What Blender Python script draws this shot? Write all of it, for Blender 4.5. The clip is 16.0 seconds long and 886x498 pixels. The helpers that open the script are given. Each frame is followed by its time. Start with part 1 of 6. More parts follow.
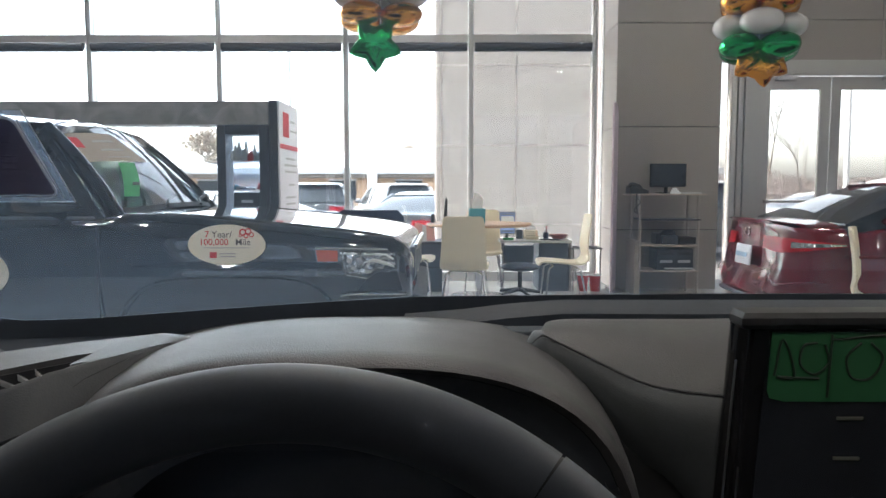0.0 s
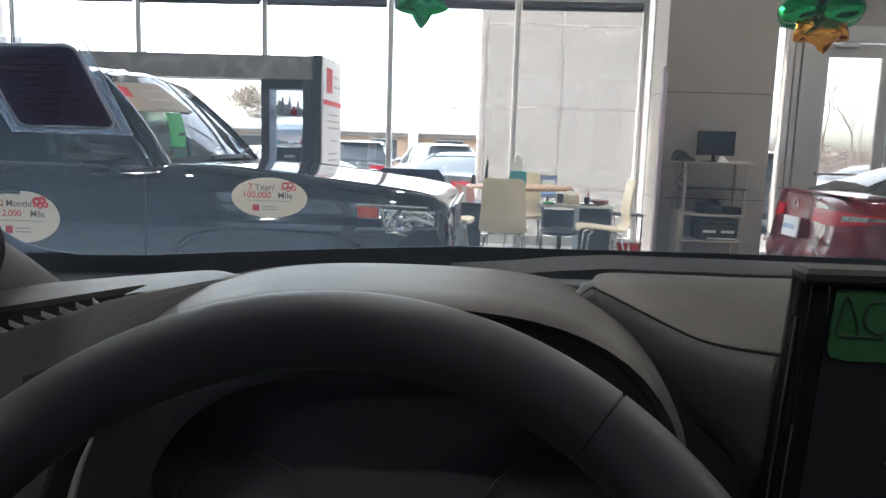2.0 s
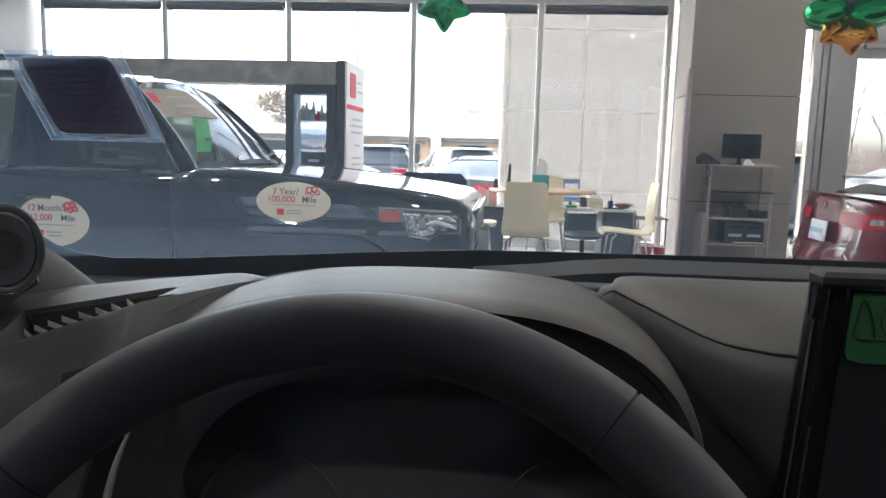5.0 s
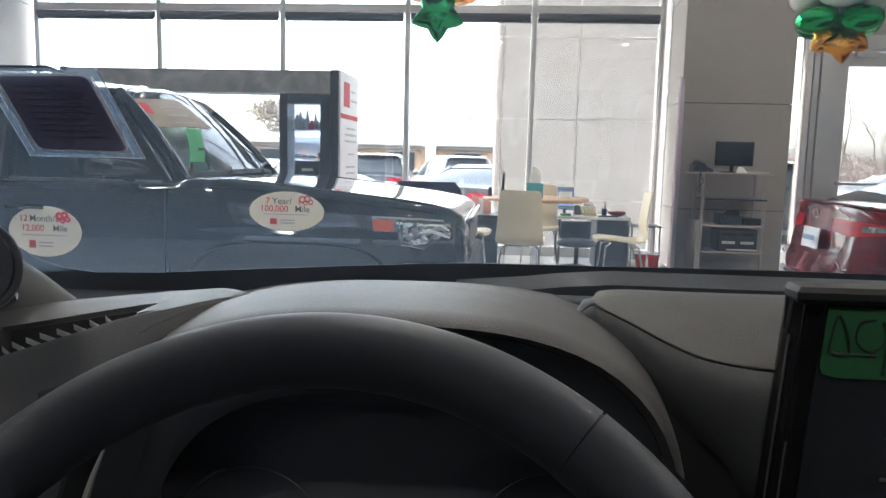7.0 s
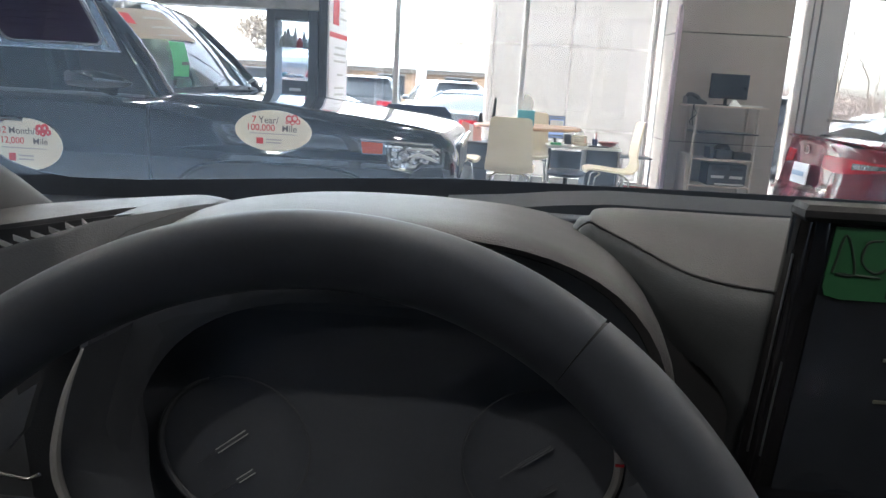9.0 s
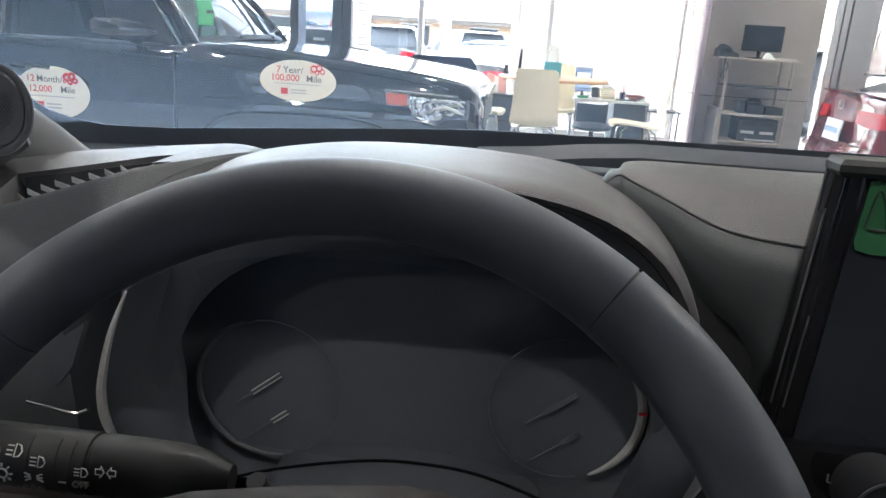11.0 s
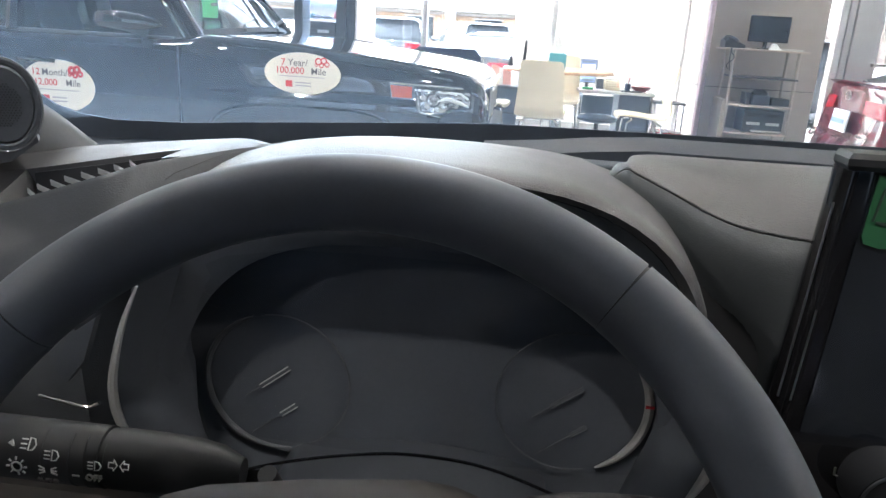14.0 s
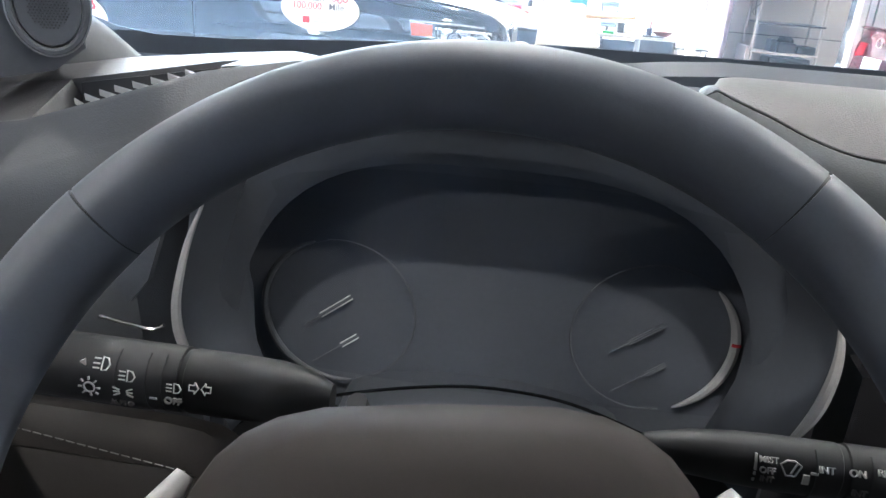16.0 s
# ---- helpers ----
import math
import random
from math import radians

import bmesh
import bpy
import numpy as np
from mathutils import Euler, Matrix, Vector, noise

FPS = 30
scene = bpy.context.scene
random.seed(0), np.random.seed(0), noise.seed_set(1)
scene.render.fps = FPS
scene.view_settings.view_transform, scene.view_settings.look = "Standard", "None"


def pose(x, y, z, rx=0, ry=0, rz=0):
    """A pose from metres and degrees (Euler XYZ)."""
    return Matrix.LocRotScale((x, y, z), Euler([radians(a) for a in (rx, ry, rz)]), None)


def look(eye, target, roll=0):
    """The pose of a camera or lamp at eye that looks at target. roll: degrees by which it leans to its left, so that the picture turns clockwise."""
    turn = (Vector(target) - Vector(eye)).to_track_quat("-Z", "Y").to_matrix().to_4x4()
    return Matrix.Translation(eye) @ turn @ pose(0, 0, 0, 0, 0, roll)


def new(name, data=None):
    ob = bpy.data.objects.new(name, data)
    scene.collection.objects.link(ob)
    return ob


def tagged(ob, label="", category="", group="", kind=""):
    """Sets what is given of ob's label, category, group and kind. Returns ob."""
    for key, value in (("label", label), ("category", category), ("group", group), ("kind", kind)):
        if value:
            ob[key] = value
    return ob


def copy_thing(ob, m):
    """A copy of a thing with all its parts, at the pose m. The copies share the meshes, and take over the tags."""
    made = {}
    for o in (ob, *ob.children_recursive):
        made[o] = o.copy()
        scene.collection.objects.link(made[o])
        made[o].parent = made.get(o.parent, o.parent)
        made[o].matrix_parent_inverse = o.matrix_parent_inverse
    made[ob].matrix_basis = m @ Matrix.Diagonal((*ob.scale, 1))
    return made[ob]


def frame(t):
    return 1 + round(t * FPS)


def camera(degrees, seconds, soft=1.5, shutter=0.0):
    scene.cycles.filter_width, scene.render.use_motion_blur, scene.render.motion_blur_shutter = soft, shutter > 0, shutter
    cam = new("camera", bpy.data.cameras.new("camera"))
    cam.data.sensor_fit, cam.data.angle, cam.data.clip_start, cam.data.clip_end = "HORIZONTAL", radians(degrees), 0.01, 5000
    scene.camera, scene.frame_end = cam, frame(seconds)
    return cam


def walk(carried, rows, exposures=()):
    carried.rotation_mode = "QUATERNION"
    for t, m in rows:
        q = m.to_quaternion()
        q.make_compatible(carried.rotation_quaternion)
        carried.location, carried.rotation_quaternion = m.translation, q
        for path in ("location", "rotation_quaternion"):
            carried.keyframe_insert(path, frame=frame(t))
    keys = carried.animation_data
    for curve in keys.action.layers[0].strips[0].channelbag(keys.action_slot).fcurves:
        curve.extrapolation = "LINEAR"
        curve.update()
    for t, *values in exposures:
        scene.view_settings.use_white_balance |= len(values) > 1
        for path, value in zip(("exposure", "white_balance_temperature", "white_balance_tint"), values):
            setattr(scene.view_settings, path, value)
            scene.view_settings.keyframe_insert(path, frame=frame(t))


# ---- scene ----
cam = camera(63.0, 16.0)

PATH = [
    (0, (0.02, 0.018, 1.206), (0.013, 2.011, 1.04), 0.0),
    (0.5, (0.02, 0.014, 1.206), (-0.029, 2.009, 1.084), 0.1),
    (1, (0.023, 0.016, 1.207), (-0.038, 2.009, 1.057), 0.3),
    (1.5, (0.01, 0.021, 1.194), (-0.084, 2.005, 0.964), 1.6),
    (2, (0.01, 0.022, 1.193), (-0.099, 2.001, 0.921), 1.8),
    (2.5, (0.014, 0.026, 1.193), (-0.101, 2.002, 0.909), 1.3),
    (3, (0.024, 0.022, 1.199), (-0.108, 1.997, 0.911), 1.2),
    (3.5, (0.017, 0.02, 1.196), (-0.132, 1.994, 0.91), 1.5),
    (4, (0.007, 0.016, 1.191), (-0.159, 1.989, 0.908), 1.8),
    (6.5, (0.022, 0.007, 1.201), (-0.148, 1.985, 0.963), 1.3),
    (7, (0.023, 0.011, 1.2), (-0.137, 1.99, 0.959), 1.4),
    (7.5, (0.02, 0.011, 1.198), (-0.124, 1.988, 0.933), 1.7),
    (8, (0.024, 0.019, 1.196), (-0.103, 1.991, 0.886), 2.2),
    (8.5, (0.024, 0.033, 1.188), (-0.092, 1.995, 0.817), 2.6),
    (9, (0.018, 0.029, 1.185), (-0.096, 1.978, 0.748), 3.2),
    (9.5, (0.016, 0.023, 1.185), (-0.107, 1.958, 0.695), 3.5),
    (11.8, (0.012, 0.02, 1.184), (-0.165, 1.928, 0.613), 3.5),
    (12, (0.013, 0.019, 1.186), (-0.163, 1.928, 0.616), 3.5),
    (12.5, (0.013, 0.02, 1.187), (-0.166, 1.93, 0.622), 3.4),
    (13, (0.01, 0.019, 1.186), (-0.17, 1.93, 0.623), 3.4),
    (13.5, (0.011, 0.019, 1.186), (-0.168, 1.928, 0.617), 3.4),
    (14, (0.011, 0.02, 1.186), (-0.165, 1.924, 0.6), 3.4),
    (14.5, (0.006, 0.028, 1.182), (-0.167, 1.922, 0.564), 3.7),
    (15, (-0.004, 0.03, 1.179), (-0.179, 1.911, 0.522), 4.1),
    (15.5, (-0.026, 0.042, 1.162), (-0.208, 1.908, 0.464), 4.4),
    (16, (-0.036, 0.042, 1.158), (-0.22, 1.896, 0.432), 4.5),
]

walk(cam, [(t, look(eye, target, roll)) for t, eye, target, roll in PATH],
     exposures=[(0, 4.26, 6430, 10), (1.5, 4.3, 6420, 10), (2.5, 4.45, 6400, 10), (8, 4.47, 6380, 10), (9.5, 5.05, 6260, 10), (12.5, 5.55, 6180, 10), (14.5, 5.75, 6120, 10), (15.3, 6.08, 6040, 10), (16, 6.52, 5950, 10)])

# ---- light ----
world = bpy.data.worlds.new("overcast_sky")
scene.world = world
world.use_nodes = True
wn = world.node_tree
sky = wn.nodes.new("ShaderNodeTexSky")
sky.sky_type, sky.sun_disc = "NISHITA", False
sky.sun_elevation, sky.sun_rotation = radians(42), radians(275)
sky.air_density, sky.dust_density, sky.ozone_density = 1.0, 3.5, 0.8
pale = wn.nodes.new("ShaderNodeHueSaturation")
pale.inputs["Saturation"].default_value = 0.4
wn.links.new(sky.outputs[0], pale.inputs["Color"])
wn.links.new(pale.outputs[0], wn.nodes["Background"].inputs[0])
wn.nodes["Background"].inputs[1].default_value = 0.15

sun_data = bpy.data.lights.new("sun", "SUN")
sun_data.energy, sun_data.angle, sun_data.color = 2.0, radians(14), (1.0, 0.96, 0.9)
sun = new("sun", sun_data)
sun.matrix_world = look((-43.8, 3.8, 40), (0, 0, 0))

# ---- materials ----
def mat(name, color, rough=0.5, metal=0.0, vary=0.12, scale=6.0, bump=0.0, bump_scale=200.0, coat=0.0, spec=0.5, emit=None, strength=0.0):
    """A surface with two scales of colour variation and fine relief."""
    m = bpy.data.materials.new(name)
    m.use_nodes = True
    nt, b = m.node_tree, m.node_tree.nodes["Principled BSDF"]
    b.inputs["Roughness"].default_value = rough
    b.inputs["Metallic"].default_value = metal
    b.inputs["Coat Weight"].default_value = coat
    b.inputs["Coat Roughness"].default_value = 0.04
    b.inputs["Specular IOR Level"].default_value = spec
    if emit:
        b.inputs["Emission Color"].default_value = (*emit, 1)
        b.inputs["Emission Strength"].default_value = strength
    co = nt.nodes.new("ShaderNodeTexCoord")
    big, fine = nt.nodes.new("ShaderNodeTexNoise"), nt.nodes.new("ShaderNodeTexNoise")
    big.inputs["Scale"].default_value, big.inputs["Detail"].default_value = scale, 5
    fine.inputs["Scale"].default_value, fine.inputs["Detail"].default_value = scale * 14, 3
    add = nt.nodes.new("ShaderNodeMath")
    add.operation = "MULTIPLY_ADD"
    add.inputs[1].default_value = 0.45
    ramp = nt.nodes.new("ShaderNodeValToRGB")
    lo, hi = [c * (1 - vary) for c in color], [min(1, c * (1 + vary)) for c in color]
    ramp.color_ramp.elements[0].position, ramp.color_ramp.elements[1].position = 0.45, 0.95
    ramp.color_ramp.elements[0].color, ramp.color_ramp.elements[1].color = (*lo, 1), (*hi, 1)
    for n in (big, fine):
        nt.links.new(co.outputs["Object"], n.inputs["Vector"])
    nt.links.new(fine.outputs["Fac"], add.inputs[0])
    nt.links.new(big.outputs["Fac"], add.inputs[2])
    nt.links.new(add.outputs[0], ramp.inputs["Fac"])
    nt.links.new(ramp.outputs["Color"], b.inputs["Base Color"])
    rr = nt.nodes.new("ShaderNodeMapRange")
    rr.inputs["To Min"].default_value, rr.inputs["To Max"].default_value = rough * 0.85, min(1, rough * 1.15)
    nt.links.new(big.outputs["Fac"], rr.inputs["Value"])
    nt.links.new(rr.outputs["Result"], b.inputs["Roughness"])
    if bump:
        tex, bp = nt.nodes.new("ShaderNodeTexVoronoi"), nt.nodes.new("ShaderNodeBump")
        tex.inputs["Scale"].default_value = bump_scale
        bp.inputs["Strength"].default_value, bp.inputs["Distance"].default_value = bump, 0.4 / bump_scale
        nt.links.new(co.outputs["Object"], tex.inputs["Vector"])
        nt.links.new(tex.outputs["Distance"], bp.inputs["Height"])
        nt.links.new(bp.outputs["Normal"], b.inputs["Normal"])
    return m


def glass(name, tint=(1, 1, 1), gloss=0.06, veil=0.0, graded=False):
    """A thin pane: it lets light pass, mirrors a little, and may carry a milky bluish veil."""
    m = bpy.data.materials.new(name)
    m.use_nodes = True
    nt = m.node_tree
    out = nt.nodes["Material Output"]
    nt.nodes.remove(nt.nodes["Principled BSDF"])
    clear, shiny, mix = nt.nodes.new("ShaderNodeBsdfTransparent"), nt.nodes.new("ShaderNodeBsdfGlossy"), nt.nodes.new("ShaderNodeMixShader")
    clear.inputs["Color"].default_value = (*tint, 1)
    shiny.inputs["Roughness"].default_value = 0.02
    face, powr, span0 = nt.nodes.new("ShaderNodeLayerWeight"), nt.nodes.new("ShaderNodeMath"), nt.nodes.new("ShaderNodeMath")
    face.inputs["Blend"].default_value = 0.5
    powr.operation, powr.inputs[1].default_value = "POWER", 5.0
    span0.operation, span0.inputs[1].default_value, span0.inputs[2].default_value = "MULTIPLY_ADD", 0.85, gloss
    nt.links.new(face.outputs["Facing"], powr.inputs[0])
    nt.links.new(powr.outputs[0], span0.inputs[0])
    nt.links.new(span0.outputs[0], mix.inputs[0])
    nt.links.new(clear.outputs[0], mix.inputs[1])
    nt.links.new(shiny.outputs[0], mix.inputs[2])
    last = mix
    if veil:
        scatter, over, spot = nt.nodes.new("ShaderNodeBsdfTranslucent"), nt.nodes.new("ShaderNodeMixShader"), nt.nodes.new("ShaderNodeTexNoise")
        scatter.inputs["Color"].default_value = (0.45, 0.67, 1.0, 1)
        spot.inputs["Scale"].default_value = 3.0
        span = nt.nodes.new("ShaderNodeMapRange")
        span.inputs["To Min"].default_value, span.inputs["To Max"].default_value = veil * 0.6, veil * 1.4
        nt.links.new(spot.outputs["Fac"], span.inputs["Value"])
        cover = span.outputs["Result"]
        if graded:
            # glare painted as a veil that thins out to the right and upward
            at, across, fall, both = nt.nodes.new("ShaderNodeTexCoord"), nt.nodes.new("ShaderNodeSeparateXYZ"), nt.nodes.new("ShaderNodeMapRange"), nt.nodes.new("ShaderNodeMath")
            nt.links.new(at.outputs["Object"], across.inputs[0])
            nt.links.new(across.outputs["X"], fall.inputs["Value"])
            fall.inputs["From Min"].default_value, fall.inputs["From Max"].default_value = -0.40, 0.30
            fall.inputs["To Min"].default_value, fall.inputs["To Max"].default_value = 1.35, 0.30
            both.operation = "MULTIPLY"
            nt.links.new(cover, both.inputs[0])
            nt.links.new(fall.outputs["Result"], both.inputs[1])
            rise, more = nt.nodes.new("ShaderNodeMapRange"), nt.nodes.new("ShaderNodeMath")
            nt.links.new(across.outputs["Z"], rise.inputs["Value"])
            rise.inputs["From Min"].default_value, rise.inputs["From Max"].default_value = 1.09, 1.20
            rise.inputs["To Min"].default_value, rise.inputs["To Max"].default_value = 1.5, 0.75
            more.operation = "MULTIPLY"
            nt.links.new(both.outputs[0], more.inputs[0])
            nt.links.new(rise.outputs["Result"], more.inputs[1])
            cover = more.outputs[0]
        nt.links.new(cover, over.inputs[0])
        nt.links.new(mix.outputs[0], over.inputs[1])
        nt.links.new(scatter.outputs[0], over.inputs[2])
        last = over
    nt.links.new(last.outputs[0], out.inputs["Surface"])
    return m


def translucent(name, color, sheer=0.85):
    """A milky sheet that glows softly with the light behind it."""
    m = bpy.data.materials.new(name)
    m.use_nodes = True
    nt = m.node_tree
    out = nt.nodes["Material Output"]
    b = nt.nodes["Principled BSDF"]
    b.inputs["Base Color"].default_value, b.inputs["Roughness"].default_value = (*color, 1), 0.35
    t, mix, n = nt.nodes.new("ShaderNodeBsdfTranslucent"), nt.nodes.new("ShaderNodeMixShader"), nt.nodes.new("ShaderNodeTexNoise")
    n.inputs["Scale"].default_value = 1.3
    r = nt.nodes.new("ShaderNodeMapRange")
    r.inputs["To Min"].default_value, r.inputs["To Max"].default_value = sheer - 0.03, sheer + 0.03
    t.inputs["Color"].default_value = (*color, 1)
    nt.links.new(n.outputs["Fac"], r.inputs["Value"])
    nt.links.new(r.outputs["Result"], mix.inputs[0])
    nt.links.new(b.outputs[0], mix.inputs[1])
    nt.links.new(t.outputs[0], mix.inputs[2])
    nt.links.new(mix.outputs[0], out.inputs["Surface"])
    return m


def marble(name, dark, light):
    """Swirled grey laminate."""
    m = mat(name, light, 0.45, vary=0.1)
    nt, b = m.node_tree, m.node_tree.nodes["Principled BSDF"]
    co, n, r = nt.nodes.new("ShaderNodeTexCoord"), nt.nodes.new("ShaderNodeTexNoise"), nt.nodes.new("ShaderNodeValToRGB")
    n.inputs["Scale"].default_value, n.inputs["Detail"].default_value, n.inputs["Distortion"].default_value = 3.0, 4, 2.2
    r.color_ramp.elements[0].position, r.color_ramp.elements[1].position = 0.36, 0.66
    r.color_ramp.elements[0].color, r.color_ramp.elements[1].color = (*dark, 1), (*light, 1)
    nt.links.new(co.outputs["Object"], n.inputs["Vector"])
    nt.links.new(n.outputs["Fac"], r.inputs["Fac"])
    nt.links.new(r.outputs["Color"], b.inputs["Base Color"])
    return m


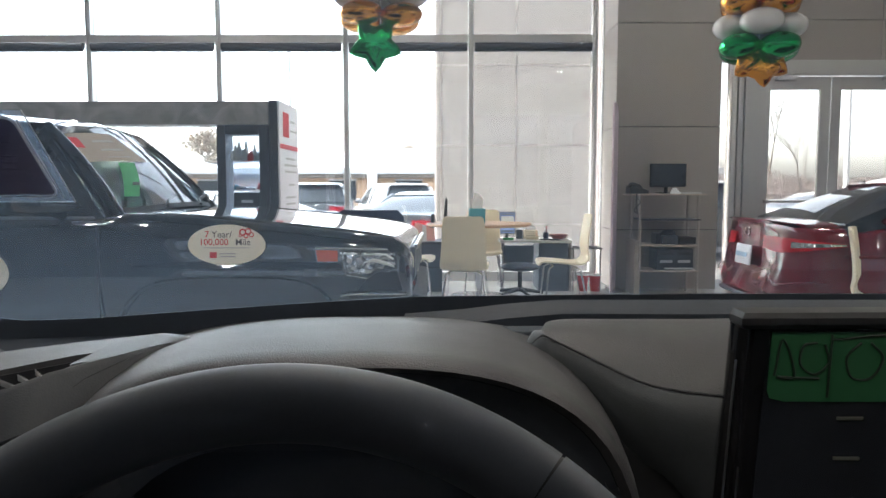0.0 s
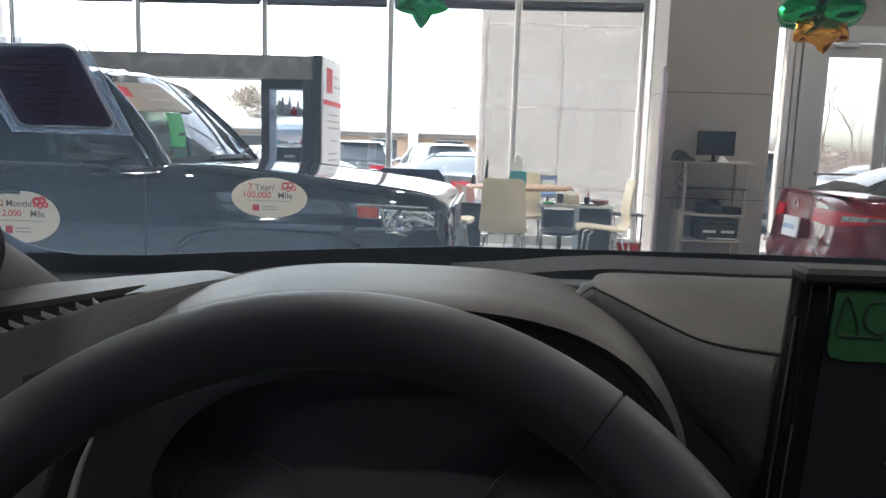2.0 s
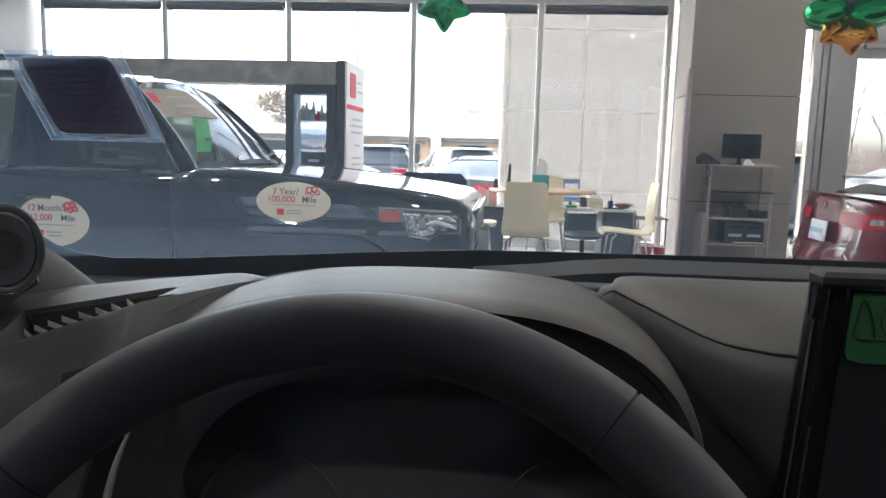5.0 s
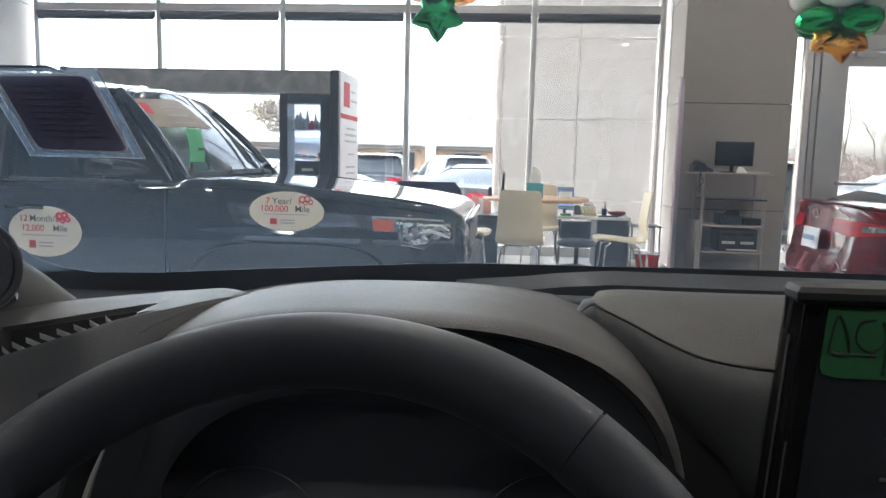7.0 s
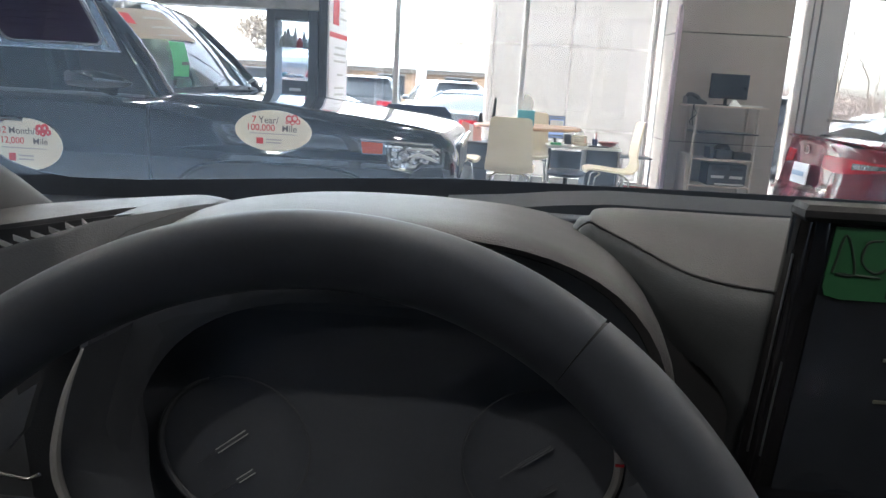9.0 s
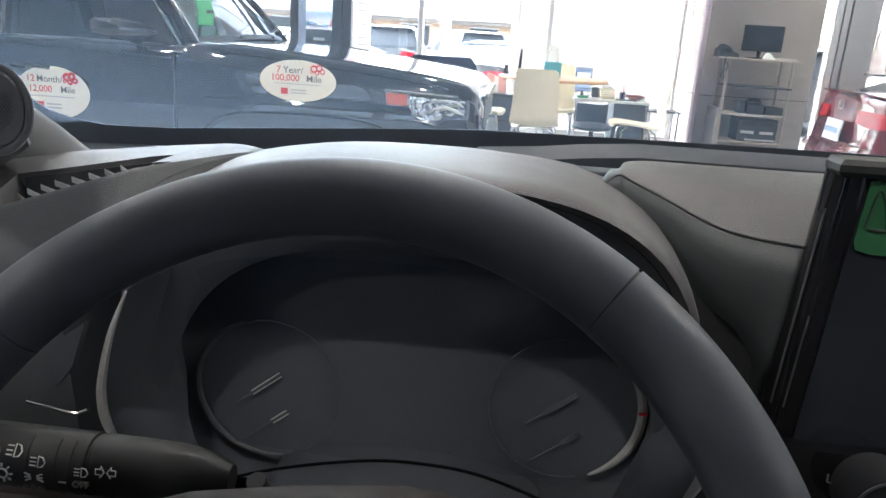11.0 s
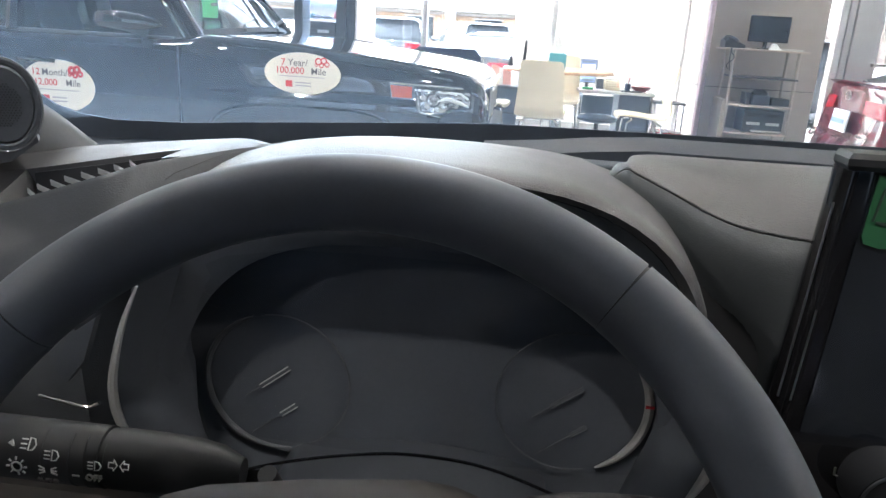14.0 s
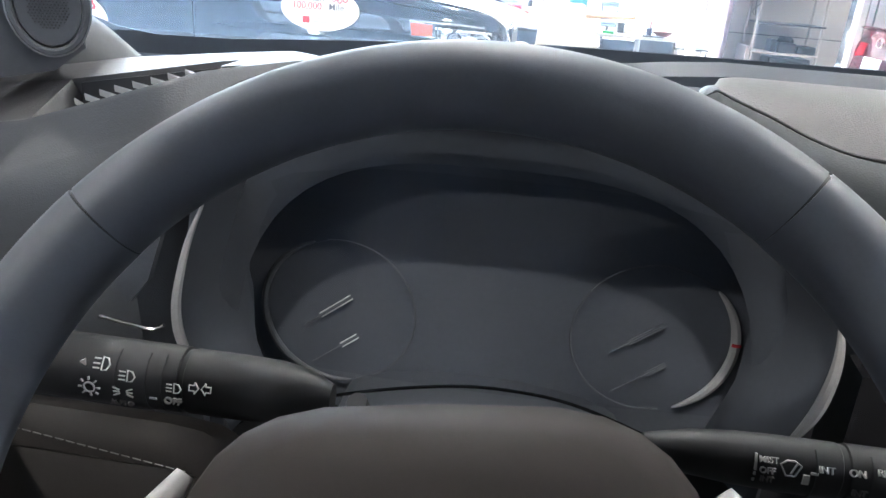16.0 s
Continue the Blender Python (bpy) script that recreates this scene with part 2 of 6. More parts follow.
M = {
    "wall": mat("painted_panel", (0.295, 0.264, 0.243), 0.45, vary=0.04, scale=1.5),
    "white_wall": mat("white_paint", (0.78, 0.78, 0.77), 0.6, vary=0.04, scale=2),
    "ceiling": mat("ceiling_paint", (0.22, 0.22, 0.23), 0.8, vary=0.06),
    "floor": mat("polished_tile", (0.42, 0.41, 0.39), 0.18, vary=0.1, scale=3),
    "alu": mat("anodised_aluminium", (0.47, 0.455, 0.44), 0.35, 0.6, vary=0.05),
    "trim_silver": mat("pale_aluminium", (0.62, 0.61, 0.59), 0.35, 0.5, vary=0.05),
    "joint": mat("dark_joint", (0.06, 0.06, 0.06), 0.8),
    "shade": mat("roller_shade_fabric", (0.06, 0.06, 0.07), 0.8),
    "asphalt": mat("asphalt", (0.13, 0.13, 0.128), 0.9, vary=0.3, scale=0.6),
    "clad_rail": translucent("milky_joint_rail", (0.82, 0.775, 0.75), 0.9),
    "clad": translucent("milky_cladding", (0.47, 0.437, 0.413)),
    "leather": mat("soft_dash_vinyl", (0.060, 0.059, 0.062), 0.46, vary=0.15, scale=30, bump=0.42, bump_scale=760),
    "dark_plastic": mat("dark_plastic", (0.050, 0.055, 0.065), 0.5, vary=0.15, scale=30, bump=0.2, bump_scale=1200),
    "cluster_face": mat("cluster_face", (0.080, 0.088, 0.104), 0.6, vary=0.1, scale=20),
    "visor": mat("visor_lining", (0.052, 0.058, 0.070), 0.6, vary=0.1, scale=20),
    "hub_leather": mat("hub_leather", (0.0180, 0.0142, 0.0130), 0.68, vary=0.1, scale=40, bump=0.06, bump_scale=1800, spec=0.3),
    "knee_vinyl": mat("knee_pad_vinyl", (0.034, 0.029, 0.026), 0.6, vary=0.12, scale=40, bump=0.12, bump_scale=1500, spec=0.3),
    "stalk_black": mat("stalk_black", (0.010, 0.0105, 0.012), 0.6, vary=0.1, scale=40),
    "dash_strip": mat("dash_strip_vinyl", (0.027, 0.035, 0.049), 0.6, vary=0.15, scale=20, bump=0.3, bump_scale=900),
    "wedge_dark": mat("dark_grained_vinyl", (0.052, 0.056, 0.063), 0.5, vary=0.12, scale=30, bump=0.25, bump_scale=900),
    "lower_vinyl": mat("lower_dash_vinyl", (0.058, 0.064, 0.070), 0.55, vary=0.12, scale=30, bump=0.2, bump_scale=900),
    "deep_black": mat("deep_black", (0.009, 0.010, 0.013), 0.8, vary=0.2),
    "wheel_leather": mat("wheel_leather", (0.078, 0.088, 0.109), 0.5, vary=0.08, scale=40, bump=0.06, bump_scale=1800),
    "gloss_black": mat("gloss_black", (0.006, 0.006, 0.007), 0.06, vary=0.1),
    "mirror_black": mat("black_pillar_paint", (0.008, 0.009, 0.012), 0.22, vary=0.1, spec=0.3),
    "matte_black": mat("matte_black", (0.018, 0.019, 0.022), 0.7, vary=0.2),
    "chrome": mat("satin_chrome", (0.7, 0.69, 0.67), 0.18, 1.0, vary=0.05, scale=40),
    "satin": mat("satin_silver_trim", (0.42, 0.41, 0.40), 0.38, 0.35, vary=0.08, scale=60),
    "dim_ring": mat("smoked_gauge_ring", (0.11, 0.115, 0.125), 0.45, 0.4, vary=0.1, scale=60),
    "ring": mat("gauge_ring_metal", (0.25, 0.25, 0.26), 0.35, 1.0, vary=0.1, scale=60),
    "slat_grey": mat("satin_vent_slat", (0.42, 0.43, 0.44), 0.3, 0.3, vary=0.08, scale=60),
    "stitch": mat("stitch_thread", (0.22, 0.21, 0.20), 0.8),
    "button_mark": mat("dim_button_print", (0.07, 0.075, 0.06), 0.6, vary=0.05),
    "icon_dim": mat("dim_icon_print", (0.42, 0.42, 0.41), 0.6, vary=0.05),
    "icon": mat("icon_print", (0.62, 0.62, 0.60), 0.6, vary=0.05),
    "green": mat("green_reflection", (0.007, 0.080, 0.025), 0.6, vary=0.1),
    "tag_green": mat("green_tag_paper", (0.045, 0.34, 0.115), 0.7, vary=0.06),
    "ink": mat("marker_ink", (0.006, 0.02, 0.01), 0.6),
    "black_paint": mat("black_car_paint", (0.006, 0.007, 0.010), 0.05, vary=0.1, coat=1.0),
    "red_paint": mat("red_car_paint", (0.115, 0.0011, 0.006), 0.22, 0.0, vary=0.08, coat=0.7, spec=0.3),
    "tyre": mat("tyre_rubber", (0.015, 0.015, 0.015), 0.85, vary=0.2, scale=20),
    "rim": mat("alloy_rim", (0.45, 0.45, 0.46), 0.3, 0.9),
    "sky_print": mat("plate_blue_print", (0.25, 0.38, 0.55), 0.5, vary=0.1),
    "tail": mat("tail_light_red", (0.36, 0.005, 0.012), 0.25, coat=0.1, spec=0.15),
    "amber": mat("amber_lens", (0.45, 0.06, 0.02), 0.15, coat=1.0),
    "lamp_chrome": mat("lamp_reflector", (0.50, 0.51, 0.52), 0.12, 0.9, vary=0.5, scale=18),
    "lamp_dark": mat("lamp_interior", (0.05, 0.055, 0.06), 0.15, vary=0.5, scale=25, coat=1.0),
    "lens": mat("headlamp_lens", (0.38, 0.39, 0.41), 0.08, 0.7, vary=0.8, scale=30, coat=1.0),
    "sticker": mat("sticker_cream", (0.82, 0.76, 0.62), 0.6, vary=0.03),
    "banner_paper": mat("banner_paper", (0.38, 0.32, 0.255), 0.7, vary=0.05),
    "red_print": mat("red_print", (0.62, 0.03, 0.04), 0.6, vary=0.05),
    "grey_print": mat("grey_print", (0.12, 0.11, 0.11), 0.6, vary=0.05),
    "pale_print": mat("pale_grey_print", (0.45, 0.43, 0.41), 0.6, vary=0.05),
    "chair": mat("cream_plastic", (0.80, 0.71, 0.53), 0.4, vary=0.05),
    "steel": mat("brushed_steel", (0.55, 0.55, 0.55), 0.25, 1.0, vary=0.05),
    "wood": mat("maple_top", (0.50, 0.30, 0.17), 0.4, vary=0.18, scale=5),
    "cart_shelf": mat("cart_laminate", (0.40, 0.33, 0.28), 0.5, vary=0.08),
    "desk": mat("pale_laminate", (0.62, 0.62, 0.58), 0.4, vary=0.05),
    "desk_front": mat("slate_panel", (0.06, 0.075, 0.10), 0.5),
    "stone": marble("grey_marbled_laminate", (0.19, 0.19, 0.195), (0.31, 0.305, 0.30)),
    "charcoal": mat("charcoal_frame", (0.03, 0.035, 0.045), 0.4),
    "sign": mat("sign_board", (0.78, 0.74, 0.76), 0.5, vary=0.03),
    "lilac": mat("banner_vinyl", (0.62, 0.52, 0.62), 0.5, vary=0.04),
    "gold": mat("gold_foil", (0.66, 0.29, 0.05), 0.2, 1.0, vary=0.1),
    "white_foil": mat("white_balloon", (0.52, 0.51, 0.50), 0.18, vary=0.05, coat=0.6),
    "green_foil": mat("green_foil", (0.01, 0.34, 0.09), 0.12, 0.9, vary=0.1),
    "navy": mat("navy_upholstery", (0.012, 0.022, 0.06), 0.7, vary=0.2, scale=30),
    "teal": mat("teal_box", (0.08, 0.34, 0.40), 0.6),
    "pink_paper": mat("pink_paper", (0.75, 0.42, 0.36), 0.8, vary=0.04),
    "paper": mat("white_paper", (0.8, 0.8, 0.78), 0.8, vary=0.03),
    "dish_red": mat("reddish_dish", (0.22, 0.05, 0.045), 0.4, vary=0.1),
    "bin": mat("red_plastic", (0.45, 0.02, 0.02), 0.4),
    "screen": mat("screen_off", (0.01, 0.012, 0.016), 0.12),
    "blue_ui": mat("display_blue", (0.05, 0.10, 0.30), 0.3, emit=(0.5, 0.6, 0.8), strength=0.03),
    "beige": mat("beige_plastic", (0.45, 0.40, 0.28), 0.5),
    "brick": mat("tan_brick", (0.36, 0.24, 0.16), 0.85, vary=0.25, scale=3),
    "bark": mat("bark", (0.12, 0.10, 0.085), 0.9, vary=0.3, scale=8),
    "leaf": mat("winter_foliage", (0.23, 0.185, 0.145), 0.8, vary=0.35, scale=2),
    "hedge": mat("bare_woods", (0.22, 0.185, 0.17), 0.95, vary=0.12, scale=0.5),
    "roof": mat("pale_roof", (0.42, 0.42, 0.42), 0.7),
    "car_white": mat("white_car_paint", (0.32, 0.32, 0.32), 0.2, vary=0.04, coat=1.0),
    "car_silver": mat("silver_car_paint", (0.19, 0.20, 0.21), 0.25, 0.5, vary=0.05, coat=1.0),
    "car_grey": mat("grey_car_paint", (0.10, 0.11, 0.12), 0.2, 0.3, vary=0.05, coat=1.0),
    "car_blue": mat("blue_car_paint", (0.03, 0.06, 0.14), 0.2, 0.3, vary=0.05, coat=1.0),
    "car_glass": mat("car_window_dark", (0.02, 0.025, 0.03), 0.04, vary=0.05),
    "lamp": mat("downlight_glow", (0.9, 0.8, 0.6), 0.5, emit=(1.0, 0.93, 0.82), strength=30.0),
    "pillar_plastic": mat("grained_pillar_plastic", (0.075, 0.079, 0.085), 0.55, vary=0.1, scale=30, bump=0.15, bump_scale=1500),
    "headliner": mat("headliner_fabric", (0.10, 0.10, 0.10), 0.9, bump=0.2, bump_scale=600),
    "tag_sheet": translucent("dark_tag_sheet", (0.29, 0.27, 0.34), 0.6),
    "tag_text": translucent("tag_print", (0.255, 0.235, 0.295), 0.6),
    "plate": mat("plate_white", (0.7, 0.74, 0.78), 0.4, vary=0.05),
    "pane": glass("window_pane", (0.70, 0.715, 0.71), 0.05),
    "cabinet_glass": glass("cabinet_glass", (0.88, 0.90, 0.92), 0.05, veil=0.03),
    "door_pane": glass("entrance_glass", (0.53, 0.52, 0.505), 0.04),
    # graded bluish veil stands in for glare over the view
    "windshield": glass("windshield_glass", (0.93, 0.96, 0.98), 0.04, veil=0.080, graded=True),
    "suv_glass": glass("suv_tinted_glass", (0.34, 0.36, 0.33), 0.10, veil=0.05),
    "suv_side_glass": glass("suv_side_glass", (0.50, 0.54, 0.50), 0.05, veil=0.012),
    "rear_glass": mat("rear_window_glass", (0.03, 0.035, 0.04), 0.3, vary=0.3, scale=3),
    "tinted": glass("fill_pane", (0.30, 0.32, 0.35), 0.05),
    "privacy": glass("privacy_glass", (0.20, 0.21, 0.215), 0.05),
    "sleeve_edge": translucent("sleeve_edge_plastic", (0.70, 0.70, 0.72), 0.6),
    # the milkiness of this cover is painted glare over the dials
    "dial_lens": glass("dial_cover", (0.90, 0.90, 0.91), 0.02, veil=0.05),
    "sleeve": glass("clear_sleeve", (0.90, 0.91, 0.92), 0.05, veil=0.11),
}

# ---- building helpers ----
def obj(name, bm, material, smooth=True):
    me = bpy.data.meshes.new(name)
    bmesh.ops.recalc_face_normals(bm, faces=bm.faces)
    boxed = bm.faces.layers.int.get("boxed") is not None
    soft_normals = [sum((f.normal * f.calc_area() for f in v.link_faces), Vector()).normalized() for v in bm.verts] if boxed else []
    bm.to_mesh(me)
    bm.free()
    for p in me.polygons:
        p.use_smooth = smooth
    me.materials.append(M[material])
    ob = new(name, me)
    if smooth and boxed:
        me.normals_split_custom_set_from_vertices(soft_normals)
    elif smooth:
        me.set_sharp_from_angle(angle=radians(38))
    return ob


def part(name, bm, material, parent, label="", smooth=True):
    ob = obj(name, bm, material, smooth)
    ob.parent = parent
    ob.matrix_parent_inverse = parent.matrix_basis.inverted()
    return tagged(ob, label)


def thing(name, at, label, category, group="", kind=""):
    ob = new(name)
    ob.empty_display_size = 0.1
    ob.matrix_basis = Matrix.Translation(at)
    return tagged(ob, label, category, group, kind)


def single(name, bm, material, label, category, group="", kind="", smooth=True):
    return tagged(obj(name, bm, material, smooth), label, category, group, kind)


def box(a, b, bevel=0.004, bm=None):
    """A box between two corners with small rounded edges."""
    bm = bm or bmesh.new()
    c, s = [(p + q) / 2 for p, q in zip(a, b)], [abs(q - p) for p, q in zip(a, b)]
    r = bmesh.ops.create_cube(bm, size=1, matrix=Matrix.Translation(c) @ Matrix.Diagonal((*s, 1)))
    w = min(bevel, min(s) * 0.4)
    if w > 0:
        if not bm.faces.layers.int.get("boxed"):
            bm.faces.layers.int.new("boxed")
            r = {"verts": list(bm.verts)[-8:]}
        vs = set(r["verts"])
        bmesh.ops.bevel(bm, geom=[e for e in bm.edges if e.verts[0] in vs], offset=w, segments=2, affect="EDGES", profile=0.6)
    return bm


def tube(points, radius, bm=None, sides=10, closed=False, flat=1.0):
    """A round bar swept along points; radius may be a list."""
    bm = bm or bmesh.new()
    pts = [Vector(p) for p in points]
    n = len(pts)
    rad = radius if isinstance(radius, (list, tuple)) else [radius] * n
    rings, side = [], None
    for i, p in enumerate(pts):
        a = pts[(i - 1) % n] if closed or i else p
        b = pts[(i + 1) % n] if closed or i < n - 1 else p
        d = (b - a).normalized()
        if side is None:
            side = d.orthogonal().normalized()
        side = (side - d * side.dot(d)).normalized()
        up = d.cross(side)
        rings.append([bm.verts.new(p + rad[i] * (math.cos(k * math.tau / sides) * side + flat * math.sin(k * math.tau / sides) * up)) for k in range(sides)])
    for i in range(n if closed else n - 1):
        r, s = rings[i], rings[(i + 1) % n]
        shift = 0
        if closed and i == n - 1:
            shift = min(range(sides), key=lambda q: sum((r[k].co - s[(k + q) % sides].co).length for k in range(sides)))
        for k in range(sides):
            bm.faces.new((r[k], r[(k + 1) % sides], s[(k + 1 + shift) % sides], s[(k + shift) % sides]))
    if not closed:
        bm.faces.new(rings[0][::-1])
        bm.faces.new(rings[-1])
    return bm


def loft(rings, bm=None, ring_closed=True, caps=True):
    """A skin over rings of equally many points."""
    bm = bm or bmesh.new()
    vs = [[bm.verts.new(p) for p in r] for r in rings]
    m = len(vs[0])
    for r, s in zip(vs, vs[1:]):
        for k in range(m if ring_closed else m - 1):
            bm.faces.new((r[k], r[(k + 1) % m], s[(k + 1) % m], s[k]))
    if caps and ring_closed:
        bm.faces.new(vs[0][::-1])
        bm.faces.new(vs[-1])
    return bm


def blob(c, s, bm=None, seg=20, rings=12, turn=None):
    bm = bm or bmesh.new()
    m = Matrix.Translation(c) @ (turn or Matrix()) @ Matrix.Diagonal((*s, 1))
    bmesh.ops.create_uvsphere(bm, u_segments=seg, v_segments=rings, radius=1, matrix=m)
    return bm


def disc(c, r, depth, axis="Z", bm=None, seg=32, r2=None):
    bm = bm or bmesh.new()
    turn = {"Z": Matrix(), "Y": pose(0, 0, 0, 90), "X": pose(0, 0, 0, 0, 90)}[axis]
    bmesh.ops.create_cone(bm, cap_ends=True, segments=seg, radius1=r, radius2=r if r2 is None else r2, depth=depth, matrix=Matrix.Translation(c) @ turn)
    return bm


def arc(c, r, a0, a1, n, axes="xz", r2=None):
    """Points along an arc, degrees from the first axis."""
    out = []
    for i in range(n + 1):
        a = radians(a0 + (a1 - a0) * i / n)
        p = Vector(c)
        p["xyz".index(axes[0])] += r * math.cos(a)
        p["xyz".index(axes[1])] += (r2 or r) * math.sin(a)
        out.append(p)
    return out


def solid(bm, depth, axis):
    """Gives a sheet of faces thickness along a vector."""
    r = bmesh.ops.extrude_face_region(bm, geom=list(bm.faces))
    bmesh.ops.translate(bm, vec=Vector(axis) * depth, verts=[v for v in r["geom"] if isinstance(v, bmesh.types.BMVert)])
    return bm


def plate(points, depth, axis, bm=None):
    """A flat piece with a given outline and thickness along an axis."""
    bm = bm or bmesh.new()
    a = [bm.verts.new(p) for p in points]
    b = [bm.verts.new(Vector(p) + Vector(axis) * depth) for p in points]
    bm.faces.new(a)
    bm.faces.new(b[::-1])
    for i in range(len(a)):
        j = (i + 1) % len(a)
        bm.faces.new((a[i], b[i], b[j], a[j]))
    return bm


def words(name, text, size, m, material, parent):
    """Lettering as a mesh with a little thickness, in the plane of the pose m, centred."""
    cu = bpy.data.curves.new(name, "FONT")
    cu.body, cu.size, cu.extrude, cu.offset, cu.align_x, cu.align_y = text, size, 0.0006, size * 0.005, "CENTER", "CENTER"
    tmp = bpy.data.objects.new(name, cu)
    me = bpy.data.meshes.new_from_object(tmp)
    bpy.data.objects.remove(tmp)
    me.transform(m)
    me.materials.append(M[material])
    ob = new(name, me)
    ob.parent = parent
    ob.matrix_parent_inverse = parent.matrix_basis.inverted()
    return ob


def smoothstep(a, b, x):
    t = max(0.0, min(1.0, (x - a) / (b - a)))
    return t * t * (3 - 2 * t)


def spline(rows, n):
    """A smooth run through rows of numbers, n steps between each two."""
    r = [np.array(q, float) for q in rows]
    r = [2 * r[0] - r[1]] + r + [2 * r[-1] - r[-2]]
    out = []
    for i in range(1, len(r) - 2):
        for k in range(n):
            t = k / n
            out.append(tuple(.5 * (2 * r[i] + (r[i + 1] - r[i - 1]) * t + (2 * r[i - 1] - 5 * r[i] + 4 * r[i + 1] - r[i + 2]) * t * t + (3 * r[i] - r[i - 1] - 3 * r[i + 1] + r[i + 2]) * t ** 3)))
    return out + [tuple(r[-2])]


def table_fn(rows):
    """A piecewise straight function from (x, value) rows."""
    xs, vs = zip(*rows)
    return lambda x: float(np.interp(x, xs, vs))

# ---- the showroom ----
FLOOR_TOP = 0.0
single("floor", box((-6.4, -9, -0.32), (14, 9.76, FLOOR_TOP), 0), "floor", "pale polished tile floor of the showroom", "floor", kind="structure")
single("ground", box((-900, -900, -0.6), (900, 1500, -0.30), 0), "asphalt", "grey asphalt car park reaching to the horizon", "ground", kind="structure")
# the ceiling is out of view; its dark grey holds back light from above
single("ceiling", box((-6.6, -9.2, 5.2), (14.2, 9.9, 5.4), 0), "ceiling", "unseen showroom ceiling in dark grey paint", "ceiling", kind="structure")
# unseen windows added behind the camera to light the cabin from the rear
wall_s = thing("wall_south", (4, -9.1, 0), "unseen back wall of the showroom with tinted windows added as fill light", "wall", kind="structure")
part("sill_wall", box((-6.6, -9.2, -0.1), (14.2, -9, 0.6), 0), "white_wall", wall_s)
part("head_wall", box((-6.6, -9.2, 4.0), (14.2, -9, 5.2), 0), "white_wall", wall_s)
for i in range(7):
    x = -6.6 + 3.4 * i
    part("pier", box((x, -9.2, 0.6), (x + 0.4, -9, 4.0), 0), "white_wall", wall_s)
    if i < 6:
        g = part("pane", box((x + 0.4, -9.11, 0.6), (x + 3.4, -9.10, 4.0), 0), "tinted", wall_s)
        g.visible_shadow = False
single("wall_east", box((14, -9, -0.1), (14.2, 9.7, 5.2), 0), "white_wall", "white painted side wall of the showroom", "wall", kind="structure")
wall_w = thing("wall_west", (-6.5, 0, 0), "grey panelled side wall beside the windows", "wall", kind="structure")
part("wall_core", box((-6.6, -9, -0.1), (-6.44, 9.6, 5.2), 0), "joint", wall_w)
for j, z0 in enumerate((0.0, 0.72, 1.95, 3.16, 4.37)):
    z1 = (0.71, 1.94, 3.15, 4.36, 5.19)[j]
    for i in range(6):
        part("panel", box((-6.44, 9.58 - 1.5 * i - 1.49, z0), (-6.415, 9.58 - 1.5 * i, z1), 0.004), "wall", wall_w)

MULLIONS = (-6.25, -4.557, -2.892, -1.263, 0.345, 1.935)
win = thing("window_1", (0, 9.5, 0), "tall showroom window wall with grey aluminium mullions", "window", kind="structure")
for x in MULLIONS:
    b = box((x - 0.032, 9.44, 0.0), (x + 0.032, 9.60, 5.2), 0.004)
    box((x - 0.014, 9.415, 0.0), (x + 0.014, 9.44, 5.2), 0.003, b)
    part("mullion", b, "alu", win)
for x0, x1 in zip(MULLIONS, MULLIONS[1:]):
    part("transom", box((x0 + 0.034, 9.445, 3.075), (x1 - 0.034, 9.595, 3.17), 0.004), "alu", win)
    part("bottom_rail", box((x0 + 0.034, 9.445, 0.0), (x1 - 0.034, 9.595, 0.12), 0.004), "alu", win)
    p = part("pane", box((x0 + 0.03, 9.515, 0.1), (x1 - 0.03, 9.525, 3.08), 0), "pane", win)
    q = part("pane", box((x0 + 0.03, 9.515, 3.12), (x1 - 0.03, 9.525, 5.2), 0), "pane", win)
    p.visible_shadow = q.visible_shadow = False
    roll = thing("roller_shade", (0, 9.42, 3.0), "rolled-up dark fabric roller shade under the transom", "shade", "roller shades")
    part("fabric_roll", tube([(x0 + 0.05, 9.42, 3.018), (x1 - 0.05, 9.42, 3.018)], 0.046, sides=14), "shade", roll)
    part("hem_bar", box((x0 + 0.05, 9.405, 2.948), (x1 - 0.05, 9.42, 2.97), 0.003), "charcoal", roll)

pil = thing("wall_pillar", (2.65, 9.1, 0), "grey panel-clad pillar between windows and entrance", "pillar", kind="structure")
part("core", box((2.065, 8.715, 0), (3.255, 9.68, 5.2), 0), "joint", pil)
for z0, z1 in ((0.0, 0.71), (0.72, 1.935), (1.945, 3.14), (3.15, 4.36), (4.37, 5.2)):
    part("panel", box((2.04, 8.69, z0), (3.275, 8.715, z1), 0.004), "wall", pil)
    part("panel", box((2.04, 8.718, z0), (2.065, 9.40, z1), 0.004), "wall", pil)
    part("panel", box((3.255, 8.718, z0), (3.275, 9.55, z1), 0.004), "wall", pil)

ent = thing("wall_north", (6, 9.6, 0), "grey wall with the glazed entrance", "wall", kind="structure")
part("core", box((3.28, 9.62, 2.86), (14, 9.75, 5.2), 0), "joint", ent)
for i in range(5):
    x0 = 3.28 + 2.4 * i
    for z0, z1 in ((2.86, 3.38), (3.39, 4.36), (4.37, 5.2)):
        part("panel", box((x0, 9.595, z0), (min(14, x0 + 2.39), 9.62, z1), 0.004), "wall", ent)
part("accent_strip", box((3.57, 9.57, 3.64), (3.73, 9.592, 5.19), .003), "red_print", ent, "red accent strip")
part("side_wall", box((6.42, 9.6, 0), (14, 9.75, 2.855), 0.004), "wall", ent)
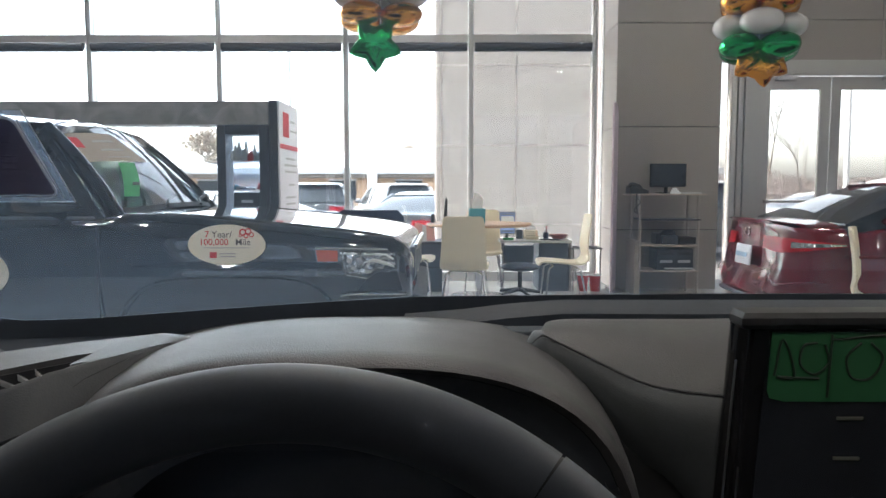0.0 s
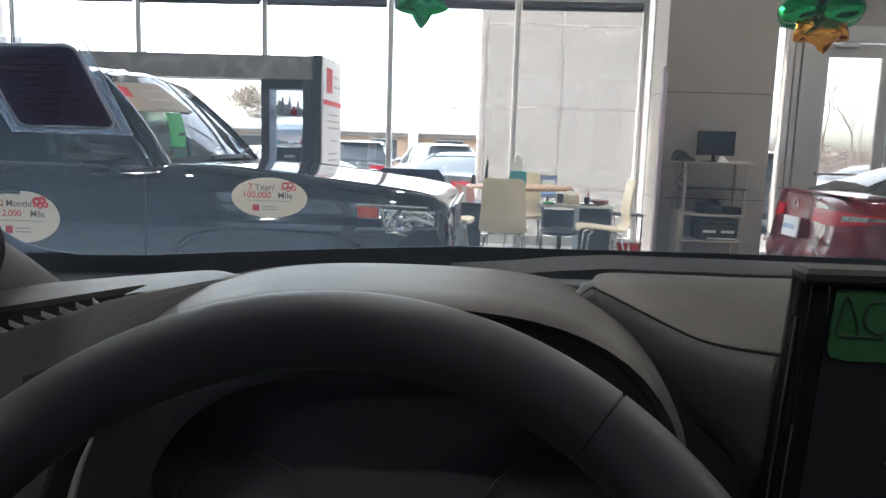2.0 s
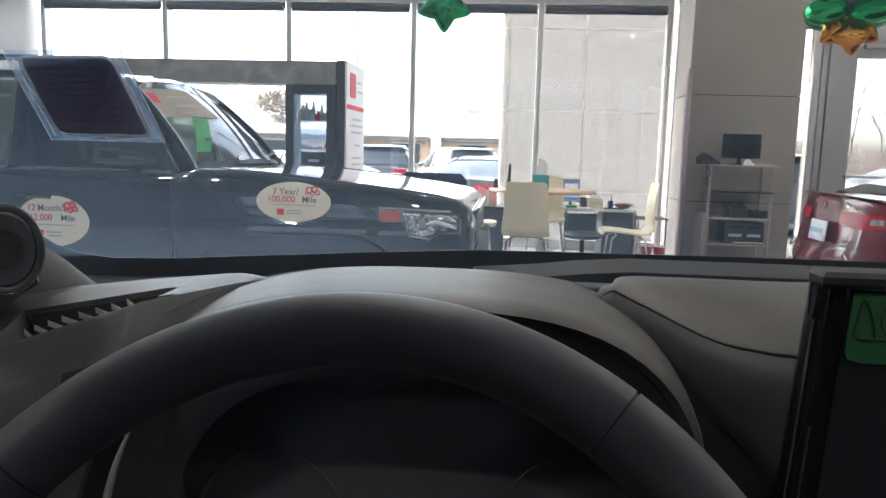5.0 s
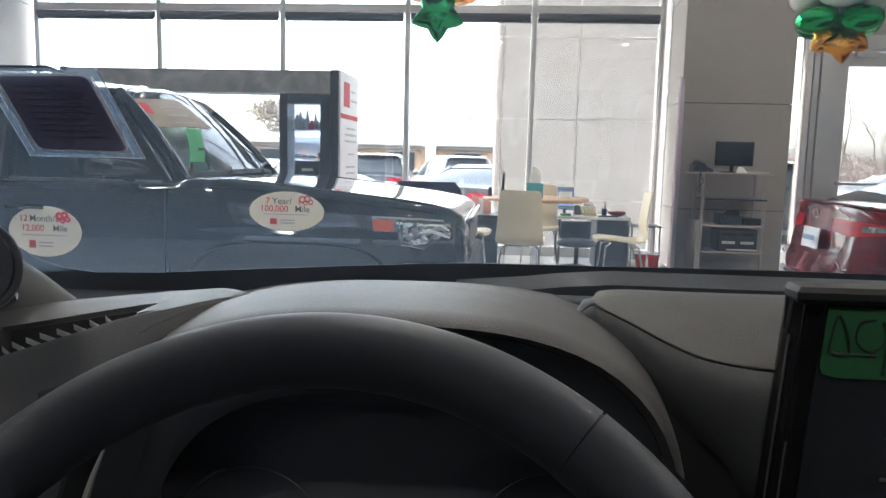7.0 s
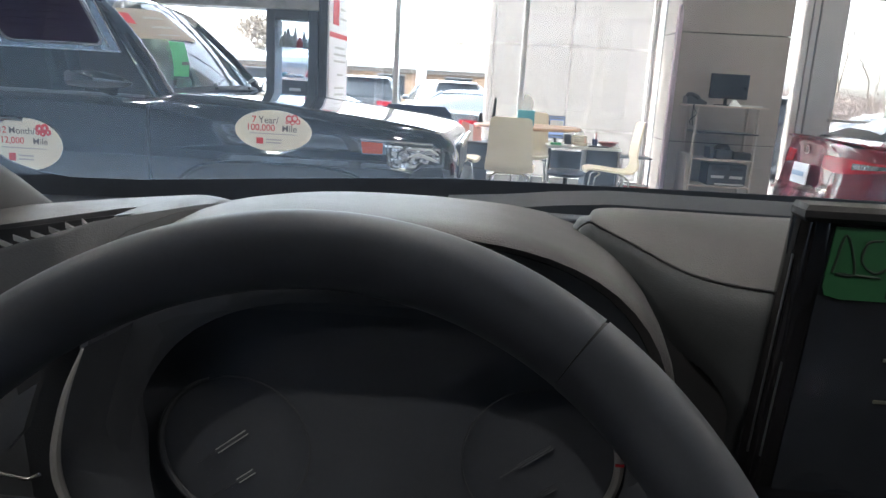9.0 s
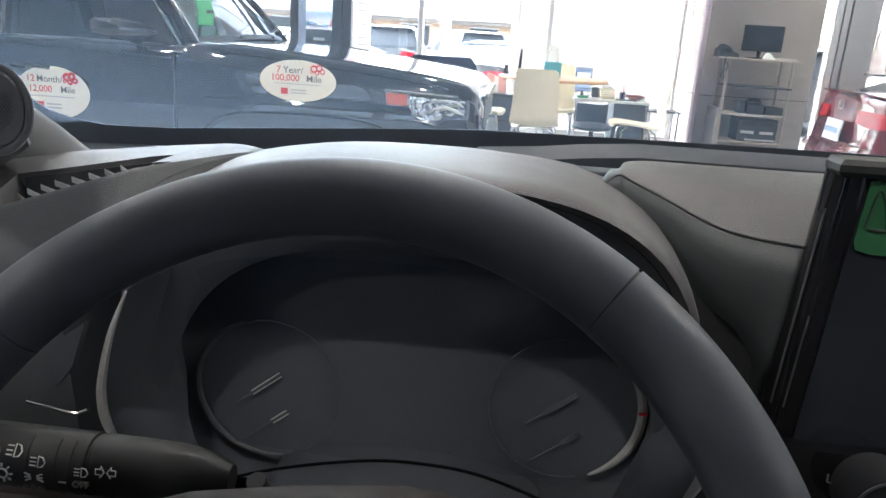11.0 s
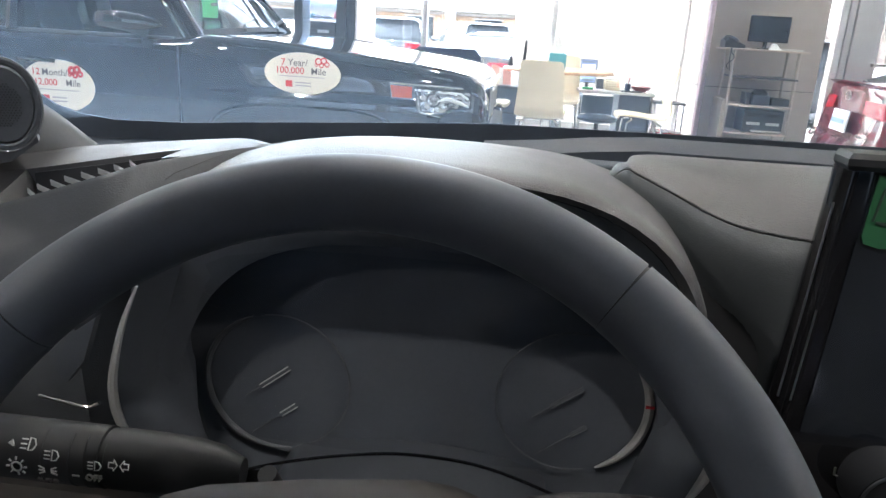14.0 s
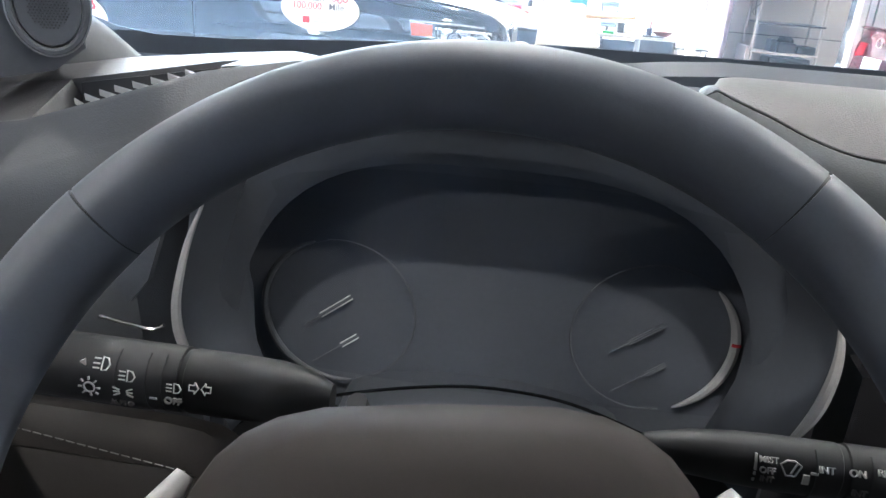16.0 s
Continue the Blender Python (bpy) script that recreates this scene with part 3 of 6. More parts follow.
part("door_frame", box((3.735, 9.54, 0), (3.808, 9.72, 2.86), 0.006), "trim_silver", ent, "pale aluminium frame")
part("door_frame", box((3.812, 9.52, 0), (3.885, 9.72, 2.86), 0.006), "alu", ent)
part("door_frame", box((3.895, 9.5, 0), (4.165, 9.72, 2.86), 0.006), "alu", ent, "wide grey jamb")
part("door_frame", box((4.17, 9.5, 2.665), (6.03, 9.72, 2.86), 0.006), "alu", ent)
part("door_frame", box((6.035, 9.5, 0), (6.41, 9.72, 2.86), 0.006), "alu", ent)
s = part("side_light", box((3.28, 9.63, 0), (3.73, 9.64, 2.86), 0), "door_pane", ent)
s.visible_shadow = False
def entrance_door(name, x0, x1, hinge):
    d = thing(name, ((x0 + x1) / 2, 9.6, 0), "closed grey aluminium glass entrance door", "door", kind="structure")
    lead = 0.07 if hinge < 5 else 0.125
    part("stile", box((x0, 9.56, 0.02), (x0 + lead, 9.61, 2.655), 0.004), "alu", d)
    part("stile", box((x1 - 0.14, 9.56, 0.02), (x1 - 0.005, 9.61, 2.655), 0.004), "alu", d)
    part("rail", box((x0 + lead, 9.56, 2.49), (x1 - 0.14, 9.61, 2.655), 0.004), "alu", d)
    part("rail", box((x0 + lead, 9.56, 0.02), (x1 - 0.14, 9.61, 0.26), 0.004), "alu", d)
    part("push_bar", tube([(x0 + 0.06, 9.50, 1.04), (x1 - 0.06, 9.50, 1.04)], 0.016), "alu", d)
    for x in (x0 + 0.04, x1 - 0.07):
        part("bar_bracket", box((x - 0.02, 9.495, 1.02), (x + 0.02, 9.56, 1.06), 0.003), "alu", d)
    g = part("pane", box((x0 + lead, 9.58, 0.26), (x1 - 0.14, 9.59, 2.49), 0), "door_pane", d)
    g.visible_shadow = False
    c = part("closer", box((hinge - 0.13, 9.47, 2.60), (hinge + 0.13, 9.56, 2.655), 0.008), "alu", d)
    part("closer_arm", tube([(hinge - 0.05, 9.49, 2.665), (hinge + 0.22, 9.44, 2.69)], 0.009), "alu", d)
entrance_door("door_1", 4.17, 5.03, 4.42)
entrance_door("door_2", 5.035, 6.03, 5.80)

for i in range(4):
    for j in range(4):
        c = (-4.5 + 4.2 * i, -6.0 + 4.2 * j, 5.2)
        d = thing("downlight", c, "round recessed warm ceiling downlight", "downlight", "ceiling downlights")
        part("trim_ring", tube(arc((c[0], c[1], 5.195), 0.10, 0, 345, 23, "xy"), 0.012, closed=True, sides=6), "white_wall", d)
        part("lamp_disc", disc((c[0], c[1], 5.192), 0.088, 0.012), "lamp", d)

# white cladded canopy wall outside the window
cl = thing("canopy_wall", (1.4, 11.5, -0.30), "white panel-clad entrance wall outside the window", "wall", kind="structure")
for x in (-0.13, -0.045, 1.095, 2.36, 3.61):
    part("frame_post", box((x - 0.016, 11.186, -0.30), (x + 0.016, 11.198, 7), 0.003), "clad_rail", cl)
for z in (0.66, 1.868, 3.075, 4.285, 5.49):
    part("frame_rail", box((-0.13, 11.170, z - 0.016), (3.61, 11.184, z + 0.016), 0.003), "clad_rail", cl)
for x0, x1 in ((-0.14, -0.049), (-0.041, 1.09), (1.10, 2.355), (2.365, 3.62)):
    for z0, z1 in ((-0.29, 0.656), (0.664, 1.864), (1.872, 3.071), (3.079, 4.281), (4.289, 5.486), (5.494, 7.0)):
        part("panel", box((x0, 11.2, z0), (x1, 11.215, z1), 0.002), "clad", cl)

# ---- cars ----
def wheel(parent, x, y, z, r, w, out):
    """A tyre with its rim and five spokes; out is the side that faces away from the car."""
    t = part("wheel", tube(arc((x, y, z), r - w * 0.32, 0, 345, 23, "xz"), w * 0.36, sides=10, closed=True), "tyre", parent)
    bm = disc((x, y + out * w * 0.2, z), r * 0.62, 0.03, "Y")
    for k in range(5):
        a = k * math.tau / 5
        tube([(x, y + out * w * 0.33, z), (x + r * 0.58 * math.cos(a), y + out * w * 0.3, z + r * 0.58 * math.sin(a))], r * 0.07, bm, 6)
    part("rim", bm, "rim", t)


def car(name, paint, kind, label, group, at, size=1.0, showroom=False):
    """A whole car along x with its tail at x = 0, on the ground, set down at the pose."""
    suv = kind == "suv"
    c = thing(name, (0, 0, 0), label, "car", group)
    up = 0.10 if suv else 0.0
    top = table_fn([(0, .97 + up), (.015, 1.015 + up * .6), (.05, 1.035 + up * .4), (.10, 1.03 + up * .4), (.3, 1.035 + up * .4), (.95, 1.065 + up * .4), (1.5, .99 + up), (3.3, .95 + up), (3.65, .98 + up), (4.35, .84 + up), (4.72, .70 + up), (4.86, .55)])
    half = table_fn([(0, .58), (.015, .66), (.04, .725), (.08, .78), (.15, .83), (.27, .872), (.45, .90), (.7, .915), (1.2, .92), (3.8, .92), (4.4, .87), (4.7, .73), (4.86, .48)])
    low = table_fn([(0, .40), (.1, .30), (.4, .24), (4.4, .24), (4.86, .40)])
    lean = table_fn([(.24, .03), (.36, -.035), (.55, -.04), (.62, .0), (.80, .035), (.92, .055), (1.0, .045), (1.05, .02), (1.2, .0)])
    def sheared(x, y, z):
        """The tail leans forward towards its top and the bumper stands proud."""
        return (x + (0 if suv else (lean(z) + .06 * (y / .6) ** 2 * (1 if x < .02 else .0 if x > .2 else 1 - (x - .02) / .18)) * max(0.0, 1 - x / .45)), y, z)
    rings = []
    for x in (0, .008, .015, .025, .04, .06, .08, .1, .125, .15, .2, .3, .45, .7, .95, 1.2, 1.5, 2, 2.5, 3, 3.3, 3.65, 4, 4.35, 4.55, 4.72, 4.8, 4.86):
        h, t, b = half(x), top(x), low(x)
        side = [(h - .10, b), (h - .02, b + .1), (h, b + .40 * (t - b)), (h - .004, b + .58 * (t - b)), (h - .02, b + .74 * (t - b)), (h - .055, t - .07), (h - .12, t - .02), (h - .28, t), (h - .6 * h, t + .015)]
        rings.append([sheared(x, y, z) for y, z in side] + [sheared(x, -y, z) for y, z in reversed(side)])
    part("body", loft(rings), paint, c)
    if suv:
        pl, zr = [(.14, 1.10), (.42, 1.60), (.9, 1.66), (2.4, 1.66), (2.8, 1.60), (3.6, 1.06)], 1.66
    else:
        pl, zr = [(.72, 1.06), (1.1, 1.22), (1.55, 1.375), (1.9, 1.43), (2.6, 1.44), (2.9, 1.40), (3.68, .97)], 1.44
    if showroom:
        pl = [(.46, 1.06), (.80, 1.20), (1.2, 1.35), (1.6, 1.425), (2.1, 1.45), (2.6, 1.44), (2.9, 1.40), (3.68, .97)]
    def cabin(inset, up_by):
        rr = []
        for x, z in pl:
            k = (z - 1.0) / (zr - 1.0)
            ht, z = .60 + .02 * (1 - k) - inset * .3, z + up_by
            hb = .86 - inset * .3
            rr.append([(x, hb, .95), (x, hb - (hb - ht) * k * .96, z - .05 * k), (x, ht - .06, z), (x, 0, z + .012), (x, -ht + .06, z), (x, -hb + (hb - ht) * k * .96, z - .05 * k), (x, -hb, .95)])
        return rr
    part("windows", loft(cabin(0.02, -0.006)), "car_glass", c, "dark car glass")
    rf = cabin(0, .008)
    back = .28 if showroom else 0
    last = len(pl) - 1
    part("roof", loft([[p for p in r[1:-1]] + [(r[5][0], r[5][1], r[5][2] - .03), (r[1][0], r[1][1], r[1][2] - .03)] for r in rf[2 if not suv else 1:last]]), paint, c)
    for sgn in (1, -1):
        j = 1 if sgn > 0 else 5
        rear = [Vector(rf[i][j]) for i in range(0, 2)] if suv else [Vector((1.12 - back, sgn * .86, .98)), Vector((1.36 - back, sgn * .77, 1.20)), Vector((1.68 - back, sgn * .62, 1.375))]
        part("window_post", tube(rear, ([.15, .12, .07] if sgn < 0 else [.04, .035, .03]) if showroom else [.07, .055, .045][:len(rear)], sides=12), paint if sgn < 0 or not showroom else "car_glass", c)
        part("window_post", tube([rf[last][j], rf[last - 1][j]], .035, sides=6), paint, c)
        k = 2.35
        part("window_post", tube([(k, sgn * .872, .96), (k - .02, sgn * .60, zr - .06)], .04, sides=6), paint, c)
        part("wing_mirror", blob((3.15, sgn * 1.0, 1.02 + up), (.06, .10, .07)), paint, c)
        z0 = .80 + up
        run = [(0, .31), (0, .40), (0, .49), (0, .58)] + [(x, half(x)) for x in ((.015, .04, .08, .15, .22, .30, .37, .43) if showroom else (.015, .04, .08, .15, .27, .40, .55, .66))]
        def band(f0, f1, out):
            lo, hi = [], []
            for n, (x, y) in enumerate(run):
                q = n / (len(run) - 1)
                a, b = z0 - .02 + .095 * q + (.05 * max(0, 1 - n / 2.5) if showroom else 0), z0 + .13 - .035 * q * q
                nx, ny = (-1, 0) if y < .6 else (-.9 + .8 * q, .3 + .7 * q)
                for f, dst in ((f0, lo), (f1, hi)):
                    z = a + (b - a) * f
                    px, py, pz = sheared(x, y - .016 * f, z)
                    dst.append((px + nx * out, sgn * (py + ny * out), pz))
            return lo, hi
        lo, hi = band(0, 1, .010)
        tl = part("tail_light", solid(loft([lo, hi], None, False), .012, (.5, -sgn * .5, 0)), "tail", c, "red tail light")
        lo, hi = band(.30, .75, .015)
        part("clear_strip", solid(loft([lo[4:], hi[4:]], None, False), .006, (.5, -sgn * .5, 0)), "lens", tl, "clear crystal strip")
        part("head_light", blob((4.55, sgn * .68, .72 + up), (.18, .14, .07)), "lens", c, "clear headlight")
    for x in (.95, 3.80):
        for sgn in (1, -1):
            wheel(c, x, sgn * .80, .33 + up * .3, .33 + up * .3, .21, sgn)
    bx = 0 if suv else .022
    pz = .05 if showroom else 0
    part("number_plate", plate([(-.012 + bx * .2, -.16, .61 + up + pz), (-.012 + bx * .2, .16, .61 + up + pz), (-.012 + bx, .16, .78 + up + pz), (-.012 + bx, -.16, .78 + up + pz)], .012, (1, 0, 0)), "plate", c, "pale number plate")
    part("badge", tube(arc((-.006 + bx * 2, 0, .95 + up), .05, 0, 345, 23, "yz", .036), .008, sides=6, closed=True), "chrome", c, "chrome badge")
    if suv:
        part("rear_window", plate([(.150, -.70, 1.15), (.150, .70, 1.15), (.385, .52, 1.555), (.385, -.52, 1.555)], .008, (-.9, 0, .42)), "rear_glass", c, "dark rear window", smooth=False)
        part("spoiler", loft([[(.30, y, 1.60), (.26, y, 1.615), (.28, y, 1.64), (.60, y, 1.668), (.60, y, 1.62)] for y in (-.56, -.5, 0, .5, .56)]), paint, c, "roof spoiler")
        for sg2 in (1, -1):
            part("shoulder_crease", tube([(.35, sg2 * .895, .93), (1.2, sg2 * .925, .90), (2.6, sg2 * .925, .89), (3.9, sg2 * .915, .90)], .022, sides=8), paint, c)
            part("sill_strip", box((.5, sg2 * .915 - .02, .25), (4.2, sg2 * .915 + .02, .42), .015), "dark_plastic", c)
            for x in (.95, 3.80):
                part("wheel_arch", tube(arc((x, sg2 * .915, .36), .42, 0, 180, 16, "xz"), .035, sides=8), "dark_plastic", c)
        part("bumper_strip", box((-.02, -.5, .40), (.05, .5, .46), .01), "dark_plastic", c)
    else:
        part("bumper_strip", tube([Vector(sheared(0, y, .40)) for y in (-.5, -.3, 0, .3, .5)], .022, sides=8), "dark_plastic", c)
    if showroom:
        part("boot_gap", tube([Vector(sheared(0, y, z)) for y, z in ((-.50, .96), (-.46, .80), (-.44, .62), (-.2, .61), (0, .61), (.2, .61), (.44, .62), (.46, .80), (.50, .96))], .0022, sides=5), "matte_black", c)
        part("plate_bars", plate([(-.013, -.12, .725), (-.013, .12, .725), (-.006, .12, .765), (-.006, -.12, .765)], .004, (-1, 0, 0)), "sky_print", c, "blue bars on the plate")
        part("boot_lip", loft([[(.085 + a * .5 + .10 * (y / .7) ** 2, y, 1.035 + b - .02 * (y / .7) ** 2) for a, b in ((0, 0), (-.10, .022), (-.11, .030), (-.06, .034), (.10, .012))] for y in (-.70, -.62, -.4, -.2, 0, .2, .4, .62, .70)]), paint, c, "raised boot lip")
        for sg2 in (1, -1):
            part("bumper_crease", tube([Vector(sheared(0, sg2 * y, z)) + Vector((-.006, 0, 0)) for y, z in ((.50, .60), (.60, .55), (.70, .56))] + [Vector((.10, sg2 * .80, .585)), Vector((.30, sg2 * .905, .60))], .008, sides=8), paint, c)
        part("roof_fin", plate([(1.55, 0.014, 1.42), (1.88, 0.014, 1.45), (1.60, 0.014, 1.53)], .028, (0, -1, 0)), paint, c)
        part("model_mark", box((-.014, -.52, .655), (.03, -.40, .675), .003), "chrome", c)
        part("side_crease", tube([(.42, -.915, .80), (1.2, -.925, .80), (2.6, -.925, .79), (3.7, -.92, .78)], .012, sides=8), paint, c)
        part("door_seam", tube([(2.05, -.922, .34), (2.02, -.926, .6), (1.98, -.905, .92)], .003, sides=5), "matte_black", c)
        part("sill_strip", box((.9, -.93, .24), (3.6, -.90, .30), .01), "dark_plastic", c)
    c.matrix_basis = at @ Matrix.Scale(size, 4)
    return c

# ---- black off-road car beside the camera's car ----
YC = 4.96
def suv():
    c = thing("black_suv", (-2.4, YC, 0), "glossy black off-road suv with oval cream stickers parked in the showroom", "car")
    top = table_fn([(-4.75, .90), (-4.6, 1.02), (-1.95, 1.04), (-1.75, 1.065), (-1.4, 1.045), (-.9, 1.0), (-.45, .955), (-.27, .925), (-.2, .88), (-.17, .80)])
    crown = table_fn([(-4.7, 0), (-1.9, 0.0), (-1.7, .022), (-.9, .020), (-.3, .012), (-.17, .005)])
    half = table_fn([(-4.75, .84), (-4.6, .93), (-4.2, .96), (-.5, .96), (-.33, .945), (-.22, .90), (-.17, .82)])
    rings = []
    for x in (-4.75, -4.7, -4.6, -4.3, -3.6, -2.9, -2.4, -1.95, -1.85, -1.75, -1.6, -1.4, -1.15, -.9, -.65, -.45, -.36, -.27, -.23, -.2, -.17):
        h, t, k = half(x), top(x), crown(x)
        side = [(h - .10, .36), (h - .03, .42), (h - .01, .58), (h + .006, .70), (h + .004, .775 if t > .9 else t - .07), (h - .010, .80 if t > .9 else t - .06), (h - .006, .86 if t > .93 else t - .055), (h - .018, t - .05), (h - .042, t - .015), (h - .08, t + k * .25), (h - .16, t + k * .66), (h - .32, t + k * .93), (h - .66, t + k)]
        rings.append([(x, YC - y, z) for y, z in side] + [(x, YC + y, z) for y, z in reversed(side)])
    part("body", loft(rings), "black_paint", c)
    for sgn in (-1, 1):
        part("hood_gap", tube([(x, YC + sgn * (half(x) - .10), top(x) + crown(x) * .4) for x in (-1.72, -1.4, -1.1, -.8, -.55, -.38, -.28)], [.004, .008, .009, .010, .011, .010, .005], sides=8), "matte_black", c)
        part("fender_edge", tube([(x, YC + sgn * (half(x) - .026), top(x) - .030) for x in (-1.66, -1.4, -1.1, -.8, -.5, -.36)], .0035, sides=6), "black_paint", c)
    rr = []
    for x, inset, z in ((-4.62, .34, 1.50), (-4.5, .32, 1.60), (-3.6, .31, 1.645), (-2.7, .31, 1.635), (-2.34, .33, 1.60), (-2.26, .36, 1.575)):
        h = .96 - inset
        rr.append([(x, YC - h - .03, z - .055), (x, YC - h, z - .01), (x, YC - h + .12, z + .02), (x, YC, z + .045), (x, YC + h - .12, z + .02), (x, YC + h, z - .01), (x, YC + h + .03, z - .055), (x, YC, z - .03)])
    part("roof", loft(rr), "black_paint", c)
    for y in (4.36, 2 * YC - 4.36):
        part("roof_rail", tube([(-4.3, y, 1.66), (-4.2, y, 1.71), (-2.8, y, 1.71), (-2.65, y, 1.655)], .018, sides=8), "black_paint", c)
    def pane(name, pts, label=""):
        p = part(name, plate(pts, .006, (0, 0, -1)), "suv_side_glass", c, label, smooth=False)
        p.visible_shadow = False
        return p
    ws = bmesh.new()
    rows = []
    for k in range(7):
        s = k / 6
        row = []
        for j in range(9):
            u = j / 4 - 1
            b = Vector((-1.70 - .16 * u * u, YC + u * .84, 1.085 - .03 * u * u))
            t = Vector((-2.27 - .08 * u * u, YC + u * .64, 1.62 - .045 * u * u))
            p = b.lerp(t, s)
            p.x += .03 * math.sin(math.pi * s)
            row.append(p)
        rows.append(row)
    w = part("windshield", loft(rows, ws, False), "suv_glass", c, "tinted windshield with a paper banner")
    w.visible_shadow = False
    def on_glass(u, s, out=0.006):
        b = Vector((-1.70 - .16 * u * u, YC + u * .84, 1.085 - .03 * u * u))
        t = Vector((-2.27 - .08 * u * u, YC + u * .64, 1.62 - .045 * u * u))
        p = b.lerp(t, s)
        p.x += .03 * math.sin(math.pi * s)
        return p + Vector((.68, 0, .73)) * out
    def glass_patch(name, u0, u1, s0, s1, material, label, out=0.006):
        grid = [[on_glass(u0 + (u1 - u0) * i / 10, s0 + (s1 - s0) * j / 4, out) for i in range(11)] for j in range(5)]
        return part(name, solid(loft(grid, None, False), .003, (.68, 0, .73)), material, c, label)
    def corner_patch(name, tl, tr, br, bl, material, label, out):
        grid = []
        for j in range(5):
            row = []
            for i in range(11):
                p = [(tl[n] * (1 - i / 10) + tr[n] * i / 10) * (1 - j / 4) + (bl[n] * (1 - i / 10) + br[n] * i / 10) * j / 4 for n in (0, 1)]
                row.append(on_glass(p[0], p[1], out))
            grid.append(row)
        part(name, solid(loft(grid, None, False), .002, (.68, 0, .73)), material, c, label)
    corner_patch("banner", (-.985, .90), (-.20, .885), (-.10, .55), (-.965, .575), "banner_paper", "cream paper banner across the windshield top", .006)
    corner_patch("banner_logo", (-.91, .85), (-.79, .835), (-.81, .72), (-.93, .74), "red_print", "red square mark", .011)
    for a, b in ((.80, .78), (.70, .68), (.61, .60)):
        corner_patch("text_bar", (-.64, a), (-.34, a), (-.34, b), (-.65, b), "pale_print", "", .010)
    corner_patch("price_tag", (-.605, .53), (-.385, .525), (-.69, .15), (-.84, .165), "tag_green", "bright green paper tag", .014)
    corner_patch("tag_line", (-.66, .30), (-.57, .30), (-.59, .27), (-.68, .27), "ink", "", .019)
    glass_patch("shade_band", -.97, .97, .0, .05, "matte_black", "")
    for u in (-1, 1):
        part("front_pillar", tube([on_glass(u * .985, s, .0) for s in (-.04, .25, .5, .75, .985)], [.05, .05, .048, .046, .042], sides=16), "mirror_black", c)
    for sgn in (-1, 1):
        y0, y1 = YC + sgn * .875, YC + sgn * .675
        for x in (-2.95, -3.75, -4.6):
            part("window_post", tube([(x + .03, y0, 1.03), (x - .02, y1, 1.57)], .045, sides=8), "black_paint", c)
        sail = [(-1.90, y0 + sgn * .012, 1.035), (-2.30, y0 + sgn * .012, 1.035), (-2.47, y1 + sgn * .012, 1.56), (-2.33, y1 + sgn * .012, 1.58)]
        part("door_frame", plate(sail, .02, (0, -sgn, 0)), "mirror_black", c, "black door frame beside the front pillar", smooth=False)
        for xa, xb in ((-2.31, -2.92), (-2.98, -3.72), (-3.79, -4.55)):
            xt = -2.48 if xa > -2.4 else xa
            pane("side_window", [(xa, y0, 1.04), (xb, y0, 1.04), (xb - .03, y1, 1.55), (xt, y1, 1.55)])
        part("window_sill", box((-4.5, y0 - .02, 1.02), (-1.95, y0 + .02, 1.05), .01), "dark_plastic", c)
        part("wing_mirror", loft([[(x, YC + sgn * 1.05 + w * 1.3 * math.copysign(abs(math.cos(a)) ** .7, math.cos(a)), zc + w * math.copysign(abs(math.sin(a)) ** .7, math.sin(a))) for a in [k * math.tau / 20 for k in range(20)]] for x, w, zc in ((-2.315, .012, 1.128), (-2.30, .036, 1.126), (-2.27, .050, 1.124), (-2.16, .052, 1.120), (-2.06, .044, 1.116), (-1.98, .026, 1.112), (-1.945, .008, 1.110))]), "black_paint", c)
        part("sill_guard", box((-3.40, YC + sgn * .955 - .03, .33), (-1.64, YC + sgn * .955 + .03, .47), .015), "matte_black", c)
        part("mirror_arm", tube([(-2.12, YC + sgn * .9, 1.06), (-2.15, YC + sgn * 1.0, 1.09)], .03, sides=8), "black_paint", c)
        part("door_seam", box((-1.906, YC + sgn * .957, .45), (-1.898, YC + sgn * .967, 1.0), 0), "matte_black", c)
        part("door_seam", box((-3.006, YC + sgn * .957, .45), (-2.998, YC + sgn * .967, 1.0), 0), "matte_black", c)
        h = part("door_handle", tube([(-2.85, YC + sgn * .97, .88), (-2.82, YC + sgn * 1.0, .885), (-2.66, YC + sgn * 1.0, .885), (-2.63, YC + sgn * .97, .88)], .014, sides=8), "black_paint", c)
        flare = spline([(-1.82, .42), (-1.765, .54), (-1.68, .635), (-1.58, .683), (-1.42, .705), (-1.1, .712), (-.84, .70), (-.70, .655), (-.62, .56), (-.585, .42)], 4)
        part("wheel_flare", tube([(x, YC + sgn * .958, z) for x, z in flare], .016, sides=8), "black_paint", c)
        part("wheel_flare", tube(arc((-3.85, YC + sgn * .955, .34), .54, 5, 175, 20, "xz", .40), .020, sides=8), "black_paint", c)
        for x in (-1.13, -3.85):
            wheel(c, x, YC + sgn * .84, .37, .37, .25, sgn)
        ys = YC + sgn * .958
        hl = part("headlight", plate([(-.70, ys, .875), (-.30, ys - sgn * .03, .865), (-.235, ys - sgn * .05, .83), (-.24, ys - sgn * .05, .74), (-.42, ys - sgn * .01, .715), (-.52, ys, .74), (-.57, ys, .80), (-.69, ys, .80)], .012, (0, sgn, 0)), "lens", c, "clear headlight with chrome bowl")
        part("marker_lens", plate([(-.695, ys + sgn * .012, .87), (-.575, ys + sgn * .012, .866), (-.575, ys + sgn * .012, .806), (-.685, ys + sgn * .012, .806)], .006, (0, sgn, 0)), "amber", hl, "amber side marker")
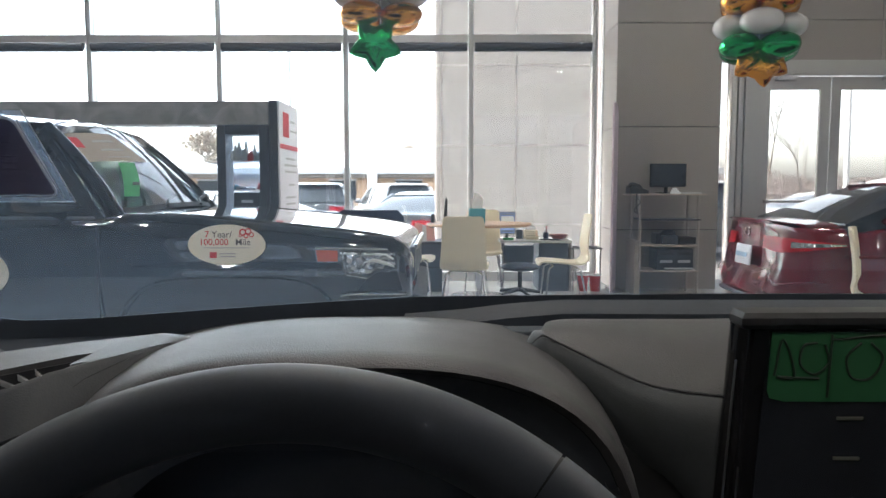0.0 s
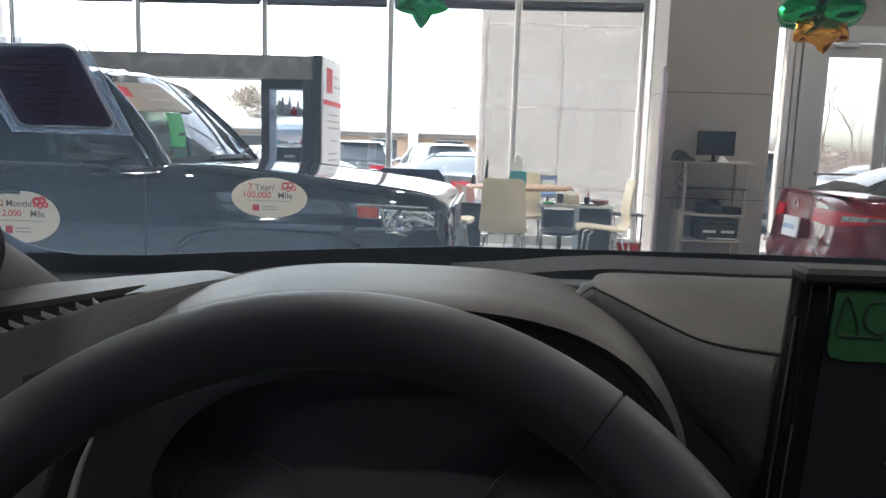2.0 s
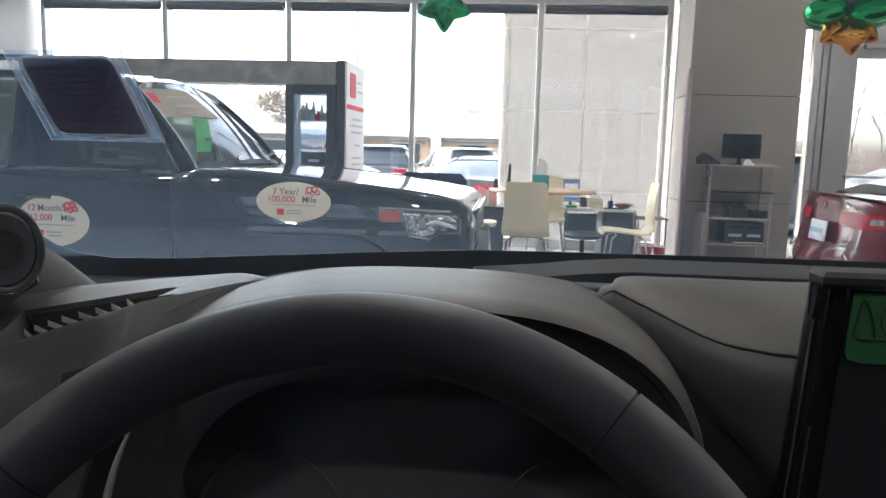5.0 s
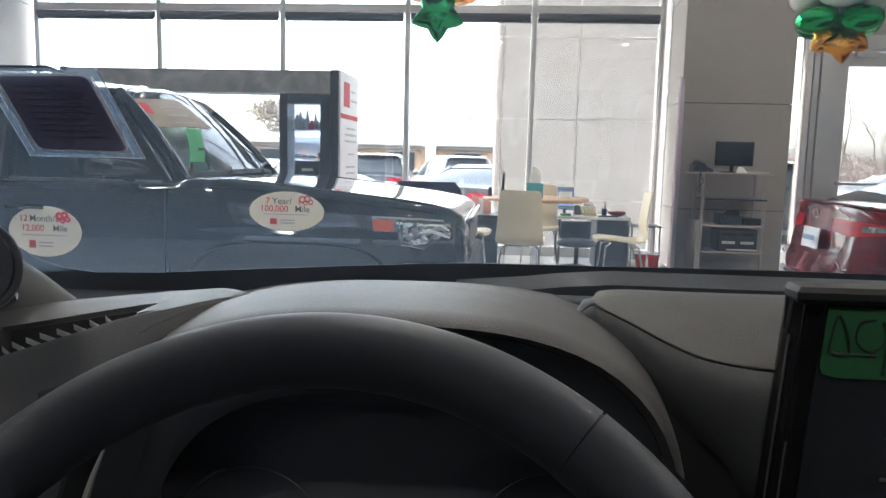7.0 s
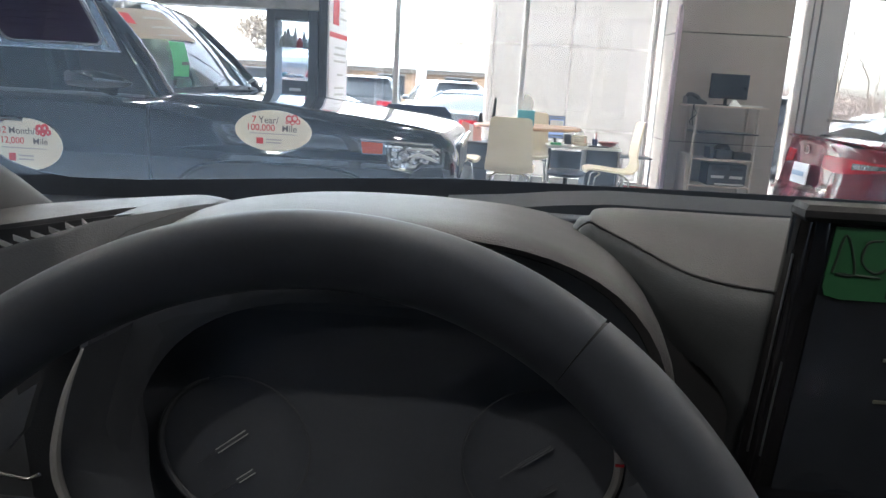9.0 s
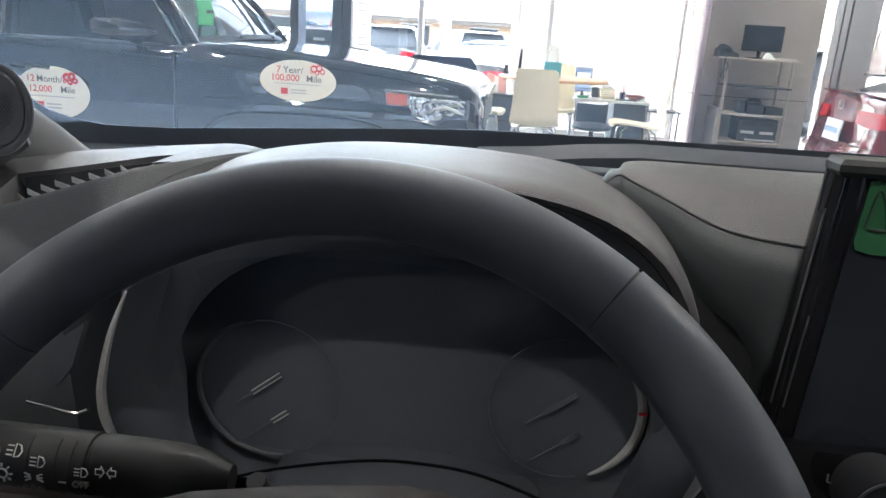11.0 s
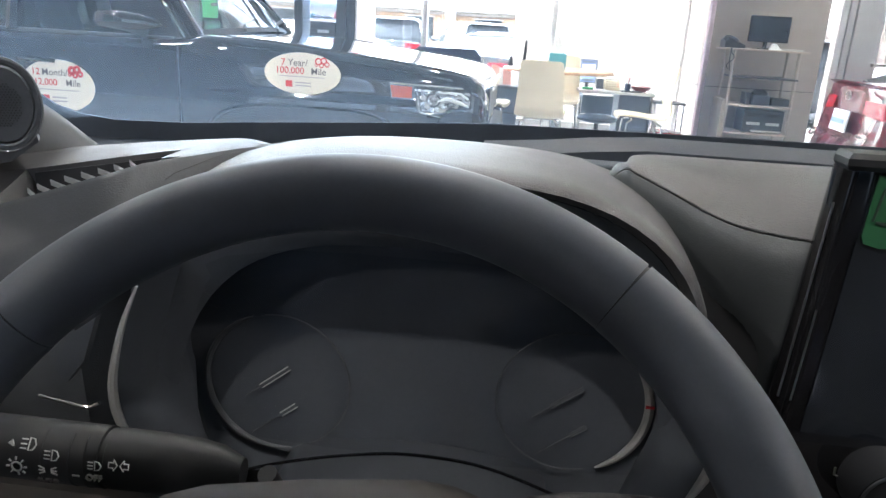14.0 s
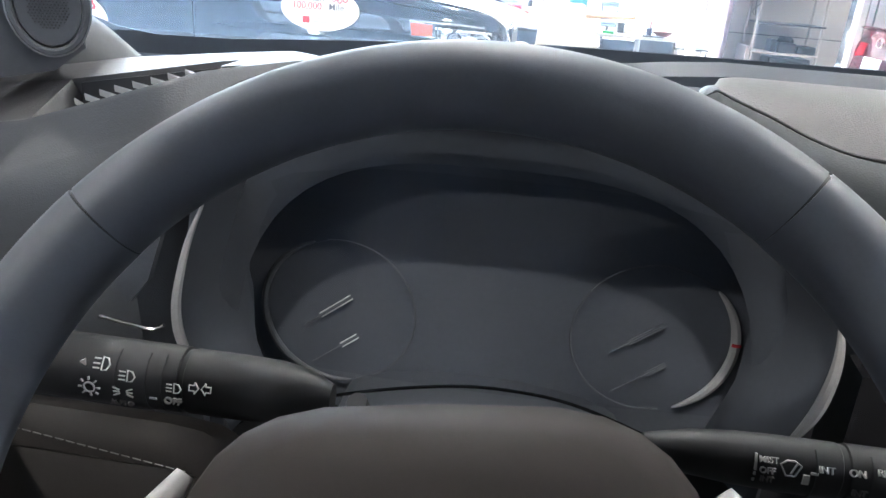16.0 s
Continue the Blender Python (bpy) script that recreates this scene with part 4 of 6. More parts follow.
        part("chrome_edge", tube([(-.70, ys + sgn * .014, .882), (-.5, ys + sgn * .012, .878), (-.30, ys - sgn * .01, .872)], .006, sides=6), "chrome", hl)
        part("lamp_mask", plate([(-.56, ys + sgn * .012, .868), (-.31, ys - sgn * .012, .862), (-.252, ys - sgn * .03, .85), (-.25, ys - sgn * .03, .762), (-.36, ys + sgn * .004, .757), (-.395, ys + sgn * .008, .724), (-.51, ys + sgn * .012, .724), (-.55, ys + sgn * .012, .755)], .004, (0, sgn, 0)), "lamp_dark", hl, "dark lamp interior")
        low_edge = table_fn([(-.54, .76), (-.50, .735), (-.395, .735), (-.36, .764), (-.26, .768)])
        sheet = []
        for k in range(17):
            x = -.525 + .265 * k / 16
            yb = ys + sgn * (.020 - .042 * max(0, (x + .45) / .19) ** 1.3)
            row = []
            for q in range(9):
                z = low_edge(x) + (.858 - .03 * (x + .525) - low_edge(x)) * q / 8
                row.append((x, yb + sgn * .0045 * (math.sin(x * 95 + z * 60) + .8 * math.sin(z * 130 - x * 40) + .6 * math.sin(x * 210)), z))
            sheet.append(row)
        part("reflector", solid(loft(sheet, None, False), .003, (0, -sgn, 0)), "lamp_chrome", hl, "rippled chrome reflector")
        part("divider", tube([(-.548, ys + sgn * .022, .862), (-.540, ys + sgn * .026, .80), (-.530, ys + sgn * .022, .742)], [.004, .007, .004], sides=8), "lens", hl)
        part("eyebrow", tube([(-.43, ys + sgn * .026, .800), (-.38, ys + sgn * .018, .815), (-.31, ys + sgn * .0, .795), (-.265, ys - sgn * .012, .775)], [.004, .009, .010, .004], sides=8), "icon", hl, "white inner light guide")
        part("bowl", tube(arc((-.455, ys + sgn * .020, .803), .036, 0, 345, 23, "xz", .034), .005, sides=8, closed=True), "charcoal", hl, "dark bowl rim")
        part("bulb_lens", blob((-.455, ys + sgn * .016, .803), (.024, .012, .024)), "lens", hl)
        part("fog_recess", plate([(-.41, ys + sgn * .004, .712), (-.36, ys, .745), (-.25, ys - sgn * .025, .75), (-.22, ys - sgn * .03, .64), (-.47, ys + sgn * .006, .64)], .010, (0, sgn, 0)), "matte_black", c, "black bumper corner")
        part("bumper_trim", tube([(-.56, ys + sgn * .012, .614), (-.5, ys + sgn * .022, .626), (-.36, ys + sgn * .012, .624), (-.2, ys - sgn * .03, .622)], .008, sides=8), "chrome", c, "chrome bumper strip")
        part("light_bar", tube([(-.56, ys + sgn * .018, .852), (-.42, ys + sgn * .012, .848), (-.31, ys - sgn * .006, .842), (-.27, ys - sgn * .018, .815)], .006, sides=8), "icon", hl, "white light bar")
        part("chrome_edge", tube([(-.53, ys + sgn * .014, .733), (-.42, ys + sgn * .006, .713), (-.25, ys - sgn * .03, .738)], .005, sides=6), "chrome", hl)
    part("grille", box((-.185, YC - .62, .66), (-.165, YC + .62, .86), .012), "charcoal", c)
    part("grille_bar", box((-.17, YC - .60, .84), (-.145, YC + .60, .875), .01), "chrome", c, "chrome grille bar")
    part("front_bumper", box((-.32, YC - .80, .36), (-.12, YC + .80, .60), .05), "dark_plastic", c)
    for y in (4.5, 5.1):
        part("wiper", tube([(-1.70, y, 1.10), (-1.80, y + .25, 1.13), (-1.83, y + .5, 1.16)], .012, sides=6), "matte_black", c)
    for y in (4.62, 5.3):
        for x in (-3.0,):
            part("seat", loft([[(x + a * .35 - z * .12, y + q * .22, .8 + z * .55) for a, q in ((0, -1), (.25, -1), (.25, 1), (0, 1))] for z in (0, .5, .9, 1)]), "dark_plastic", c)
            part("headrest", blob((x - .10, y, 1.40), (.06, .13, .09)), "dark_plastic", c)
    part("cabin_wheel", tube(arc((-2.25, 5.3, 1.06), .17, 0, 345, 23, "yz"), .014, sides=6, closed=True), "matte_black", c)
    return c
suv()

def oval_sticker(x, z, big, first, second):
    """An oval sticker with two lines of lettering, a red figure and a red square mark."""
    y = YC - .968
    s = thing("oval_sticker", (x, y, z), "cream oval sticker with red lettering on the black suv", "sticker", "oval stickers")
    w, h = big
    part("disc", plate([(x + w * math.cos(a * math.tau / 40), y, z + h * math.sin(a * math.tau / 40)) for a in range(40)], .003, (0, -1, 0)), "sticker", s)
    m = lambda dx, dz: Matrix.Translation((x + dx * w, y - .004, z + dz * h)) @ pose(0, 0, 0, 90)
    number, unit = first.split()
    long = len(number) > 1
    words("lettering", number, w * .24, m(-.58 if long else -.50, .50), "red_print", s)
    words("lettering", unit, w * .24, m(-.06 if long else -.12, .50), "grey_print", s)
    words("lettering", second.split()[0], w * .235, m(-.33, .12), "red_print", s)
    words("lettering", second.split()[1], w * .235, m(.42, .12), "grey_print", s)
    part("text_bar", box((x - .62 * w, y - .006, z - .17 * h), (x + .58 * w, y - .003, z - .13 * h), 0), "pale_print", s)
    part("logo_square", box((x - .44 * w, y - .006, z - .66 * h), (x - .26 * w, y - .003, z - .36 * h), .001), "red_print", s)
    for dz in (-.44, -.58):
        part("text_bar", box((x - .18 * w, y - .006, z + (dz - .03) * h), (x + .22 * w, y - .003, z + (dz + .03) * h), 0), "pale_print", s)
    for dx, dz, r in ((.42, .62, .075), (.56, .66, .07), (.64, .50, .055), (.50, .44, .05), (.36, .46, .035)):
        part("red_figure", tube(arc((x + dx * w, y - .0045, z + dz * h), r * w, 0, 340, 17, "xz"), r * w * (.26 if not long else .55), sides=6, closed=True), "red_print", s)
oval_sticker(-1.187, .898, (.215, .112), "7 Year/", "100,000 Mile")
oval_sticker(-2.622, .739, (.222, .148), "12 Month/", "12,000 Mile")

# ---- red saloon ----
red = car("red_saloon", "red_paint", "sedan", "glossy red saloon car parked beside the entrance", "", pose(2.43, 5.87, 0, 0, 0, -1), .915, True)

# ---- display portal with cabinet and sign ----
por = thing("display_portal", (-3, 7.7, 0), "grey marbled display portal with dark end post", "display stand")
part("header", box((-4.7, 7.6, 1.87), (-1.82, 7.9, 2.11), .006), "stone", por)
part("end_post", box((-1.815, 7.6, 0), (-1.73, 7.95, 2.12), .006), "charcoal", por)
part("end_post", box((-4.78, 7.6, 0), (-4.705, 7.95, 2.12), .006), "charcoal", por)
part("base", box((-4.7, 7.62, 0), (-1.82, 7.9, .12), .006), "charcoal", por)
cab = thing("display_cabinet", (-2.1, 7.75, 0), "dark glass display cabinet with small goods on its shelves", "cabinet")
for a, b in (((-2.36, 7.59, 0), (-2.27, 7.86, 1.865)), ((-1.92, 7.59, 0), (-1.82, 7.86, 1.865)), ((-2.268, 7.59, 1.77), (-1.922, 7.86, 1.865)), ((-2.268, 7.59, 0), (-1.922, 7.86, .55))):
    part("frame", box(a, b, .005), "charcoal", cab)
part("drawer_box", box((-2.2, 7.61, .90), (-1.93, 7.84, 1.17), .008), "charcoal", cab)
part("label_plate", box((-2.12, 7.604, 1.06), (-2.0, 7.612, 1.09), .002), "pale_print", cab)
for z in (.62, .895, 1.2, 1.5):
    part("shelf", box((-2.265, 7.61, z - .008), (-1.925, 7.85, z), .002), "cabinet_glass", cab)
for y in (7.60, 7.855):
    gp = part("glass_pane", box((-2.268, y, .56), (-1.922, y + .004, 1.768), 0), "cabinet_glass", cab)
    gp.visible_shadow = False
items = [(-2.235, 1.5, .022, .11, "paper"), (-2.165, 1.5, .028, .19, "white_foil"), (-2.09, 1.5, .022, .20, "white_foil"), (-2.0, 1.5, .02, .17, "pale_print"), (-2.15, 1.2, .055, .035, "pale_print"), (-1.96, 1.2, .02, .07, "bin"), (-2.20, 1.5, .03, .16, "white_foil"), (-2.12, 1.5, .035, .12, "white_foil"), (-2.04, 1.5, .04, .10, "bin"), (-1.97, 1.5, .035, .09, "pale_print"), (-2.2, 1.2, .03, .05, "teal"), (-2.05, 1.2, .05, .03, "white_foil"), (-2.22, .9, .02, .2, "white_foil")]
for x, z, r, h, m in items:
    single("display_bottle", loft([[(x + q * r * math.cos(a * math.tau / 12), 7.72 + q * r * math.sin(a * math.tau / 12), z + h * s + .001) for a in range(12)] for q, s in ((.9, 0), (1, .1), (1, .6), (.6, .75), (.45, .8), (.45, 1))]), m, "small bottle on a shelf of the glass cabinet", "bottle", "goods in the cabinet")
sgn = thing("sign_board", (-1.66, 7.8, 0), "white upright sign board with a red stripe and grey lines", "sign")
def sign_pt(u, v, out=0):
    a, b = Vector((-1.712, 7.62, 0)), Vector((-1.690, 8.45, 0))
    p = a.lerp(b, u)
    return Vector((p.x + out, p.y - out * .1, v))
def sign_patch(name, u0, u1, z0, z1, m, out, lab=""):
    part(name, plate([sign_pt(u0, z0, out), sign_pt(u1, z0, out), sign_pt(u1, z1, out), sign_pt(u0, z1, out)], .004, (-1, .1, 0)), m, sgn, lab, smooth=False)
part("board", plate([sign_pt(0, .02), sign_pt(1, .02), sign_pt(1, 2.12), sign_pt(0, 2.12)], .03, (-1, .1, 0)), "sign", sgn)
sign_patch("red_mark", .18, .48, 1.76, 2.02, "red_print", .005, "red square mark")
sign_patch("red_stripe", .02, .98, 1.63, 1.68, "red_print", .005, "red stripe")
for z, a, b in ((1.93, .56, .8), (1.83, .56, .92), (1.52, .3, .82), (1.45, .25, .88), (1.38, .25, .88), (1.24, .45, .75), (1.10, .3, .8), (1.03, .3, .8), (.96, .3, .55)):
    sign_patch("text_bar", a, b, z, z + .022, "pale_print", .005)

# ---- furniture ----
def chair():
    """A cream shell chair on four steel legs; it faces -x, its middle over the origin."""
    c = thing("chair", (0, 0, 0), "cream plastic shell chair on thin steel legs", "chair", "cream chairs")
    prof = [(-.25, .425), (-.245, .445), (-.2, .455), (-.05, .445), (.10, .428), (.18, .432), (.235, .48), (.258, .545), (.248, .61), (.252, .70), (.268, .82), (.280, .90), (.286, .935), (.289, .95)]
    rows = []
    for i, (x, z) in enumerate(prof):
        w = (.185, .205, .215, .222, .225, .226, .224, .218, .214, .208, .202, .196, .188, .160)[i]
        back = smoothstep(5, 8, i)
        rows.append([(x - back * .03 * abs(u) ** 2, u * w, z + (1 - back) * .02 * u * u) for u in (-1, -.75, -.4, 0, .4, .75, 1)])
    bm = loft(rows, None, False)
    bmesh.ops.recalc_face_normals(bm, faces=bm.faces)
    bmesh.ops.solidify(bm, geom=list(bm.faces), thickness=.014)
    part("seat_shell", bm, "chair", c)
    for y in (-.16, .16):
        part("leg", tube([(-.12, y * .8, .43), (-.17, y * 1.1, .40), (-.21, y * 1.35, 0)], .010, sides=8), "steel", c)
        part("leg", tube([(.10, y * .8, .42), (.15, y * 1.1, .39), (.23, y * 1.35, 0)], .010, sides=8), "steel", c)
    part("under_frame", tube([(-.12, -.128, .43), (-.12, .128, .43)], .010, sides=8), "steel", c)
    part("under_frame", tube([(.10, -.128, .42), (.10, .128, .42)], .010, sides=8), "steel", c)
    return c
first = chair()
first.matrix_basis = pose(1.225, 7.4, 0)
for x, y, rz in ((.215, 6.98, -97), (.47, 8.62, 88), (-.38, 7.75, 170), (2.98, 4.75, 148)):
    copy_thing(first, pose(x, y, 0, 0, 0, rz))

tb = thing("round_table", (.385, 8.0, 0), "round maple-topped table on a steel pedestal", "table")
part("tabletop", disc((.385, 8.0, .815), .565, .03, seg=64), "wood", tb)
part("edge_band", tube(arc((.385, 8.0, .815), .566, 0, 354, 59, "xy"), .014, sides=8, closed=True), "wood", tb)
part("pedestal", tube([(.385, 8.0, .80), (.385, 8.0, .03)], .04, sides=16), "steel", tb)
part("foot", disc((.385, 8.0, .015), .30, .03, seg=40), "steel", tb)
def tissue_box(x, y, z):
    t = thing("tissue_box", (x, y, z), "teal cardboard tissue box on the round table", "tissue box")
    part("carton", box((x - .088, y - .06, z), (x + .088, y + .06, z + .162), .004), "teal", t)
    part("tissue", loft([[(x + dx + r * math.cos(k * .7) + .015 * math.sin(k * 2.1), y + .4 * r * math.sin(k * .7), z + h + .02 * math.sin(k * 1.7)) for k in range(9)] for r, h, dx in ((.045, .15, 0), (.05, .19, .01), (.045, .24, .02), (.018, .29, .0), (.004, .31, -.01))]), "paper", t)
tissue_box(.36, 7.85, .832)
single("pen_holder", tube([(.02, 7.9, .832), (.02, 7.9, .93), (.03, 7.9, 1.10)], [.02, .018, .012]), "matte_black", "black upright card holder on the round table", "holder")
single("drinks_bottle", tube([(-.12, 8.05, .832), (-.12, 8.05, .93)], [.03, .02]), "matte_black", "small dark bottle on the round table", "bottle")

ds = thing("office_desk", (1.05, 8.7, 0), "pale-topped office desk with dark slate panel", "desk")
part("desk_top", box((.66, 8.45, .572), (1.505, 9.1, .602), .006), "desk", ds)
part("side_panel", box((1.12, 8.5, 0), (1.465, 9.05, .568), .006), "desk_front", ds, "dark slate pedestal")
for x, y in ((.69, 8.5), (.69, 9.05), (1.485, 8.48), (1.485, 9.07)):
    part("leg", tube([(x, y, 0), (x, y, .575)], .018, sides=8), "steel", ds)
mn = thing("desk_monitor", (.775, 8.87, .602), "small computer monitor with a lit pale blue page on the desk", "monitor")
part("frame", box((.68, 8.86, .655), (.875, 8.89, .925), .006), "charcoal", mn)
disp = part("display", box((.692, 8.852, .668), (.863, 8.861, .913), .002), "blue_ui", mn, "lit screen")
for z0, z1, m in ((.885, .905, "desk_front"), (.80, .87, "paper"), (.74, .78, "pale_print"), (.68, .70, "desk_front")):
    part("page_block", box((.70, 8.8495, z0), (.855, 8.8525, z1), 0), m, disp)
part("stand", tube([(.775, 8.89, .607), (.775, 8.90, .73)], .02, sides=8), "charcoal", mn)
cal = thing("desk_calculator", (1.03, 8.66, .602), "beige printing calculator on the office desk", "calculator")
part("housing", loft([[(x, 8.58, .604), (x, 8.76, .604), (x, 8.76, .71), (x, 8.70, .715), (x, 8.58, .64)] for x in (.955, .965, 1.115, 1.125)]), "beige", cal)
part("paper_roll", tube([(.985, 8.735, .728), (1.095, 8.735, .728)], .028, sides=14), "paper", cal)
for kx in range(5):
    for kz in range(3):
        part("key", box((.975 + kx * .029, 8.592 + kz * .035, .643 + kz * .021), (.995 + kx * .029, 8.612 + kz * .035, .655 + kz * .021), .002), "charcoal" if kx < 4 else "bin", cal)
single("document_scanner", loft([[(x, 8.60, .604), (x, 8.74, .604), (x, 8.74, .70), (x, 8.70, .72), (x, 8.62, .66)] for x in (.87, .885, .93, .94)]), "charcoal", "small dark document scanner on the office desk", "scanner")
single("desk_bowl", loft([[(1.37 + r * math.cos(k * math.tau / 20), 8.66 + r * math.sin(k * math.tau / 20), z) for k in range(20)] for r, z in ((.045, .604), (.07, .615), (.115, .655), (.12, .66), (.105, .655), (.05, .62))]), "dish_red", "shallow reddish-brown dish on the office desk", "dish")
single("pen_cup", tube([(1.215, 8.62, .604), (1.215, 8.62, .69)], [.028, .034], sides=14), "navy", "dark blue pen cup on the office desk", "cup")
for k, (dx, dz) in enumerate(((-.012, .06), (.008, .075), (.016, .05))):
    single("pen", tube([(1.215 + dx * .4, 8.62, .66), (1.215 + dx, 8.62, .69 + dz)], .004, sides=6), ("paper", "bin", "charcoal")[k], "thin pen standing in the blue cup", "pen", "pens in the cup")
single("green_pad", box((.70, 8.5, .604), (.82, 8.58, .63), .004), "tag_green", "bright green note pad on the office desk", "note pad")
single("desk_papers", box((.835, 8.49, .604), (.97, 8.57, .615), .002), "paper", "stack of white papers on the office desk", "paper stack")
single("desk_keyboard", box((1.13, 8.48, .604), (1.36, 8.55, .618), .003), "charcoal", "dark keyboard on the office desk", "keyboard")
oc = thing("office_chair", (.86, 8.25, 0), "black swivel office chair under the desk", "office chair")
part("backrest", loft([[(.86 + q * .17, 8.28 + .02 * q * q - .04 * s, .36 + .2 * s) for q in (-1, -.6, 0, .6, 1)] + [(.86 + q * .17, 8.34 + .02 * q * q - .04 * s, .36 + .2 * s) for q in (1, .6, 0, -.6, -1)] for s in (0, .2, .8, 1)]), "desk_front", oc)
part("seat", blob((.86, 8.12, .33), (.22, .22, .05)), "desk_front", oc)
part("column", tube([(.86, 8.12, .05), (.86, 8.12, .30)], .025, sides=8), "matte_black", oc)
for k in range(5):
    a = k * math.tau / 5
    part("foot", tube([(.86, 8.12, .08), (.86 + .26 * math.cos(a), 8.12 + .26 * math.sin(a), .04)], [.025, .015], sides=8), "matte_black", oc)
na = thing("navy_armchair", (-.72, 6.75, 0), "low dark navy armchair beside the round table", "armchair")
part("backrest", loft([[(-.72 + q * w, 6.95 + .10 * q * q + d, z) for q, d in ((-1, 0), (-.5, 0), (0, 0), (.5, 0), (1, 0), (1, .09), (.5, .09), (0, .09), (-.5, .09), (-1, .09))] for w, z in ((.30, .30), (.33, .6), (.33, .93), (.27, 1.0))]), "navy", na)
part("seat", box((-1.02, 6.45, .30), (-.42, 6.98, .46), .04), "navy", na)
for q in (-1, 1):
    part("arm", box((-.72 + q * .33 - .04, 6.48, .28), (-.72 + q * .33 + .04, 7.0, .66), .03), "navy", na)
    for y in (6.5, 6.98):
        part("leg", tube([(-.72 + q * .3, y, 0), (-.72 + q * .3, y, .30)], .015, sides=8), "steel", na)
sc = thing("side_cabinet", (-.17, 8.5, 0), "low dark cabinet with a black top", "cabinet")
part("carcass", box((-.34, 8.3, .02), (-.02, 8.75, .57), .006), "desk_front", sc)
part("top", box((-.38, 8.27, .57), (.02, 8.78, .60), .006), "charcoal", sc)
part("drawer_line", box((-.33, 8.292, .30), (-.03, 8.3, .31), 0), "matte_black", sc)
bh = thing("brochure_stand", (-.22, 8.4, .60), "pale pink brochures in a small stand", "brochures")
for k in range(4):
    part("brochure", plate([(-.34 + .05 * k, 8.40 + .02 * k, .602), (-.25 + .05 * k, 8.40 + .02 * k, .602), (-.25 + .045 * k, 8.44 + .02 * k, .80 - .02 * k), (-.34 + .045 * k, 8.44 + .02 * k, .82 - .02 * k)], .006, (0, 1, 0)), ("pink_paper", "paper", "pink_paper", "pink_paper")[k], bh, smooth=False)
sd = thing("side_stand", (1.75, 8.6, 0), "low steel side stand with dark top", "side table")
part("top", box((1.50, 8.45, .50), (1.86, 8.8, .516), .004), "charcoal", sd)
for x, y in ((1.52, 8.47), (1.84, 8.47), (1.52, 8.78), (1.84, 8.78)):
    part("leg", tube([(x, y, 0), (x, y, .505)], .009, sides=8), "steel", sd)
def bin_can(x, y):
    b = thing("waste_bin", (x, y, 0), "red plastic waste bin on the floor", "bin", "red bins")
    part("bucket", loft([[(x + r * math.cos(k * math.tau / 20), y + r * math.sin(k * math.tau / 20), z) for k in range(20)] for r, z in ((.055, 0), (.07, .17), (.075, .17), (.075, .19), (.065, .185), (.05, .02))]), "bin", b)
    part("liner", tube(arc((x, y, .192), .072, 0, 342, 19, "xy"), .008, sides=6, closed=True), "paper", b)
bin_can(1.645, 8.55)
bin_can(1.79, 8.52)

# ---- standing work cart beside the pillar ----
ct = thing("work_cart", (2.6, 8.35, 0), "pale shelving cart with a monitor and office things", "shelf unit")
for x in (2.207, 2.862):
    for y in (8.16, 8.52):
        part("post", tube([(x, y, 0), (x, y, 1.15)], .017, sides=10), "wall", ct)
for z, x0, x1 in ((1.15, 2.10, 2.955), (.868, 2.235, 2.885), (.575, 2.20, 2.875), (.285, 2.20, 2.875)):
    part("shelf", box((x0, 8.13, z - .018), (x1, 8.56, z), .004), "cart_shelf" if z > 1 else ("charcoal" if z > .8 else "cart_shelf"), ct)
part("side_panel", box((2.155, 8.15, 0), (2.195, 8.54, .62), .003), "wall", ct)
pm = thing("cart_monitor", (2.57, 8.4, 1.15), "black flat monitor on the standing cart", "monitor")
part("frame", box((2.374, 8.38, 1.226), (2.79, 8.41, 1.494), .008), "gloss_black", pm)
part("display", box((2.386, 8.373, 1.239), (2.778, 8.381, 1.482), .001), "screen", pm)
part("neck", tube([(2.57, 8.42, 1.16), (2.57, 8.42, 1.26)], .022, sides=8), "gloss_black", pm)
part("foot", box((2.46, 8.34, 1.152), (2.68, 8.48, 1.164), .004), "gloss_black", pm)
ph = thing("desk_phone", (2.18, 8.3, 1.15), "black desk telephone with a hanging cord", "telephone")
part("base", loft([[(2.10 + a * .21, y, 1.152 + b) for a, b in ((0, 0), (.02, .085), (.3, .095), (1, .03), (1, 0))] for y in (8.20, 8.40)]), "charcoal", ph)
part("handset", tube([(2.085, 8.20, 1.225), (2.11, 8.20, 1.255), (2.13, 8.20, 1.262), (2.20, 8.20, 1.235), (2.22, 8.20, 1.215)], [.020, .026, .020, .022, .024]), "charcoal", ph)
part("cord", tube([(2.16, 8.13, 1.16)] + [(2.16 + .035 * math.sin(k * .8), 8.11, 1.10 - .022 * k) for k in range(9)] + [(2.15, 8.12, 1.02), (2.155, 8.13, 1.15)], .005, sides=6), "charcoal", ph)
single("paper_stand", plate([(2.56, 8.2, 1.152), (2.68, 8.2, 1.152), (2.64, 8.24, 1.21), (2.60, 8.24, 1.21)], .06, (0, .6, .1)), "paper", "small white paper stand on the cart", "card stand")
single("keyboard", box((2.68, 8.18, 1.152), (2.90, 8.3, 1.17), .004), "pale_print", "grey keyboard on the cart", "keyboard")
pr = thing("label_printer", (2.6, 8.3, .575), "small black label printer on the cart", "printer")
part("housing", box((2.48, 8.2, .577), (2.66, 8.4, .68), .012), "charcoal", pr)
part("roll_cover", blob((2.57, 8.3, .69), (.085, .08, .05)), "matte_black", pr)
